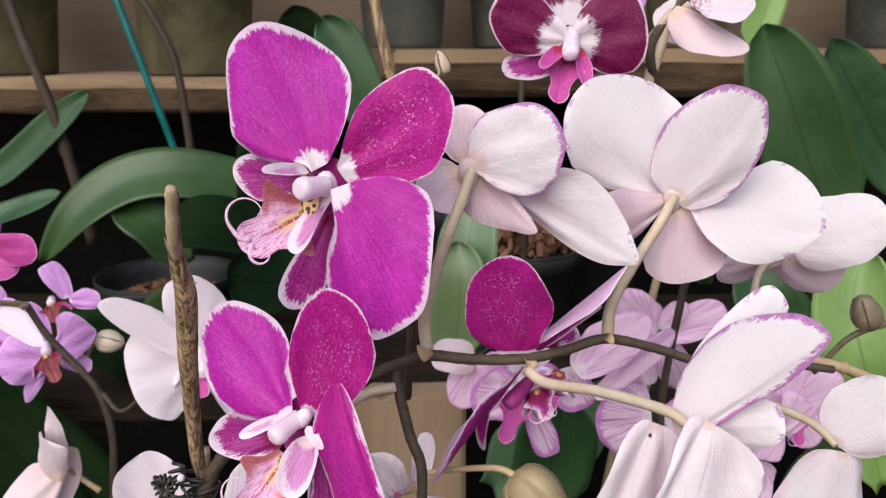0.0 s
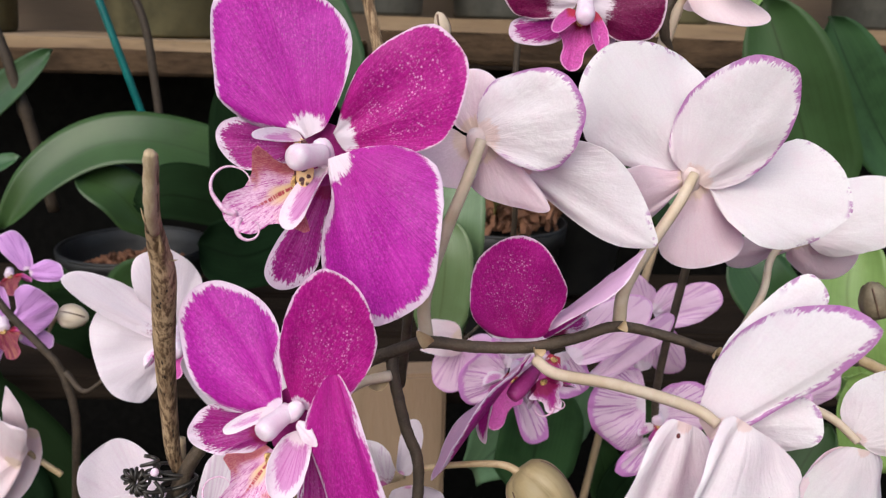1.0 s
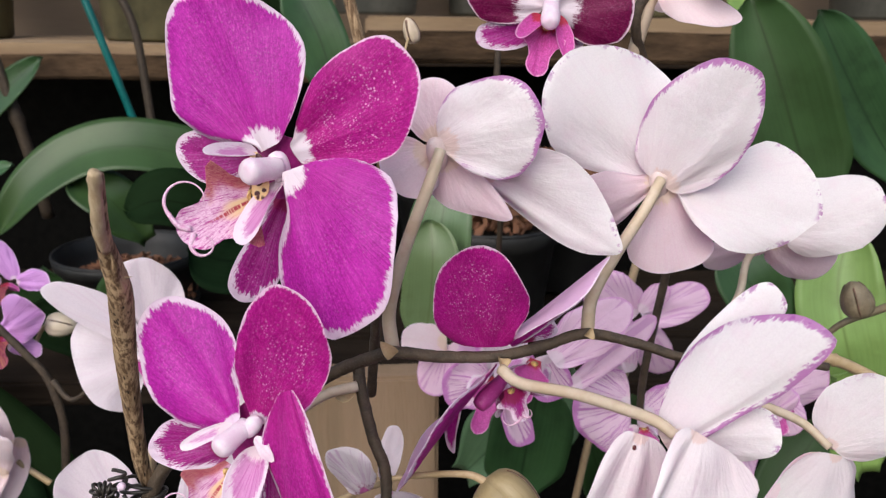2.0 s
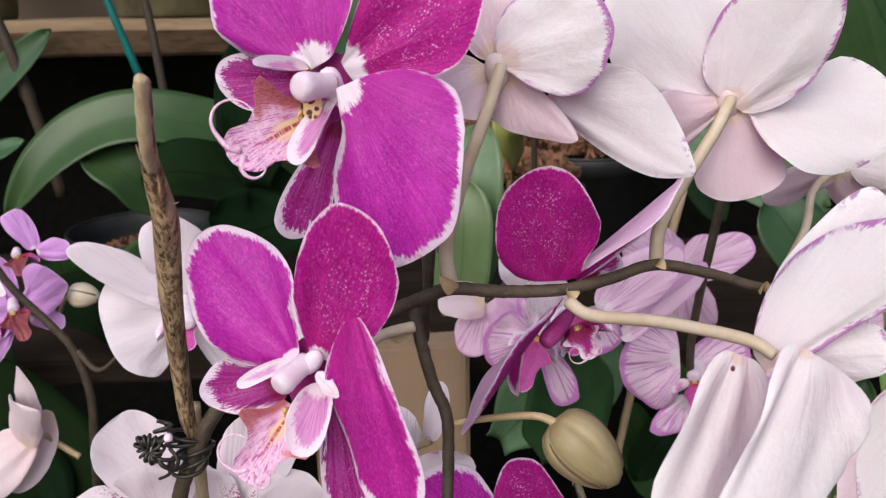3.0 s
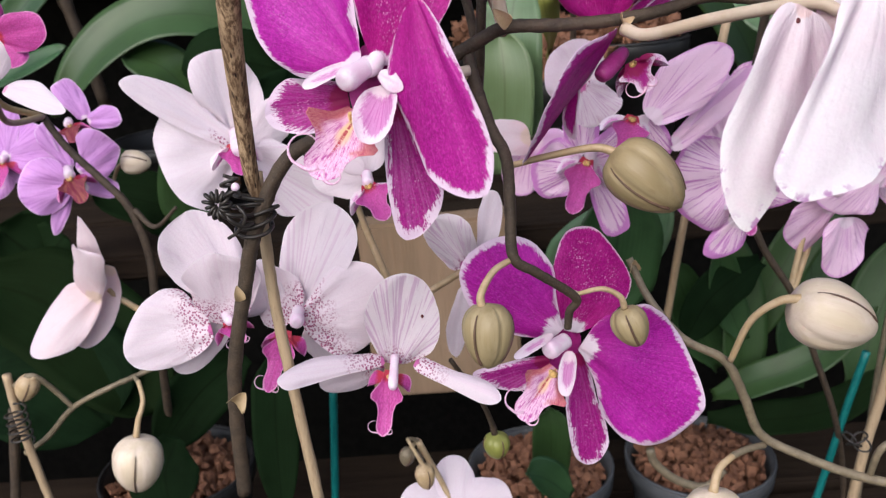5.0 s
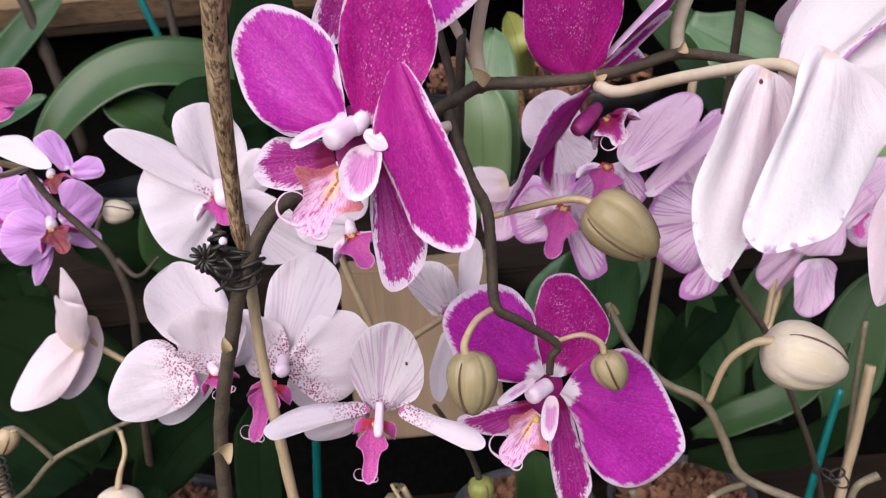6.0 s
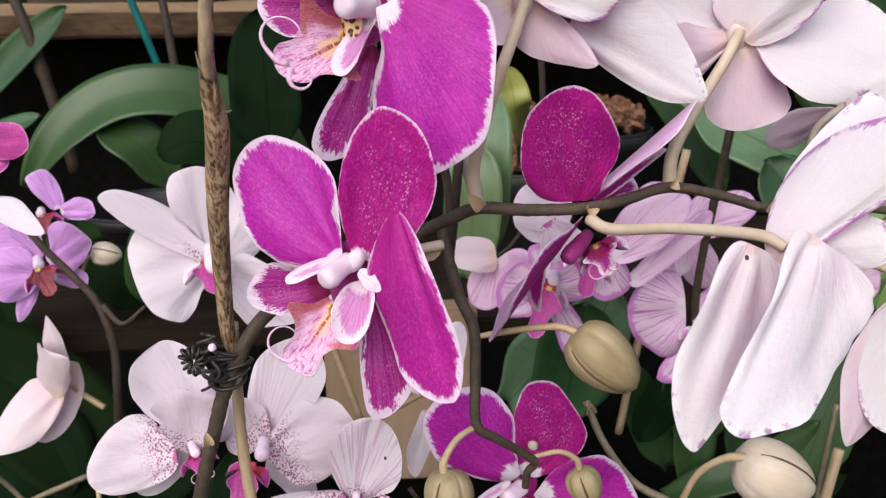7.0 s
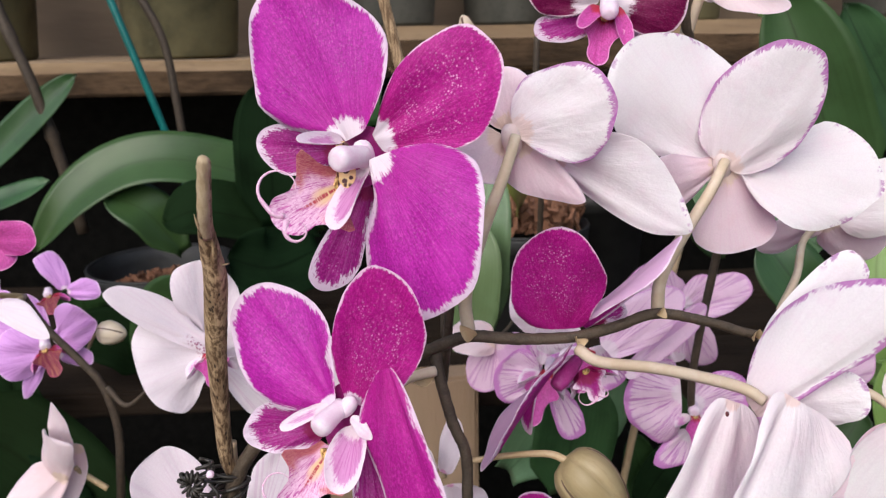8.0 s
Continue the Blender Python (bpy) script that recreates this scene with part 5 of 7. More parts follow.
lilac_low = flower(LILAC + " and wine-red lip", (-0.2760, 0.5300, 0.8960), facing(20, 0), [], ((-0.2740, 0.5220, 0.8950), (-0.2600, 0.5080, 0.8800), (0.2, -0.8, 0.5), 0.020, {"paint": lip_wine, "lobes": lip_pink, "tails": False}), ((-0.2760, 0.5280, 0.8985), (-0.2720, 0.5200, 0.8960), 0.006), seed=21)
blade(lilac_low, "petal", lilac, lilac_pale, (-0.2696, 0.5300, 0.8970), (-0.2386, 0.5250, 0.9131), (5.6, 7.3, 19.0, 19.9, 17.2, 14.6), (7.6, 12.9, 12.5, 10.5, 6.9, 3.8), facing(20, 0), cup=-0.06, seed=303)
blade(lilac_low, "petal", lilac, lilac_pale, (-0.2784, 0.5300, 0.8870), (-0.3101, 0.5250, 0.8867), (6.6, 12.3, 16.5, 16.9, 14.1, 8.5), (16.0, 20.2, 21.8, 20.4, 15.7, 9.0), facing(10, 0), cup=-0.06, seed=304)
blade(lilac_low, "sepal", lilac, lilac_pale, (-0.2761, 0.5330, 0.8984), (-0.2860, 0.5300, 0.9301), (3.7, 4.8, 7.0, 9.1, 9.0, 7.3), (2.8, 5.2, 7.0, 7.1, 5.7, 3.5), facing(20, 0), seed=305)
blade(lilac_low, "sepal", lilac, lilac_pale, (-0.2806, 0.5330, 0.8825), (-0.2989, 0.5350, 0.8533), (2.2, 3.2, 4.3, 3.8, 3.4, 2.5), (3.3, 4.2, 5.2, 6.2, 4.3, 1.9), facing(20, 0), seed=306)
blade(lilac_low, "sepal", lilac, lilac_pale, (-0.2705, 0.5350, 0.8849), (-0.2491, 0.5350, 0.8790), (5.2, 7.2, 8.9, 9.2, 7.8, 6.4), (3.9, 5.1, 5.1, 5.1, 4.1, 2.7), facing(20, 0), seed=307)
moth_flower(LILAC, (-0.3177, 0.5350, 0.9094), -10, 0, 0, 0.037, lilac, lilac_pale, seed=22)
mottled = flower("pale lilac veined moth orchid flower with pink lip", (0.0517, 0.4680, 0.8991), facing(-6, 0), [], ((0.0490, 0.4600, 0.8960), (0.0360, 0.4450, 0.8680), (0, -0.8, 0.5), 0.022, {"paint": lip_pink, "lobes": lobe_paint, "tails": False}), ((0.0517, 0.4660, 0.8991), (0.0500, 0.4580, 0.8975), 0.006), seed=23)
blade(mottled, "petal", lilac_veined, lilac_pale, (0.0451, 0.4680, 0.8899), (0.0171, 0.4660, 0.8895), (10.0, 14.9, 17.0, 18.1, 16.0, 11.6), (11.0, 16.8, 17.2, 16.1, 12.5, 7.4), facing(-6, 0), seed=318)
blade(mottled, "petal", lilac_veined, lilac_pale, (0.0501, 0.4680, 0.8911), (0.0749, 0.4660, 0.8961), (8.1, 11.2, 14.4, 17.4, 16.2, 13.8), (8.0, 10.6, 11.5, 12.2, 10.8, 9.1), facing(-6, 0), seed=319)
blade(mottled, "sepal", lilac_veined, lilac_pale, (0.0474, 0.4700, 0.8960), (0.0466, 0.4700, 0.9180), (6.4, 8.0, 9.4, 10.0, 10.6, 8.0), (5.4, 7.6, 9.9, 10.9, 8.6, 6.4), facing(-6, 0), seed=320)
blade(mottled, "sepal", lilac_veined, lilac_pale, (0.0535, 0.4700, 0.8817), (0.0659, 0.4700, 0.8451), (6.4, 8.8, 11.0, 12.1, 11.1, 10.2), (3.9, 5.0, 5.8, 6.2, 6.2, 5.1), facing(-6, 0), seed=321)
leaning = flower("pale striped moth orchid flower leaning aside behind the branch", (0.0737, 0.4250, 0.9203), facing(40, 20), [], ((0.0650, 0.4200, 0.9255), (0.0560, 0.4080, 0.9060), (0.1, -0.8, 0.5), 0.020, {"paint": lip_pink, "lobes": lobe_paint, "tails": False}), None, None, seed=24)
blade(leaning, "petal", lilac_pale, lilac_pale, (0.0750, 0.4250, 0.9221), (0.1148, 0.4250, 0.9549), (9.1, 13.1, 16.8, 14.4, 11.1, 7.5), (7.0, 10.4, 13.0, 12.4, 9.2, 6.0), facing(10, 30), seed=313)
blade(leaning, "petal", lilac_pale, lilac_pale, (0.0866, 0.4300, 0.9056), (0.1333, 0.4400, 0.9419), (3.6, 4.6, 5.8, 6.8, 5.9, 4.8), (5.4, 7.1, 7.9, 8.0, 7.8, 4.8), facing(20, 30), seed=314)
blade(leaning, "sepal", pale, lilac_pale, (0.0489, 0.4350, 0.9348), (0.0290, 0.4400, 0.9584), (12.4, 16.2, 17.0, 16.5, 12.5, 7.6), (9.9, 14.5, 16.9, 17.4, 14.8, 10.4), facing(-10, 10), seed=315)
blade(leaning, "sepal", pale_lined, lilac_pale, (0.0411, 0.4320, 0.9405), (0.0535, 0.4300, 0.9216), (7.4, 9.6, 11.1, 12.4, 13.4, 10.5), (5.9, 7.6, 10.2, 13.0, 10.5, 7.4), facing(-5, 5), seed=316)
blade(leaning, "sepal", lilac_veined, lilac_pale, (0.0702, 0.4300, 0.9231), (0.0773, 0.4300, 0.8961), (7.8, 10.5, 12.4, 12.9, 13.4, 9.5), (6.2, 8.1, 10.2, 11.4, 9.6, 6.4), facing(0, 0), seed=317)
flower("pale lilac moth orchid flower seen from behind on green stalk", (0.1499, 0.5300, 0.9050), facing(165, 0), [
    ("petal", lilac_veined, lilac_pale, (0.1472, 0.5300, 0.9071), (0.1166, 0.5300, 0.9342), 0.036, {"normal": facing(170, 0)}),
    ("petal", lilac_veined, lilac_pale, (0.1527, 0.5300, 0.9069), (0.1915, 0.5200, 0.9284), 0.026, {"normal": facing(175, -20), "profile": "round"}),
    ("sepal", lilac_veined, lilac_pale, (0.1491, 0.5250, 0.9127), (0.1644, 0.5200, 0.9330), 0.016, {"normal": facing(175, -10)}),
    ("sepal", lilac_veined, lilac_pale, (0.1475, 0.5300, 0.9012), (0.1314, 0.5400, 0.8589), 0.03, {"normal": facing(175, 10), "profile": "round"}),
    ("sepal", lilac_veined, lilac_pale, (0.1530, 0.5300, 0.9010), (0.1736, 0.5400, 0.8617), 0.026, {"normal": facing(175, 10), "profile": "round"}),
], None, None, [(0.1480, 0.5240, 0.9073), (0.1456, 0.5200, 0.8914), (0.1409, 0.5200, 0.8678)], stem_green, seed=34)
broad = flower("lilac moth orchid flower with broad dark-veined petals", (0.1349, 0.4550, 0.8737), facing(-15, 0), [
    ("petal", lilac_veined, lilac_pale, None, (0.1690, 0.4560, 0.8800), 0.036, {"cup": -0.06}),
], ((0.1349, 0.4500, 0.8710), (0.1330, 0.4380, 0.8500), (0.1, -0.8, 0.5), 0.016, {"paint": lip_pink, "lobes": lobe_paint, "tails": False}), ((0.1349, 0.4540, 0.8737), (0.1340, 0.4470, 0.8725), 0.006), seed=25)
blade(broad, "petal", lilac_veined, lilac_pale, (0.1270, 0.4550, 0.8822), (0.0929, 0.4550, 0.8796), (28.0, 33.6, 31.7, 26.6, 20.2, 13.4), (19.0, 22.5, 24.3, 22.9, 17.5, 9.7), facing(-15, 0), cup=-0.06, seed=322)
blade(broad, "sepal", lilac_veined, lilac_pale, (0.1343, 0.4570, 0.8552), (0.1139, 0.4550, 0.8349), (7.3, 11.8, 12.8, 11.8, 9.1, 6.0), (3.9, 5.0, 5.8, 5.4, 4.7, 2.3), facing(-15, 0), seed=323)
blade(broad, "sepal", lilac_pale, lilac_pale, (0.1260, 0.4600, 0.8996), (0.1145, 0.4600, 0.9380), (4.4, 5.6, 6.6, 7.5, 7.3, 5.8), (5.8, 7.6, 9.0, 9.7, 9.9, 6.2), facing(-15, 0), seed=324)
droopy = flower("pale lilac striped moth orchid flower drooping", (0.1840, 0.4500, 0.8716), facing(15, -10), [], None, ((0.1840, 0.4490, 0.8716), (0.1830, 0.4420, 0.8700), 0.006), [(0.1840, 0.4520, 0.8716), (0.1780, 0.4620, 0.8600), (0.1640, 0.4520, 0.8090)], pedicel_tan, seed=26)
blade(droopy, "petal", lilac_pale, lilac_pale, (0.2059, 0.4500, 0.8779), (0.1708, 0.4450, 0.8674), (18.1, 22.3, 19.9, 17.3, 11.9, 6.6), (6.5, 9.0, 11.3, 10.6, 9.9, 7.3), facing(15, 0), cup=-0.08, seed=325)
blade(droopy, "sepal", lilac_pale, lilac_pale, (0.1935, 0.4520, 0.8520), (0.1891, 0.4500, 0.8163), (11.7, 18.2, 18.4, 17.3, 12.9, 8.2), (12.3, 14.9, 15.4, 13.3, 10.4, 6.5), facing(15, -10), seed=326)
blade(droopy, "sepal", lilac_pale, lilac_pale, (0.1862, 0.4550, 0.8597), (0.1611, 0.4550, 0.8393), (6.3, 8.6, 13.3, 16.9, 18.8, 13.2), (10.6, 15.3, 15.6, 15.8, 12.9, 9.0), facing(15, -5), seed=327)
blade(droopy, "petal", lilac_pale, lilac_pale, (0.2090, 0.4550, 0.8696), (0.2260, 0.4550, 0.8883), (9.7, 15.2, 18.2, 20.8, 20.8, 18.1), (5.9, 7.8, 8.1, 8.4, 6.1, 3.6), facing(15, 0), seed=328)
moth_flower("pale lilac striped moth orchid flower among others", (0.2183, 0.4700, 0.8806), 10, 0, 0, 0.04, lilac_pale, lilac_pale, seed=36, stalk=[(0.2183, 0.4720, 0.8806), (0.2120, 0.4900, 0.8760), (0.1900, 0.4750, 0.8500), (0.1647, 0.4500, 0.8081), (0.1655, 0.4500, 0.8060)])
moth_flower("small white moth orchid flower low among the stems", (-0.0405, 0.4200, 0.6937), 0, 35, 0, 0.035, pale, ivory, seed=27, stalk=[(-0.0405, 0.4220, 0.6930), (-0.0480, 0.4300, 0.7100), (-0.0596, 0.4250, 0.7433)])
flower("half-open pale pink moth orchid flower behind the stem", (0.0223, 0.5000, 0.9016), facing(-60, 0), [
    ("sepal", rosy, rosy, None, (-0.0075, 0.4900, 0.9070), 0.024, {"normal": facing(-10, 30), "profile": "broad"}),
    ("petal", lilac_back, lilac_pale, None, (0.0400, 0.4850, 0.8760), 0.040, {"normal": facing(-20, 0)}),
    ("sepal", lilac_pale, rosy, None, (0.0100, 0.4950, 0.8680), 0.026, {"normal": facing(-10, 0)}),
], None, None, [(0.0225, 0.5020, 0.9010), (0.0330, 0.5200, 0.9030), (0.0480, 0.5500, 0.9120), (0.0592, 0.5700, 0.9300)], stem_brown, 0.0011, seed=28)


for host, spot in (("pale pink striped moth orchid flower with slim drooping petals", (-0.0446, 0.3235, 0.8667)), (BACK + ", nodding with folded petals", (0.0648, 0.2312, 0.9823))):
    for fl in [o for o in bpy.data.objects if o.get("label") == host]:
        blob("dark_speck", fl, spot, (0, 0, 1), (0.0016, 0.0012), dark_dot)

# ---- spikes, pedicels and buds ----
def spike(label, points, radii, paint=stem_brown, bracts=(), knots=(), twigs=()):
    th = thing("flower_spike", points[0], label, "orchid stem", "flower spikes")
    tube("stem", th, points, radii, paint, rough=0.06, knots=knots, steps=14)
    for pts, r in twigs:
        tube("side_stem", th, pts, r, paint, rough=0.06, steps=12)
    o = Vector(points[0])
    for at_b, to_b, w in bracts:
        a, b = Vector(at_b) - o, Vector(to_b) - o
        put("bract", petal_mesh((b - a).length, w, pedicel_tan, pedicel_tan, "tail", cup=0.6, nu=8, nv=6), th, along(a, b, facing(20, 0)))
    return th


spike("dark brown branching orchid flower spike with bracts at its joints",
      [(-0.1280, 0.3120, 0.7948), (-0.1215, 0.3060, 0.8523), (-0.1095, 0.3020, 0.8946), (-0.1009, 0.2980, 0.9178), (-0.0848, 0.3000, 0.9436), (-0.0575, 0.3100, 0.9516), (-0.0366, 0.3120, 0.9634), (-0.0281, 0.3080, 0.9703), (-0.0156, 0.3040, 0.9773), (-0.0053, 0.3000, 0.9818), (0.0118, 0.2970, 0.9813), (0.0325, 0.2970, 0.9816), (0.0487, 0.3020, 0.9832), (0.0659, 0.3070, 0.9862), (0.0856, 0.3050, 0.9828), (0.1038, 0.3030, 0.9779), (0.1242, 0.3020, 0.9792), (0.1553, 0.3000, 0.9757)],
      (0.0030, 0.0029, 0.0028, 0.0026, 0.0024, 0.0022, 0.0021, 0.0018, 0.0016), stem_brown,
      bracts=[((-0.0055, 0.2970, 0.9817), (-0.0100, 0.2940, 0.9885), 0.005), ((0.0326, 0.2940, 0.9820), (0.0331, 0.2900, 0.9793), 0.005), ((0.0643, 0.3020, 0.9874), (0.0670, 0.3020, 0.9903), 0.004), ((0.1004, 0.3000, 0.9784), (0.1020, 0.2980, 0.9821), 0.006), ((-0.0192, 0.3000, 0.9675), (-0.0302, 0.3020, 0.9647), 0.006), ((-0.1228, 0.3030, 0.8444), (-0.1161, 0.3000, 0.8496), 0.008), ((-0.1117, 0.3000, 0.8886), (-0.1121, 0.2990, 0.8955), 0.004)],
      twigs=[([(-0.0190, 0.3060, 0.9732), (-0.0178, 0.3020, 0.9660), (-0.0132, 0.2960, 0.9491), (-0.0086, 0.2900, 0.9387), (-0.0085, 0.2840, 0.9223), (-0.0086, 0.2780, 0.9063), (-0.0002, 0.2800, 0.8988), (0.0136, 0.2860, 0.8860), (0.0116, 0.2880, 0.8798), (0.0109, 0.2890, 0.8726)], (0.0023, 0.0022, 0.0020, 0.0017, 0.0014)),
             ([(-0.0159, 0.3300, 0.9503), (-0.0140, 0.3200, 0.9734), (-0.0125, 0.3150, 0.9914), (-0.0111, 0.3200, 1.0006)], (0.002, 0.0017))])
BUD = "plump closed olive orchid bud on a curved stalk"


def bud(label, centre, axis_to, size, paint, stalk, radius=0.0011, stalk_paint=pedicel_tan, ridges=6, seed=0):
    th = thing("orchid_bud", centre, label, "orchid bud", "orchid buds")
    c = Vector(centre)
    blob("bud_body", th, c, Vector(axis_to) - c, size, paint, ridges, taper=0.35, seed=seed, depth=0.12 if paint is bud_olive else 0.07, seam=seam_brown)
    if stalk:
        tube("pedicel", th, stalk, (radius, radius * 1.15, radius * 1.5), stalk_paint)
    return th


bud(BUD, (0.0372, 0.2780, 0.9305), (0.0480, 0.2730, 0.9210), (0.0300, 0.0218), bud_olive, [(-0.0077, 0.2900, 0.9357), (0.0063, 0.2880, 0.9387), (0.0213, 0.2840, 0.9412), (0.0290, 0.2810, 0.9390)], seed=1.1)
bud(BUD + ", hanging", (-0.0196, 0.2680, 0.8817), (-0.0204, 0.2650, 0.8659), (0.0235, 0.0175), bud_olive, [(-0.0085, 0.2790, 0.9055), (-0.0159, 0.2740, 0.9032), (-0.0209, 0.2700, 0.8968), (-0.0209, 0.2690, 0.8916)], seed=1.0)
bud("small olive orchid bud on a curved stalk", (0.0352, 0.2920, 0.8698), (0.0386, 0.2900, 0.8615), (0.0165, 0.0135), bud_olive, [(0.0142, 0.2880, 0.8864), (0.0240, 0.2900, 0.8870), (0.0308, 0.2910, 0.8830), (0.0327, 0.2920, 0.8779)], 0.0009, seed=0.6)
bud("cream orchid bud flushed with pink on an arched stalk", (0.1230, 0.3160, 0.8562), (0.1446, 0.3140, 0.8477), (0.0365, 0.028), bud_cream, [(0.0868, 0.3300, 0.8321), (0.0923, 0.3240, 0.8532), (0.1016, 0.3190, 0.8636), (0.1095, 0.3160, 0.8654)], 0.0014, ridges=4, seed=0.5)
bud("cream-pink orchid bud hanging from a thin stalk", (-0.2279, 0.4300, 0.7373), (-0.2311, 0.4300, 0.7177), (0.036, 0.029), bud_cream, [(-0.2258, 0.4500, 0.7827), (-0.2212, 0.4400, 0.7746), (-0.2242, 0.4350, 0.7646), (-0.2263, 0.4320, 0.7552)], 0.0013, ridges=4, seed=0.8)
bud("tiny yellow-green orchid bud", (-0.0152, 0.3800, 0.7654), (-0.0153, 0.3800, 0.7523), (0.015, 0.0135), leaf_yellow, [(-0.0352, 0.3600, 0.8273), (-0.0217, 0.3700, 0.7975), (-0.0173, 0.3780, 0.7810), (-0.0159, 0.3800, 0.7729)], 0.0012, stem_brown)
bud("small brown-green orchid bud with a pointed tip", (0.2200, 0.4000, 0.9666), (0.2131, 0.4000, 0.9825), (0.02, 0.015), stem_green, [(0.2066, 0.4200, 0.9242), (0.2178, 0.4100, 0.9479), (0.2321, 0.4050, 0.9577), (0.2404, 0.4000, 0.9641)], 0.0015, stem_green)
bud("small pinkish orchid bud beside lilac flowers", (-0.2358, 0.5400, 0.8978), (-0.2234, 0.5400, 0.8960), (0.02, 0.016), bud_cream, [(-0.2548, 0.5400, 0.8839), (-0.2487, 0.5400, 0.8950), (-0.2431, 0.5400, 0.8984)], 0.0012)
bud("wilted brown orchid bud at the spike's end", (-0.0554, 0.4000, 0.7356), (-0.0548, 0.4000, 0.7237), (0.016, 0.011), pedicel_tan, [(-0.0652, 0.4200, 0.7484), (-0.0596, 0.4100, 0.7433), (-0.0558, 0.4000, 0.7423)], 0.001)
bud("wilted brown orchid bud, tiny", (-0.0663, 0.4200, 0.7364), (-0.0696, 0.4200, 0.7260), (0.012, 0.009), stem_green, [(-0.0601, 0.4300, 0.7416), (-0.0631, 0.4200, 0.7426)], 0.001)

bud("cream orchid bud hanging from a hooked stalk", (0.0765, 0.3130, 0.7600), (0.0765, 0.3110, 0.7450), (0.034, 0.027), bud_cream, [(0.0878, 0.3250, 0.7872), (0.0800, 0.3200, 0.7840), (0.0762, 0.3150, 0.7760)], 0.0015, ridges=4, seed=0.5)
spike("olive-brown orchid flower spike bending past the pots",
      [(0.0496, 0.3600, 0.8716), (0.0561, 0.3500, 0.8557), (0.0687, 0.3400, 0.8397), (0.0862, 0.3350, 0.8296), (0.0957, 0.3350, 0.8103), (0.1042, 0.3350, 0.7905), (0.1234, 0.3300, 0.7801), (0.1448, 0.3250, 0.7720), (0.1654, 0.3200, 0.7682)], (0.0017, 0.0021, 0.0022), stem_green,
      bracts=[((0.0503, 0.3600, 0.8660), (0.0510, 0.3550, 0.8728), 0.005)],
      twigs=[([(0.1058, 0.3350, 0.7850), (0.0960, 0.3300, 0.7868), (0.0878, 0.3250, 0.7872)], (0.0015, 0.0016)), ([(0.1499, 0.3250, 0.7715), (0.1508, 0.3200, 0.7886), (0.1603, 0.3200, 0.7935)], (0.0015, 0.002))])
spike("thin dark orchid flower spike behind the lilac flowers",
      [(-0.2706, 0.5000, 0.9383), (-0.2600, 0.5000, 0.9179), (-0.2438, 0.5000, 0.8971), (-0.2303, 0.5000, 0.8779), (-0.2239, 0.5000, 0.8475), (-0.2262, 0.5000, 0.8128), (-0.2335, 0.5100, 0.7761), (-0.2459, 0.5300, 0.7132), (-0.2650, 0.5600, 0.6255)], (0.0022, 0.0026, 0.003), stem_brown,
      twigs=[([(-0.2272, 0.5000, 0.8758), (-0.2145, 0.4950, 0.8653), (-0.1973, 0.4900, 0.8781)], (0.002, 0.001))])
spike("thin olive flower spike rising from a pot to wilted buds", [(-0.0596, 0.4250, 0.7433), (-0.0585, 0.4400, 0.7150), (-0.0500, 0.5000, 0.6550), (-0.0400, 0.5700, 0.6150), (-0.0200, 0.6300, 0.5600)], (0.0013, 0.0018, 0.0022), stem_green,
      twigs=[([(-0.0596, 0.4250, 0.7433), (-0.0625, 0.4225, 0.7465), (-0.0652, 0.4200, 0.7484)], (0.0012, 0.001)), ([(-0.0590, 0.4270, 0.7380), (-0.0596, 0.4290, 0.7400), (-0.0601, 0.4300, 0.7416)], (0.0012, 0.001))])
spike("pale olive orchid spike forking near the floor",
      [(-0.3053, 0.4500, 0.7387), (-0.2888, 0.4500, 0.7493), (-0.2689, 0.4500, 0.7680), (-0.2441, 0.4500, 0.7797), (-0.2264, 0.4600, 0.7831), (-0.1964, 0.4700, 0.7927)], (0.0018, 0.0016), stem_green,
      twigs=[([(-0.2689, 0.4500, 0.7680), (-0.2763, 0.4450, 0.7853), (-0.2831, 0.4400, 0.7961), (-0.2945, 0.4400, 0.7904)], (0.0015, 0.0018)), ([(-0.2298, 0.4550, 0.7834), (-0.2258, 0.4500, 0.7808)], (0.0014, 0.0014))])

# ---- canes, stakes and wire ties ----
def cane(name, label, points, radii, paint, category="stake", **more):
    th = thing(name, points[0], label, category, "stakes")
    tube("shaft", th, points, radii, paint, label="", **more)
    return th


cane("split_cane", "dry split brown plant stem used as a support, ragged top",
     [(-0.0988, 0.3000, 0.9289), (-0.0997, 0.2980, 0.9381), (-0.0976, 0.2900, 0.9620), (-0.0950, 0.2820, 0.9856), (-0.0921, 0.2750, 1.0016), (-0.0889, 0.2670, 1.0172), (-0.0880, 0.2600, 1.0291), (-0.0866, 0.2530, 1.0393), (-0.0825, 0.2430, 1.0577)],
     (0.0024, 0.0028, 0.0031, 0.0036, 0.0039, 0.0038, 0.0030, 0.0022, 0.0019), dry_cane, rough=0.025, sides=18, steps=12)
old = bpy.data.objects["split_cane"]
tube("splinter", old, [(-0.0872, 0.2650, 1.0175), (-0.0868, 0.2600, 1.0237), (-0.0857, 0.2570, 1.0286), (-0.0856, 0.2550, 1.0325)], (0.0016, 0.0012, 0.0003), dry_cane, sides=6, rough=0.2)
tube("splinter", old, [(-0.0883, 0.2540, 1.0349), (-0.0891, 0.2530, 1.0381), (-0.0893, 0.2520, 1.0411)], (0.0005, 0.0003, 0.0001), pale_cane, sides=5)
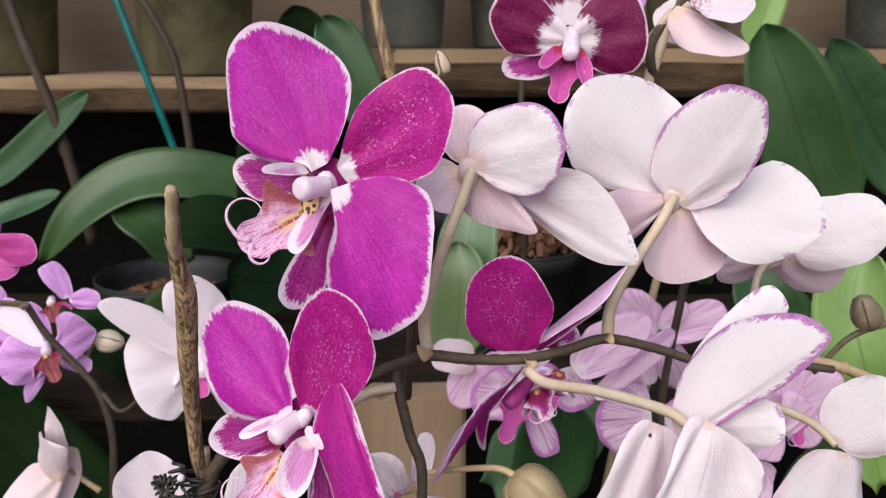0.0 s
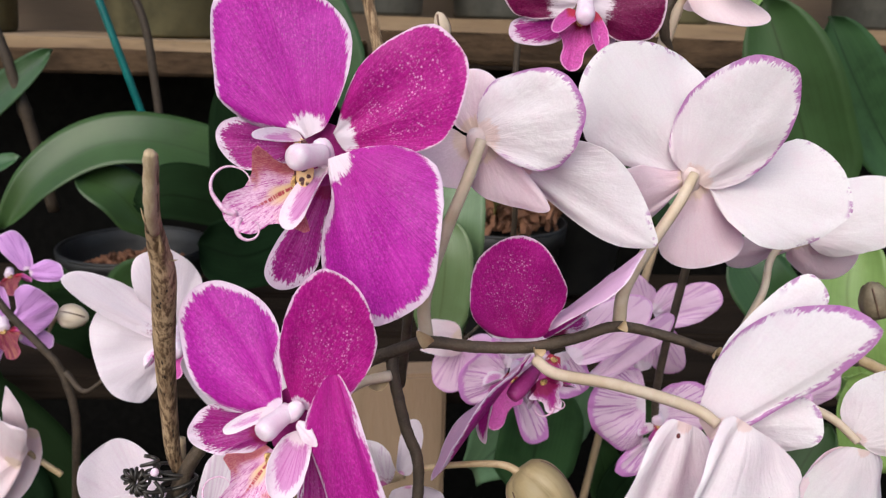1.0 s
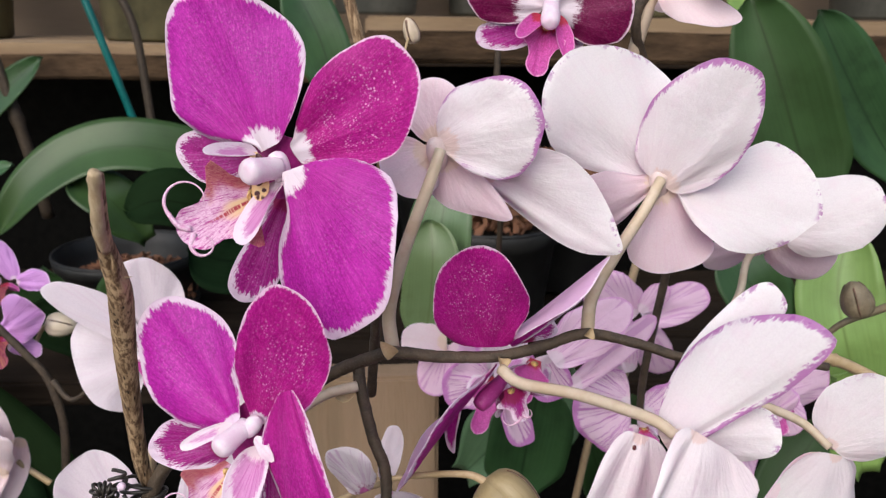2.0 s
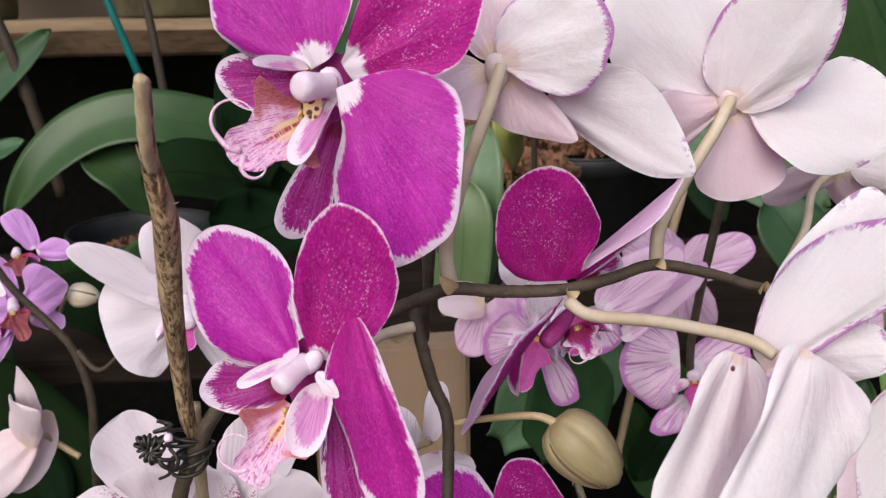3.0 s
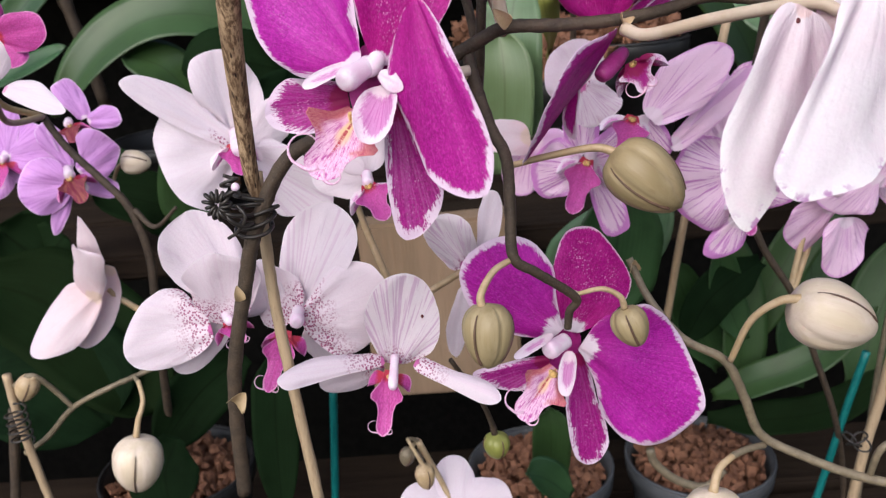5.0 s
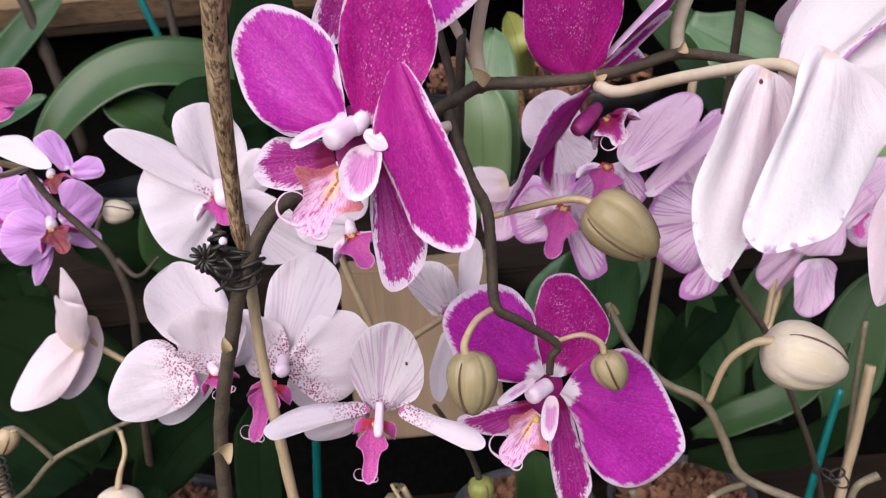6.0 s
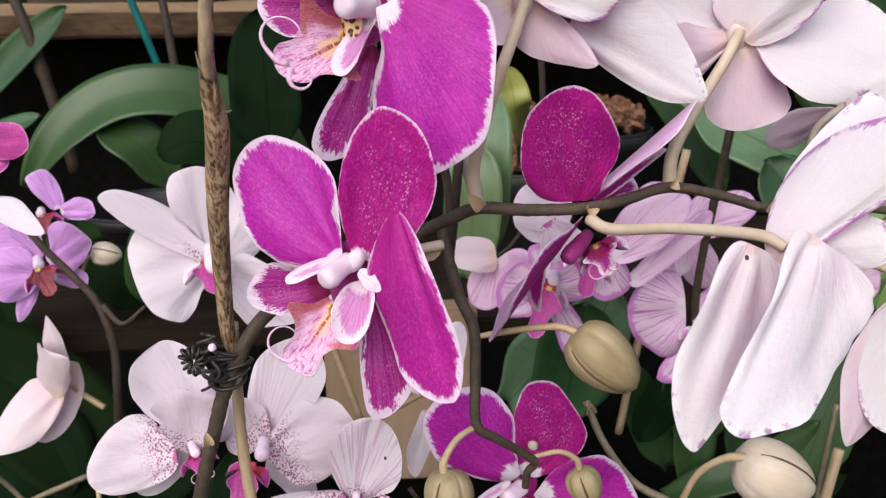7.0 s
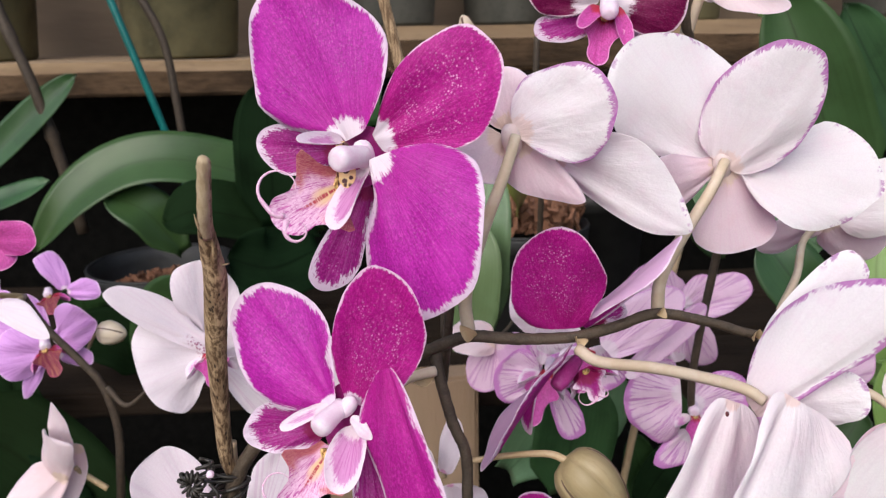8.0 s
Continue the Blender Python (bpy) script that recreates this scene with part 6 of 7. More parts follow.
tube("splinter", old, [(-0.0865, 0.2640, 1.0219), (-0.0843, 0.2620, 1.0227), (-0.0826, 0.2610, 1.0233)], (0.0004, 0.0003, 0.0001), pale_cane, sides=5)
tube("pale_core", old, [(-0.0868, 0.2545, 1.0333), (-0.0852, 0.2475, 1.0423), (-0.0822, 0.2408, 1.0569), (-0.0823, 0.2405, 1.0585)], (0.0014, 0.0018, 0.0019, 0.0015), straw, sides=9, rough=0.14)
cane("cane_stake", "pale split cane stake tied to the flower spike",
     [(-0.1006, 0.3100, 0.9361), (-0.1012, 0.3100, 0.9116), (-0.1019, 0.3120, 0.8826), (-0.1007, 0.3150, 0.8456), (-0.0978, 0.3200, 0.7802)], (0.0022, 0.0025), pale_cane, rough=0.08)
tie = thing("wire_tie", (-0.0977, 0.2900, 0.9254), "black coated wire tie wound round spike and cane", "wire tie", "wire ties")
for k in range(5):
    c = Vector((-0.1005, 0.3000, 0.9232)) + Vector((0.0015 * (k % 3 - 1), 0, 0.0028 * (k - 2)))
    ring = [c + Vector((0.0068 * math.cos(a), 0.0058 * math.sin(a), 0.002 * math.sin(a + k))) for a in [2 * math.pi * i / 10 for i in range(11)]]
    tube("wire_loop", tie, ring, 0.00075, wire_black, sides=6, steps=4)
rosette = []
for i in range(13 * 8 + 1):
    a, b = 2 * math.pi * i / (13 * 8), 2 * math.pi * i / 8
    big, small = 0.0032 + 0.0004 * math.sin(3 * a), 0.0017 + 0.0003 * math.sin(5 * a + 1)
    rosette.append(Vector((-0.1112, 0.2900, 0.9298)) + Vector(((big + small * math.cos(b)) * math.cos(a), small * math.sin(b) - 0.0008 * math.cos(a), (big + small * math.cos(b)) * math.sin(a) * 1.1)))
tube("twisted_end", tie, rosette, 0.00062, wire_black, sides=6, steps=2)
coil = [Vector((-0.1052 + 0.0004 * math.sin(i * 0.37), 0.2890, 0.9325 + 0.0004 * i)) + Vector((0.0028 * math.cos(i * 0.8), 0.0022 * math.sin(i * 0.8), 0.0007 * math.sin(i))) for i in range(20)]
tube("twisted_end", tie, coil, 0.0007, wire_black, sides=6, steps=3)
for k in range(2):
    tube("twisted_end", tie, [Vector((-0.1095 + 0.001 * k, 0.2895, 0.9275 - 0.001 * k)), Vector((-0.1070, 0.2885, 0.9262 - 0.0022 * k)), Vector((-0.1035, 0.2905, 0.9250 - 0.004 * k)), Vector((-0.1005, 0.2940, 0.9240 - 0.003 * k))], 0.00085, wire_black, sides=6)
tube("loose_end", tie, [(-0.1050, 0.2915, 0.9290), (-0.1020, 0.2900, 0.9245), (-0.1060, 0.2910, 0.9190), (-0.1100, 0.2920, 0.9165)], (0.0008, 0.0006), wire_black, sides=6)
tie2 = thing("wire_tie", (-0.2856, 0.4200, 0.7755), "brown wire wound round a spike and a cane", "wire tie", "wire ties")
ring = [Vector((-0.2920, 0.4300, 0.7699)) + Vector((0.006 * math.cos(i * 0.7), 0.006 * math.sin(i * 0.7), 0.0006 * (i - 20))) for i in range(40)]
tube("wire_loop", tie2, ring, 0.0007, wire_black, sides=6, steps=3)
cane("cane_stake", "thin brown cane beside the wire tie", [(-0.2975, 0.4400, 0.7981), (-0.2974, 0.4400, 0.7718), (-0.2956, 0.4400, 0.7445), (-0.2915, 0.4400, 0.7035)], 0.0025, pale_cane, rough=0.06)
cane("cane_stake", "dark cane stake in shade", [(-0.3051, 0.4500, 0.7704), (-0.3236, 0.4500, 0.6903)], 0.003, stem_brown, rough=0.06)

blob("clip_bead", tie, (-0.1022, 0.2840, 0.9373), (0, 0, 1), (0.003, 0.003), column_white)
bud("wilted brown flower remnant at the end of a spike", (-0.2878, 0.4400, 0.7880), (-0.2948, 0.4400, 0.7754), (0.018, 0.013), pedicel_tan, [(-0.2802, 0.4450, 0.7902), (-0.2818, 0.4400, 0.7949), (-0.2856, 0.4400, 0.7926)], 0.0012)
bud("tiny dry cream bud with a feathery tip", (-0.0005, 0.4000, 1.0928), (-0.0024, 0.4000, 1.0986), (0.012, 0.007), pedicel_pale, [(-0.0005, 0.4000, 1.0928), (-0.0032, 0.3900, 1.0830), (-0.0055, 0.3600, 1.0622), (-0.0020, 0.3220, 1.0527)], 0.0005)
tie3 = thing("wire_tie", (0.2169, 0.4700, 0.6914), "dark twisted wire tie round a thin stalk", "wire tie", "wire ties")
tube("wire_loop", tie3, [Vector((0.2169, 0.4700, 0.6914)) + Vector((0.005 * math.cos(i * 0.8) + 0.0004 * i, 0.005 * math.sin(i * 0.8), 0.005 * math.sin(i * 0.5))) for i in range(26)], 0.0007, wire_black, sides=6, steps=3)
flower("magenta moth orchid flower hanging from above", (0.1011, 0.4600, 1.1414), facing(0, -20), [
    ("petal", lilac, lilac, None, (0.0973, 0.4550, 1.1180), 0.024, {"profile": "round"}),
    ("sepal", lilac, lilac, None, (0.1239, 0.4600, 1.1428), 0.022, {}),
    ("sepal", lilac, lilac, None, (0.0810, 0.4600, 1.1457), 0.022, {}),
], None, None, [(0.1015, 0.4620, 1.1416), (0.1154, 0.4300, 1.1454), (0.1273, 0.4050, 1.1382)], pedicel_tan, seed=41)
TEAL = "thin teal green plastic plant stake"
cane("plastic_stake", TEAL + ", leaning", [(-0.3162, 0.8000, 1.1644), (-0.2872, 0.8000, 1.0706), (-0.2652, 0.8100, 0.9866), (-0.2540, 0.8200, 0.9323)], 0.0035, teal_plastic)
cane("plastic_stake", TEAL + ", upright in a pot", [(-0.1278, 0.5500, 0.7194), (-0.1381, 0.5500, 0.6213), (-0.1476, 0.5500, 0.5353)], 0.003, teal_plastic)
cane("plastic_stake", TEAL + ", leaning beside a pot", [(0.2279, 0.4800, 0.7511), (0.2184, 0.4800, 0.7106), (0.2057, 0.4800, 0.6504), (0.1904, 0.4800, 0.5810)], 0.0025, teal_plastic)
cane("old_flower_spike", "dry brown flower spike leaning before the shelf", [(-0.4173, 0.8000, 1.1644), (-0.4032, 0.8000, 1.1077), (-0.3836, 0.8000, 1.0435), (-0.3735, 0.8100, 0.9752), (-0.3654, 0.8200, 0.9022)], (0.005, 0.005, 0.006), stem_dark, "orchid stem", rough=0.06, knots=[(0.3, 0.3), (0.65, 0.3)])
cane("old_flower_spike", "thin dark drooping stem before the shelf", [(-0.3127, 0.8500, 1.1630), (-0.2940, 0.8500, 1.1304), (-0.2747, 0.8500, 1.0858), (-0.2672, 0.8500, 1.0166), (-0.2640, 0.8500, 0.9569)], 0.004, stem_dark, "orchid stem")
cane("cane_stake", "brown cane stake behind the magenta flower", [(-0.0532, 0.6200, 1.1499), (-0.0469, 0.6200, 1.1141), (-0.0379, 0.6200, 1.0730), (-0.0237, 0.6200, 0.9912)], (0.0042, 0.004), dry_cane, rough=0.06)
cane("old_flower_spike", "dry dark stalk behind the branch", [(-0.0196, 0.3600, 1.0043), (-0.0145, 0.3600, 0.9772), (-0.0138, 0.3600, 0.9585)], 0.002, stem_brown, "orchid stem")
cane("old_flower_spike", "pale green flower stalk beside the red flower", [(0.1103, 0.4020, 1.1157), (0.1052, 0.4020, 1.1026), (0.1016, 0.4050, 1.0851), (0.1010, 0.4100, 1.0683)], 0.0032, pedicel_pale, "orchid stem")
cane("old_flower_spike", "thin dark stem in the shade below the shelf", [(0.0530, 0.5500, 1.0871), (0.0527, 0.5500, 1.0499), (0.0583, 0.5600, 0.9855), (0.0598, 0.5800, 0.9209)], 0.002, stem_dark, "orchid stem")
cane("old_flower_spike", "tan flower stalk crossing bright leaves", [(0.1654, 0.3600, 0.9574), (0.1847, 0.3600, 0.9534), (0.1988, 0.3600, 0.9487), (0.2278, 0.3600, 0.9341)], 0.0026, pedicel_tan, "orchid stem", knots=[(0.5, 0.3)])
cane("cane_stake", "thin brown cane among the leaves", [(0.1547, 0.5500, 0.9572), (0.1310, 0.5500, 0.8294), (0.1206, 0.5600, 0.7394)], 0.0028, pale_cane)
cane("old_flower_spike", "dark flower spike rising from the pots to red flowers", [(0.1290, 0.4050, 1.1403), (0.1112, 0.4030, 1.1175), (0.0996, 0.4000, 1.0973), (0.1170, 0.4150, 1.0622), (0.1390, 0.4300, 1.0245), (0.1318, 0.4500, 0.8921), (0.1432, 0.4500, 0.8449), (0.1647, 0.4500, 0.8081), (0.1856, 0.4600, 0.7608), (0.2061, 0.4700, 0.7113), (0.2313, 0.5000, 0.6433), (0.2468, 0.5200, 0.5675)], (0.0024, 0.0024, 0.002, 0.002), stem_brown, "orchid stem")
cane("cane_stake", "brown cane stub beside the teal stake", [(0.2584, 0.5000, 0.7552), (0.2517, 0.5000, 0.7048), (0.2439, 0.5000, 0.6607), (0.2328, 0.5000, 0.5699)], 0.0035, pale_cane)
cane("old_flower_spike", "slim green stalk beside the cane stub", [(0.2643, 0.5200, 0.7792), (0.2601, 0.5200, 0.7285), (0.2564, 0.5200, 0.6560), (0.2519, 0.5200, 0.5566)], 0.002, stem_green, "orchid stem")
cane("old_flower_spike", "pale bent aerial root over the pot rim", [(0.0949, 0.5000, 0.6763), (0.0989, 0.5000, 0.6645), (0.1149, 0.5000, 0.6491), (0.1351, 0.5000, 0.6426), (0.1468, 0.5000, 0.6556)], 0.003, stem_green, "orchid root")


# ---- leaves ----
def strap(parent, points, width, paint, normal=(0, -0.3, 1), fold=0.12, droop=0.0, seed=0):
    """A thick strap leaf along the points, folded a little along its middle."""
    o = parent.matrix_basis.translation
    line = bend([Vector(p) - o for p in points], 8)
    n, nv = len(line), 10
    nrm = Vector(normal).normalized()
    rng = random.Random(seed)
    ph = rng.uniform(0, 6)
    verts, uv, low = [], [], []
    for i, p in enumerate(line):
        d = (line[min(i + 1, n - 1)] - line[max(i - 1, 0)]).normalized()
        s = i / (n - 1)
        z = (nrm - d * nrm.dot(d)).normalized()
        x = d.cross(z)
        q = min(1, s / 0.3)
        w = width / 2 * max(0.04, (0.35 + 0.65 * q * q * (3 - 2 * q)) * (1 - max(0, (s - 0.55) / 0.45) ** 2.2) ** 0.6)
        for j in range(nv + 1):
            v = 2 * j / nv - 1
            h = fold * width * (abs(v) ** 1.5) + 0.02 * width * math.sin(6 * s + 2 * v + ph) - droop * width * v * v
            verts.append(p + x * (w * v) + z * h)
            low.append(p + x * (w * v) + z * (h - 0.0016 * (1 - 0.7 * abs(v))))
            uv.append((s, v / 2 + 0.5))
    faces, row, total = [], nv + 1, len(verts)
    for i in range(n - 1):
        for j in range(nv):
            a = i * row + j
            q = (a, a + 1, a + row + 1, a + row)
            faces += [q, tuple(total + k for k in reversed(q))]
    ring = [i * row for i in range(n)] + [(n - 1) * row + j for j in range(1, nv + 1)] + [i * row + nv for i in range(n - 2, -1, -1)] + [j for j in range(nv - 1, 0, -1)]
    for a, b in zip(ring, ring[1:] + ring[:1]):
        faces.append((a, b, b + total, a + total))
    return put("leaf", mesh_of("leaf", verts + low, faces, (paint,), None, True, {"petal": uv + uv}), parent)


def leafy(label, *leaves, group="orchid plants"):
    """An orchid plant's fan of leaves: (points, width, paint, normal) for each leaf."""
    th = thing("orchid_plant", leaves[0][0][0], label, "orchid plant", group)
    for i, (points, width, paint, normal) in enumerate(leaves):
        strap(th, points, width, paint, normal, seed=i + int(width * 1e4))
    return th


leafy("orchid plant with one long arching green leaf over others",
      ([(-0.1326, 0.8200, 0.8931), (-0.1620, 0.8000, 0.9393), (-0.2009, 0.7800, 0.9675), (-0.2540, 0.7600, 0.9829), (-0.2990, 0.7500, 0.9764), (-0.3401, 0.7400, 0.9487), (-0.3771, 0.7400, 0.9039)], 0.055, leaf_green, (0.1, -0.75, 0.65)),
      ([(-0.2468, 0.7500, 0.8968), (-0.2724, 0.7400, 0.9379), (-0.3079, 0.7400, 0.9541)], 0.05, leaf_green, (0.3, -0.6, 0.7)),
      ([(-0.1195, 0.7400, 0.9160), (-0.1625, 0.7200, 0.9317), (-0.2125, 0.7000, 0.9467), (-0.2434, 0.7000, 0.9364)], 0.06, leaf_shaded, (0.1, -0.6, 0.7)),
      ([(-0.1137, 0.7000, 0.9103), (-0.1462, 0.6600, 0.9062), (-0.1812, 0.6500, 0.9190)], 0.07, leaf_shaded, (0.1, -0.7, 0.7)))
leafy("orchid plant with short dark leaves behind pale flowers",
      ([(-0.2500, 0.7000, 0.8000), (-0.2560, 0.6900, 0.8350), (-0.2420, 0.6800, 0.8700), (-0.2150, 0.6700, 0.8900)], 0.05, leaf_mid, (0.1, -0.9, 0.4)),
      ([(-0.3100, 0.7300, 0.8150), (-0.3300, 0.7200, 0.8500), (-0.3250, 0.7100, 0.8850)], 0.05, leaf_mid, (0.3, -0.8, 0.5)),
      ([(-0.2700, 0.7100, 0.8050), (-0.2950, 0.7000, 0.8300), (-0.3400, 0.6900, 0.8450)], 0.055, leaf_shaded, (0.1, -0.7, 0.7)))
leafy("orchid plant with narrow pointed green leaves before the shelf",
      ([(-0.4793, 0.8000, 0.9538), (-0.4295, 0.8000, 0.9880), (-0.3859, 0.8000, 1.0243), (-0.3433, 0.8000, 1.0587)], 0.032, leaf_green, (0.3, -0.8, 0.5)),
      ([(-0.4714, 0.7800, 0.9291), (-0.4249, 0.7800, 0.9434), (-0.3727, 0.7800, 0.9619)], 0.026, leaf_green, (0.1, -0.7, 0.7)))
leafy("orchid plant with broad upright dark green leaves",
      ([(0.3101, 0.6200, 0.9551), (0.2868, 0.6200, 1.0044), (0.2634, 0.6200, 1.0605), (0.2405, 0.6300, 1.1164)], 0.070, leaf_mid, (-0.3, -0.9, 0.3)),
      ([(0.4154, 0.6800, 0.9610), (0.3743, 0.6800, 1.0144), (0.3394, 0.6800, 1.0658), (0.3150, 0.6800, 1.1066)], 0.055, leaf_mid, (-0.2, -0.9, 0.35)),
      ([(0.2597, 0.7000, 1.0976), (0.2666, 0.7000, 1.1250), (0.2790, 0.7000, 1.1652)], 0.03, leaf_bright, (0, -0.9, 0.3)))
leafy("orchid plant with upright green leaves behind magenta flower",
      ([(-0.0694, 0.8000, 1.0049), (-0.0846, 0.8000, 1.0652), (-0.0999, 0.8000, 1.1025), (-0.1152, 0.8000, 1.1286)], 0.05, leaf_green, (0, -0.9, 0.4)),
      ([(-0.1210, 0.8200, 1.0477), (-0.1357, 0.8200, 1.1025), (-0.1452, 0.8200, 1.1399)], 0.05, leaf_shaded, (0, -0.9, 0.4)),
      ([(-0.1541, 0.7200, 0.9284), (-0.1540, 0.7200, 0.9915), (-0.1575, 0.7400, 1.0515)], 0.06, leaf_shaded, (0, -0.9, 0.3)))
leafy("orchid plant with smooth mid-green leaf between flowers",
      ([(0.0213, 0.6200, 0.8504), (0.0180, 0.6000, 0.9147), (0.0199, 0.6000, 0.9553), (0.0290, 0.6200, 0.9912)], 0.048, leaf_pale, (-0.2, -0.95, 0.3)),
      ([(0.0051, 0.5800, 0.8605), (0.0112, 0.5800, 0.8970), (0.0132, 0.5800, 0.9323), (0.0115, 0.5900, 0.9584)], 0.042, leaf_pale, (-0.2, -0.95, 0.3)))
leafy("orchid plant with green strap leaf hanging between spikes",
      ([(0.0402, 0.6000, 0.7473), (0.0687, 0.5800, 0.7902), (0.0961, 0.5700, 0.8134), (0.1165, 0.5700, 0.8539)], 0.06, leaf_pale, (-0.1, -0.9, 0.4)),
      ([(0.0773, 0.5600, 0.7527), (0.0829, 0.5500, 0.8063), (0.0897, 0.5500, 0.8520)], 0.06, leaf_green, (0, -0.95, 0.3)),
      ([(0.2118, 0.6200, 0.7636), (0.1694, 0.6000, 0.7460), (0.1477, 0.6000, 0.7087)], 0.034, leaf_shaded, (0, -0.8, 0.5)))
leafy("orchid plant with bright green leaves at the side",
      ([(0.3259, 0.5500, 0.8248), (0.3071, 0.5500, 0.8742), (0.2984, 0.5600, 0.9184), (0.3066, 0.5700, 0.9583)], 0.06, leaf_bright, (-0.3, -0.9, 0.4)),
      ([(0.2651, 0.5600, 0.8835), (0.2367, 0.5600, 0.9184), (0.2173, 0.5700, 0.9455)], 0.05, leaf_green, (0, -0.8, 0.5)),
      ([(0.3019, 0.5000, 0.8073), (0.2887, 0.5000, 0.8498), (0.2699, 0.5000, 0.8786)], 0.05, leaf_bright, (0, -0.8, 0.5)))
leafy("orchid plant with wide leaves, green darkened for shade",
      ([(-0.4013, 0.6000, 0.8038), (-0.3544, 0.6000, 0.7809), (-0.3018, 0.5800, 0.7426), (-0.2691, 0.5600, 0.6972)], 0.09, leaf_shaded, (0.2, -0.6, 0.7)),
      ([(-0.4106, 0.5800, 0.7277), (-0.3388, 0.5600, 0.7324), (-0.3001, 0.5500, 0.6963)], 0.11, leaf_shaded, (0.1, -0.6, 0.8)),
      ([(-0.1927, 0.5600, 0.7432), (-0.2243, 0.5400, 0.7240), (-0.2528, 0.5200, 0.6921)], 0.045, leaf_shaded, (0.4, -0.8, 0.4)),
      ([(-0.3548, 0.6600, 0.8167), (-0.3726, 0.6500, 0.8018), (-0.4033, 0.6500, 0.8290)], 0.09, leaf_shaded, (0, -0.6, 0.8)))
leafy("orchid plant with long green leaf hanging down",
      ([(-0.1520, 0.5000, 0.7740), (-0.1560, 0.4900, 0.7463), (-0.1576, 0.4800, 0.7098), (-0.1579, 0.4700, 0.6684)], 0.03, leaf_shaded, (0.1, -0.95, 0.2)),
      ([(-0.2308, 0.5000, 0.7122), (-0.2391, 0.4900, 0.6927), (-0.2368, 0.4800, 0.6680)], 0.05, leaf_shaded, (0, -0.8, 0.5)))
leafy("orchid plant with green leaves over the pot",
      ([(0.0313, 0.5800, 0.5839), (0.0333, 0.5600, 0.6504), (0.0322, 0.5600, 0.6804)], 0.03, leaf_green, (0, -0.9, 0.4)),
      ([(0.0415, 0.5200, 0.6269), (0.0242, 0.5100, 0.6503), (0.0075, 0.5000, 0.6635)], 0.03, leaf_green, (0, -0.6, 0.8)))
leafy("orchid plant with slim arching leaves beside the teal stake",
      ([(0.1717, 0.6000, 0.6554), (0.2002, 0.5800, 0.6793), (0.2389, 0.5700, 0.7008), (0.2775, 0.5600, 0.7443)], 0.028, leaf_green, (0, -0.6, 0.8)),
      ([(0.1676, 0.6000, 0.6345), (0.2063, 0.5800, 0.6431), (0.2553, 0.5700, 0.6549), (0.3034, 0.5600, 0.6955)], 0.03, leaf_shaded, (0, -0.6, 0.8)),
      ([(0.1824, 0.6200, 0.6705), (0.1583, 0.6200, 0.7192), (0.1435, 0.6200, 0.7690)], 0.036, leaf_mid, (0.2, -0.9, 0.3)),
      ([(0.1966, 0.6100, 0.6998), (0.1818, 0.6100, 0.7408), (0.1753, 0.6100, 0.7842)], 0.03, leaf_green, (0.2, -0.9, 0.3)),
      ([(0.2066, 0.6300, 0.6798), (0.2250, 0.6300, 0.7308), (0.2500, 0.6350, 0.7742), (0.2850, 0.6400, 0.8000)], 0.036, leaf_mid, (-0.1, -0.9, 0.4)))

leafy("orchid plant with green leaves in the gap behind the branch",
      ([(0.1854, 0.6600, 0.9814), (0.2226, 0.6500, 0.9591), (0.2547, 0.6400, 0.9414), (0.2965, 0.6400, 0.9176)], 0.062, leaf_pale, (-0.1, -0.8, 0.6)),
      ([(0.1513, 0.7000, 1.0162), (0.1849, 0.7000, 0.9793), (0.2153, 0.7000, 0.9367), (0.2372, 0.7000, 0.8927)], 0.05, leaf_mid, (0.2, -0.8, 0.5)))
leafy("orchid plant with a small yellowing leaf",
      ([(0.0701, 0.8400, 0.8967), (0.0689, 0.7600, 0.9374), (0.0600, 0.7200, 0.9660), (0.0565, 0.7200, 0.9846), (0.0508, 0.7200, 1.0031)], 0.028, leaf_yellow, (0.1, -0.9, 0.4)))

leafy("orchid plant with long upright leaves in the back row",
      ([(0.1904, 0.6000, 0.6537), (0.1969, 0.6100, 0.6996), (0.1943, 0.6200, 0.7456), (0.1778, 0.6300, 0.8014)], 0.04, leaf_mid, (0.2, -0.9, 0.4)),
      ([(0.2987, 0.6200, 0.6438), (0.3141, 0.6300, 0.6905), (0.3304, 0.6400, 0.7262), (0.3556, 0.6500, 0.7659)], 0.055, leaf_mid, (-0.3, -0.8, 0.5)),
      ([(0.2639, 0.6600, 0.6249), (0.2702, 0.6700, 0.6758), (0.2816, 0.6800, 0.7253), (0.2729, 0.6900, 0.7755)], 0.042, leaf_mid, (-0.1, -0.9, 0.4)))

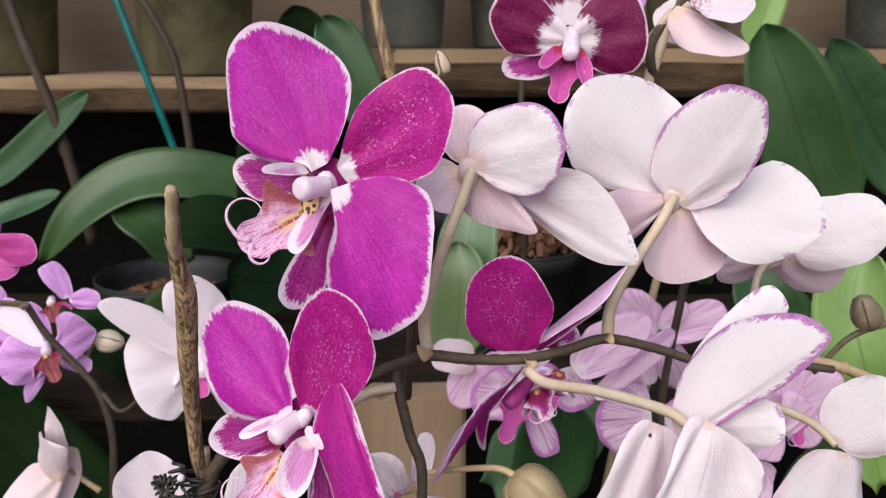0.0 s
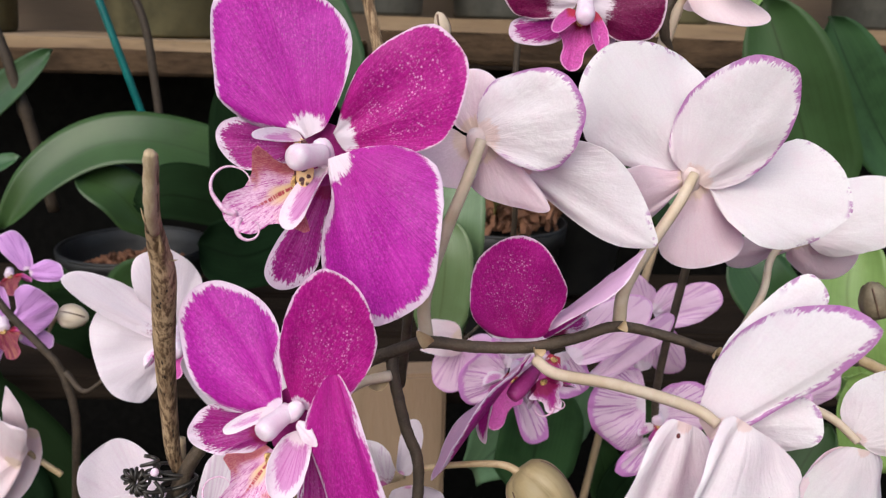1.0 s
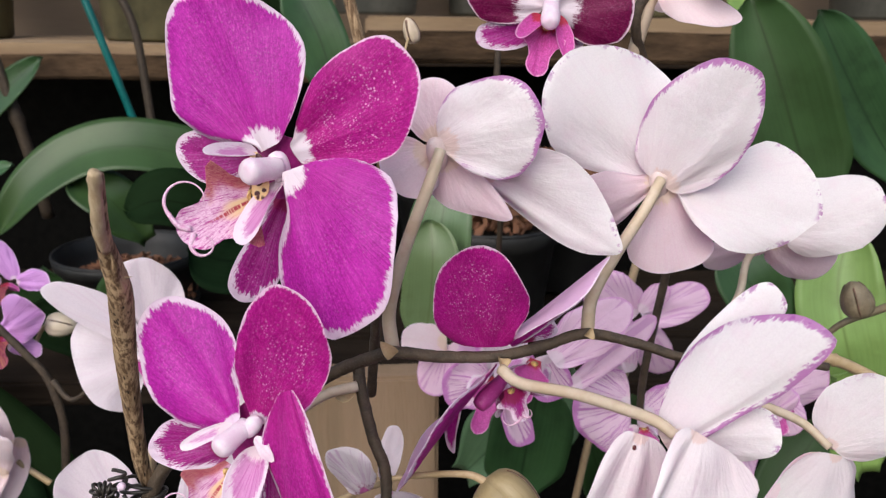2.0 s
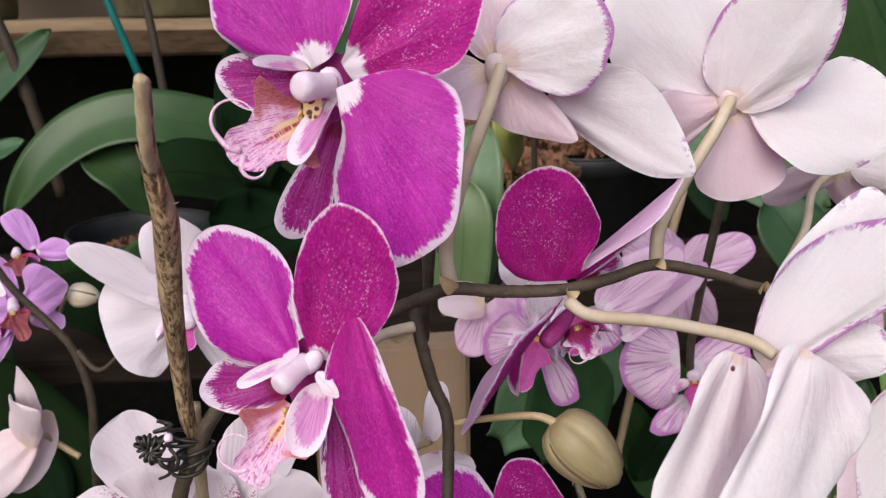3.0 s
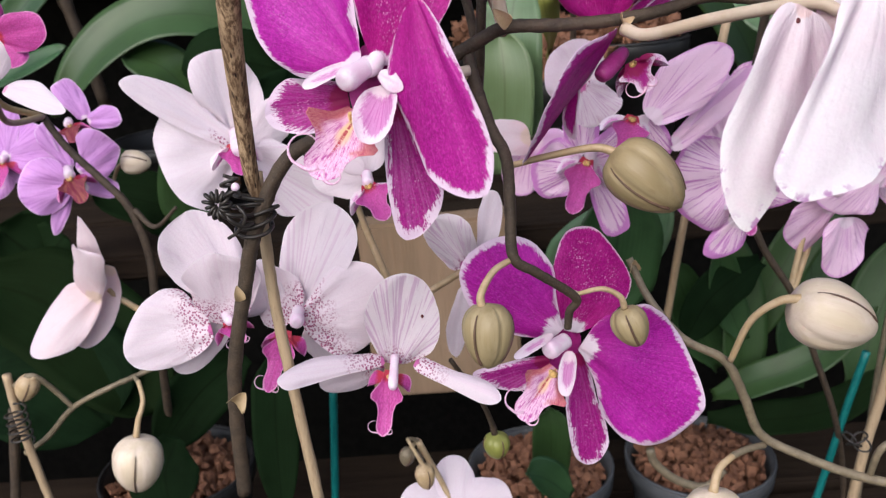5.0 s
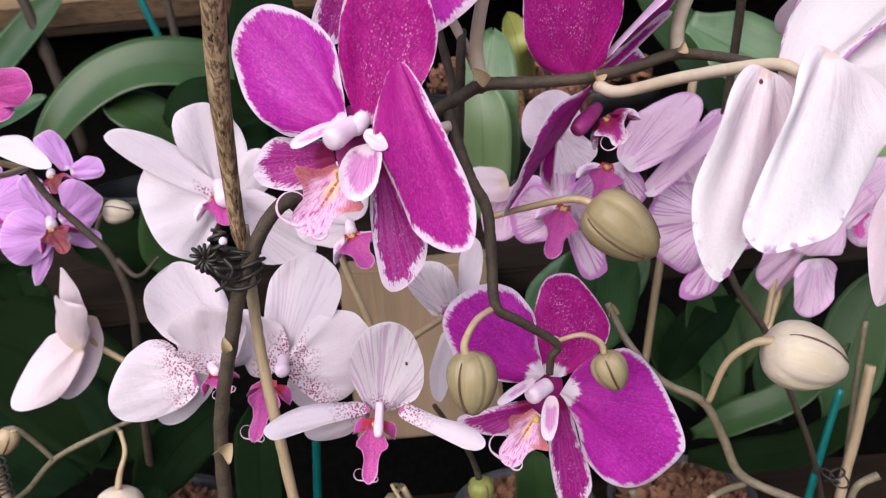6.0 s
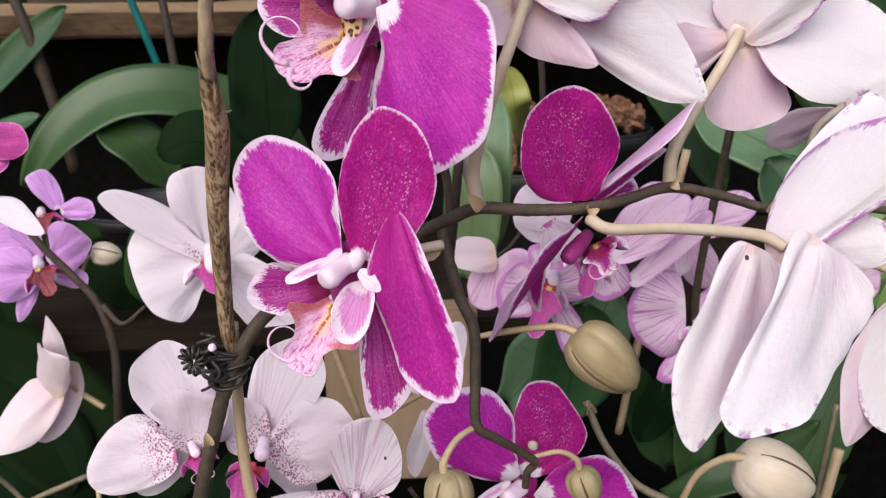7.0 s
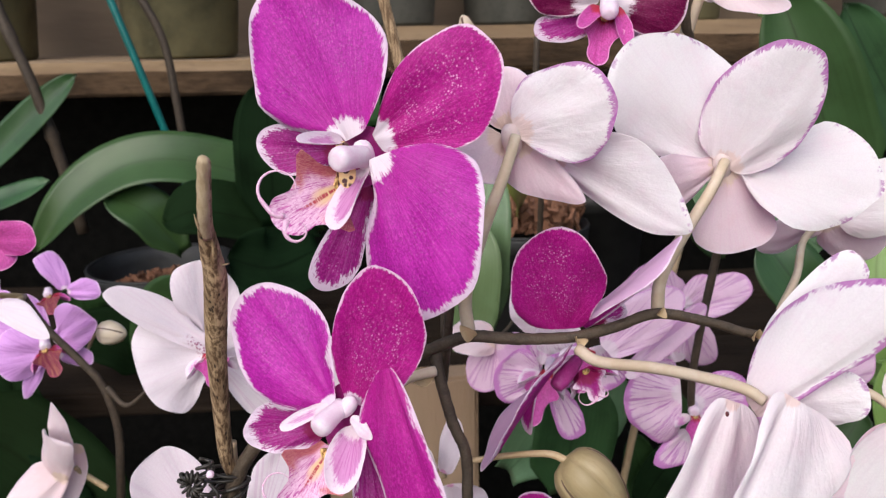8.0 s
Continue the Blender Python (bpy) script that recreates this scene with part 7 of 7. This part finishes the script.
# ---- pots and bark ----
def pot(label, rim, radius, height, paint, chips=0, seed=0, fill=-0.2):
    """A plant pot with a rolled rim, open at the top; rim: the middle of its opening."""
    x, y, z = rim
    th = thing("plant_pot", (x, y, z - height), label, "plant pot", "plant pots")
    profile = [(radius * 0.74, 0.0), (radius * 0.78, 0.004), (radius * 0.94, height * 0.82), (radius * 1.0, height * 0.84), (radius * 1.02, height * 0.98), (radius * 0.995, height), (radius * 0.955, height * 0.985), (radius * 0.92, height * 0.8), (radius * 0.72, height * 0.08), (0.001, height * 0.07)]
    n = 40
    verts = [(r * math.cos(2 * math.pi * k / n), r * math.sin(2 * math.pi * k / n), h) for r, h in profile for k in range(n)]
    faces = [(i * n + k, i * n + (k + 1) % n, (i + 1) * n + (k + 1) % n, (i + 1) * n + k) for i in range(len(profile) - 1) for k in range(n)]
    faces.append(tuple(range(n - 1, -1, -1)))
    put("pot_wall", mesh_of("pot_wall", verts, faces, (paint,)), th)
    lip_ring = [(radius * (1.0 + 0.025 * math.cos(b)) * math.cos(2 * math.pi * k / n), radius * (1.0 + 0.025 * math.cos(b)) * math.sin(2 * math.pi * k / n), height + radius * 0.025 * math.sin(b)) for b in [2 * math.pi * q / 8 for q in range(8)] for k in range(n)]
    ring_faces = [(q * n + k, q * n + (k + 1) % n, (q + 1) % 8 * n + (k + 1) % n, (q + 1) % 8 * n + k) for q in range(8) for k in range(n)]
    put("rim", mesh_of("rim", lip_ring, ring_faces, (paint,)), th)
    if chips:
        rng = random.Random(seed)
        heap = thing("bark_chips", (x, y, z + height * fill), "reddish brown bark chips filling the pot", "bark chips", "", "stuff")
        verts, faces = [], []
        for i in range(chips * 2):
            r, a = radius * 0.86 * math.sqrt(rng.random()), rng.uniform(0, 6.3)
            m = pose(r * math.cos(a), r * math.sin(a), rng.uniform(-0.012, 0.012) + 0.018 * (1 - (r / radius) ** 2), rng.uniform(0, 360), rng.uniform(0, 360), rng.uniform(0, 360))
            w, d, h = rng.uniform(0.0025, 0.008), rng.uniform(0.0018, 0.005), rng.uniform(0.001, 0.003)
            base = len(verts)
            for sx, sy, sz in ((-1, -1, -1), (1, -1, -1), (1, 1, -1), (-1, 1, -1), (-1, -1, 1), (1, -1, 1), (1, 1, 1), (-1, 1, 1)):
                verts.append(m @ Vector((sx * w * rng.uniform(0.6, 1), sy * d * rng.uniform(0.6, 1), sz * h * rng.uniform(0.5, 1))))
            faces += [tuple(base + k for k in f) for f in ((3, 2, 1, 0), (4, 5, 6, 7), (0, 1, 5, 4), (1, 2, 6, 5), (2, 3, 7, 6), (3, 0, 4, 7))]
        put("chips", mesh_of("chips", verts, faces, (bark_brown,), None, False), heap)
        bm = bmesh.new()
        bmesh.ops.create_circle(bm, cap_ends=True, segments=24, radius=radius * 0.9, matrix=Matrix.Translation((0, 0, -0.012)))
        part("fines", bm, soil_dark, heap)
    return th


pot("grey-black plastic pot with thin rim, bark filled", (0.0295, 0.6200, 0.5886), 0.062, 0.10, pot_black, 380, 1)
pot("grey-black plastic pot with thin rim, bark filled", (0.1678, 0.6200, 0.5876), 0.062, 0.10, pot_black, 380, 2)
pot("dark plastic pot holding bark", (0.0786, 0.8400, 0.8960), 0.07, 0.11, pot_dark, 380, 3, fill=0.06)
pot("dark plastic pot heaped with bark", (0.0489, 0.9400, 0.9208), 0.075, 0.12, pot_dark, 420, 6, fill=0.06)
pot("dark plastic pot heaped with bark", (0.1735, 0.9600, 0.9125), 0.075, 0.12, pot_dark, 420, 7, fill=0.06)
pot("dark plastic pot holding bark", (-0.2856, 0.6200, 0.6124), 0.065, 0.10, pot_dark, 380, 4)
pot("dark plastic pot holding bark", (-0.3000, 0.8500, 0.8600), 0.075, 0.073, pot_dark, 420, 5, fill=-0.6)
pot("algae-stained greenish clay pot on the shelf", (-0.331, 1.12, 1.275), 0.088, 0.21, pot_green)
pot("algae-stained greenish clay pot on the shelf", (-0.60, 1.13, 1.275), 0.088, 0.21, pot_green)
pot("dark grey plastic pot on the shelf", (-0.055, 1.15, 1.28), 0.068, 0.18, pot_grey)
pot("dark grey plastic pot on the shelf", (0.10, 1.24, 1.28), 0.07, 0.18, pot_grey)
pot("dark grey plastic pot on the shelf", (0.62, 1.14, 1.28), 0.08, 0.18, pot_grey)
pot("dark grey plastic pot on the shelf", (0.36, 1.24, 1.28), 0.07, 0.18, pot_green)


# ---- staging, shelf and ground ----
def board(name, label, centre, size, paint, kind="", category="plank", turn=0.0, group="", seed=0):
    """A sawn board with slightly worn edges."""
    bm = bmesh.new()
    bmesh.ops.create_cube(bm, size=1.0, matrix=Matrix.Diagonal((*size, 1)))
    bmesh.ops.subdivide_edges(bm, edges=[e for e in bm.edges if abs(e.verts[0].co.x - e.verts[1].co.x) > 1e-6], cuts=24)
    bmesh.ops.bevel(bm, geom=[e for e in bm.edges if e.is_boundary or len(e.link_faces) == 2 and e.calc_face_angle(0) > 1], offset=0.003, segments=2, affect="EDGES")
    rng = random.Random(seed)
    for v in bm.verts:
        n = noise.noise(Vector((v.co.x * 9 + seed, v.co.y * 9, v.co.z * 9)))
        v.co.z += 0.003 * n
        v.co.y += 0.003 * noise.noise(Vector((v.co.x * 7 + seed + 5, v.co.z * 9, 0)))
    ob = part(name, bm, paint, None)
    ob.matrix_basis = pose(*centre, 0, 0, turn)
    return tagged(ob, label, category, group, kind)


def ground():
    bm = bmesh.new()
    bmesh.ops.create_grid(bm, x_segments=60, y_segments=60, size=30)
    for v in bm.verts:
        v.co.z += 0.02 * noise.noise(v.co * 0.7)
    ob = part("ground", bm, soil_dark, None)
    tagged(ob, "earth floor under the staging, darkened for shade", "ground", "", "structure")


ground()

board("shelf_plank", "weathered sawn plank of the back shelf with worn edge", (-0.66, 1.135, 1.048), (1.16, 0.27, 0.032), old_wood, seed=1, group="shelf planks")
board("shelf_plank", "weathered sawn plank of the back shelf with worn edge", (0.66, 1.125, 1.084), (1.44, 0.25, 0.028), old_wood, seed=2, group="shelf planks")
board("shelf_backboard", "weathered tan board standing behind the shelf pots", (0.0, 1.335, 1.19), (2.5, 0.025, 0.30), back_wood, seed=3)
board("shelf_batten", "brown sawn batten under the shelf plank", (0.66, 1.035, 1.057), (1.44, 0.05, 0.024), old_wood, seed=4)
# strips added over the plank fronts to paint them darker than the tops
board("shelf_fascia", "added strip on the plank's front, dark with dirt and painted shade", (-0.66, 0.990, 1.038), (1.16, 0.014, 0.028), edge_wood, seed=14, group="shelf fascias")
board("shelf_fascia", "added strip on the plank's front, dark with dirt and painted shade", (0.66, 0.990, 1.065), (1.44, 0.014, 0.034), edge_wood, seed=15, group="shelf fascias")
# staging planks, their shade put into a dark wood colour
board("staging_plank", "plank of the middle staging step, darkened for shade", (0.0, 0.735, 0.775), (2.6, 0.10, 0.024), shade_wood, seed=5, group="staging planks")
board("staging_plank", "plank of the middle staging step, darkened for shade", (0.0, 0.85, 0.775), (2.6, 0.10, 0.024), shade_wood, seed=6, group="staging planks")
board("staging_plank", "plank of the middle staging step, darkened for shade", (0.0, 0.965, 0.775), (2.6, 0.10, 0.024), shade_wood, seed=7, group="staging planks")
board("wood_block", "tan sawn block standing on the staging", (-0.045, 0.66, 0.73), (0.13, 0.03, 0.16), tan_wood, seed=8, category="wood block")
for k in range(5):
    board("staging_plank", "plank of the lower staging step, darkened for shade", (0.0, 0.30 + 0.115 * k, 0.475), (2.6, 0.10, 0.024), shade_wood, seed=10 + k, group="staging planks")
# sheet added under the shelf to stand in for the shade there
board("shade_curtain", "added black sheet painting the deep shade under the shelf", (0, 1.38, 0.51), (4, 0.004, 1.02), void_black, "", "shade cloth", seed=21)
# wall added beyond the shelf so that the void there stays dark
board("back_wall", "added dark wall keeping the void behind the shelf black", (0, 2.2, 1.0), (8, 0.06, 2.6), shade_wood, "structure", "wall", seed=20)
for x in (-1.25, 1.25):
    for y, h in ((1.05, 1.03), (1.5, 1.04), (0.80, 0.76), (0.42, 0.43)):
        board("staging_post", "dark wooden post carrying the staging", (x, y, h / 2), (0.06, 0.06, h), shade_wood, seed=30, group="staging posts")

for x in (-1.25, 1.25):
    board("staging_bearer", "dark wooden bearer under the lower staging planks", (x, 0.53, 0.4465), (0.06, 0.62, 0.033), shade_wood, seed=31, group="staging bearers")
# low walls out of view, added to block light from the horizon
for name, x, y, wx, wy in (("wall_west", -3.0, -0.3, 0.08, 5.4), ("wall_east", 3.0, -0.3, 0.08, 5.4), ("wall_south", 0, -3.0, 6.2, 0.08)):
    board(name, "unseen plain dark wall added to cut low sky light", (x, y, 0.45), (wx, wy, 0.9), shade_wood, "structure", "wall", seed=40)
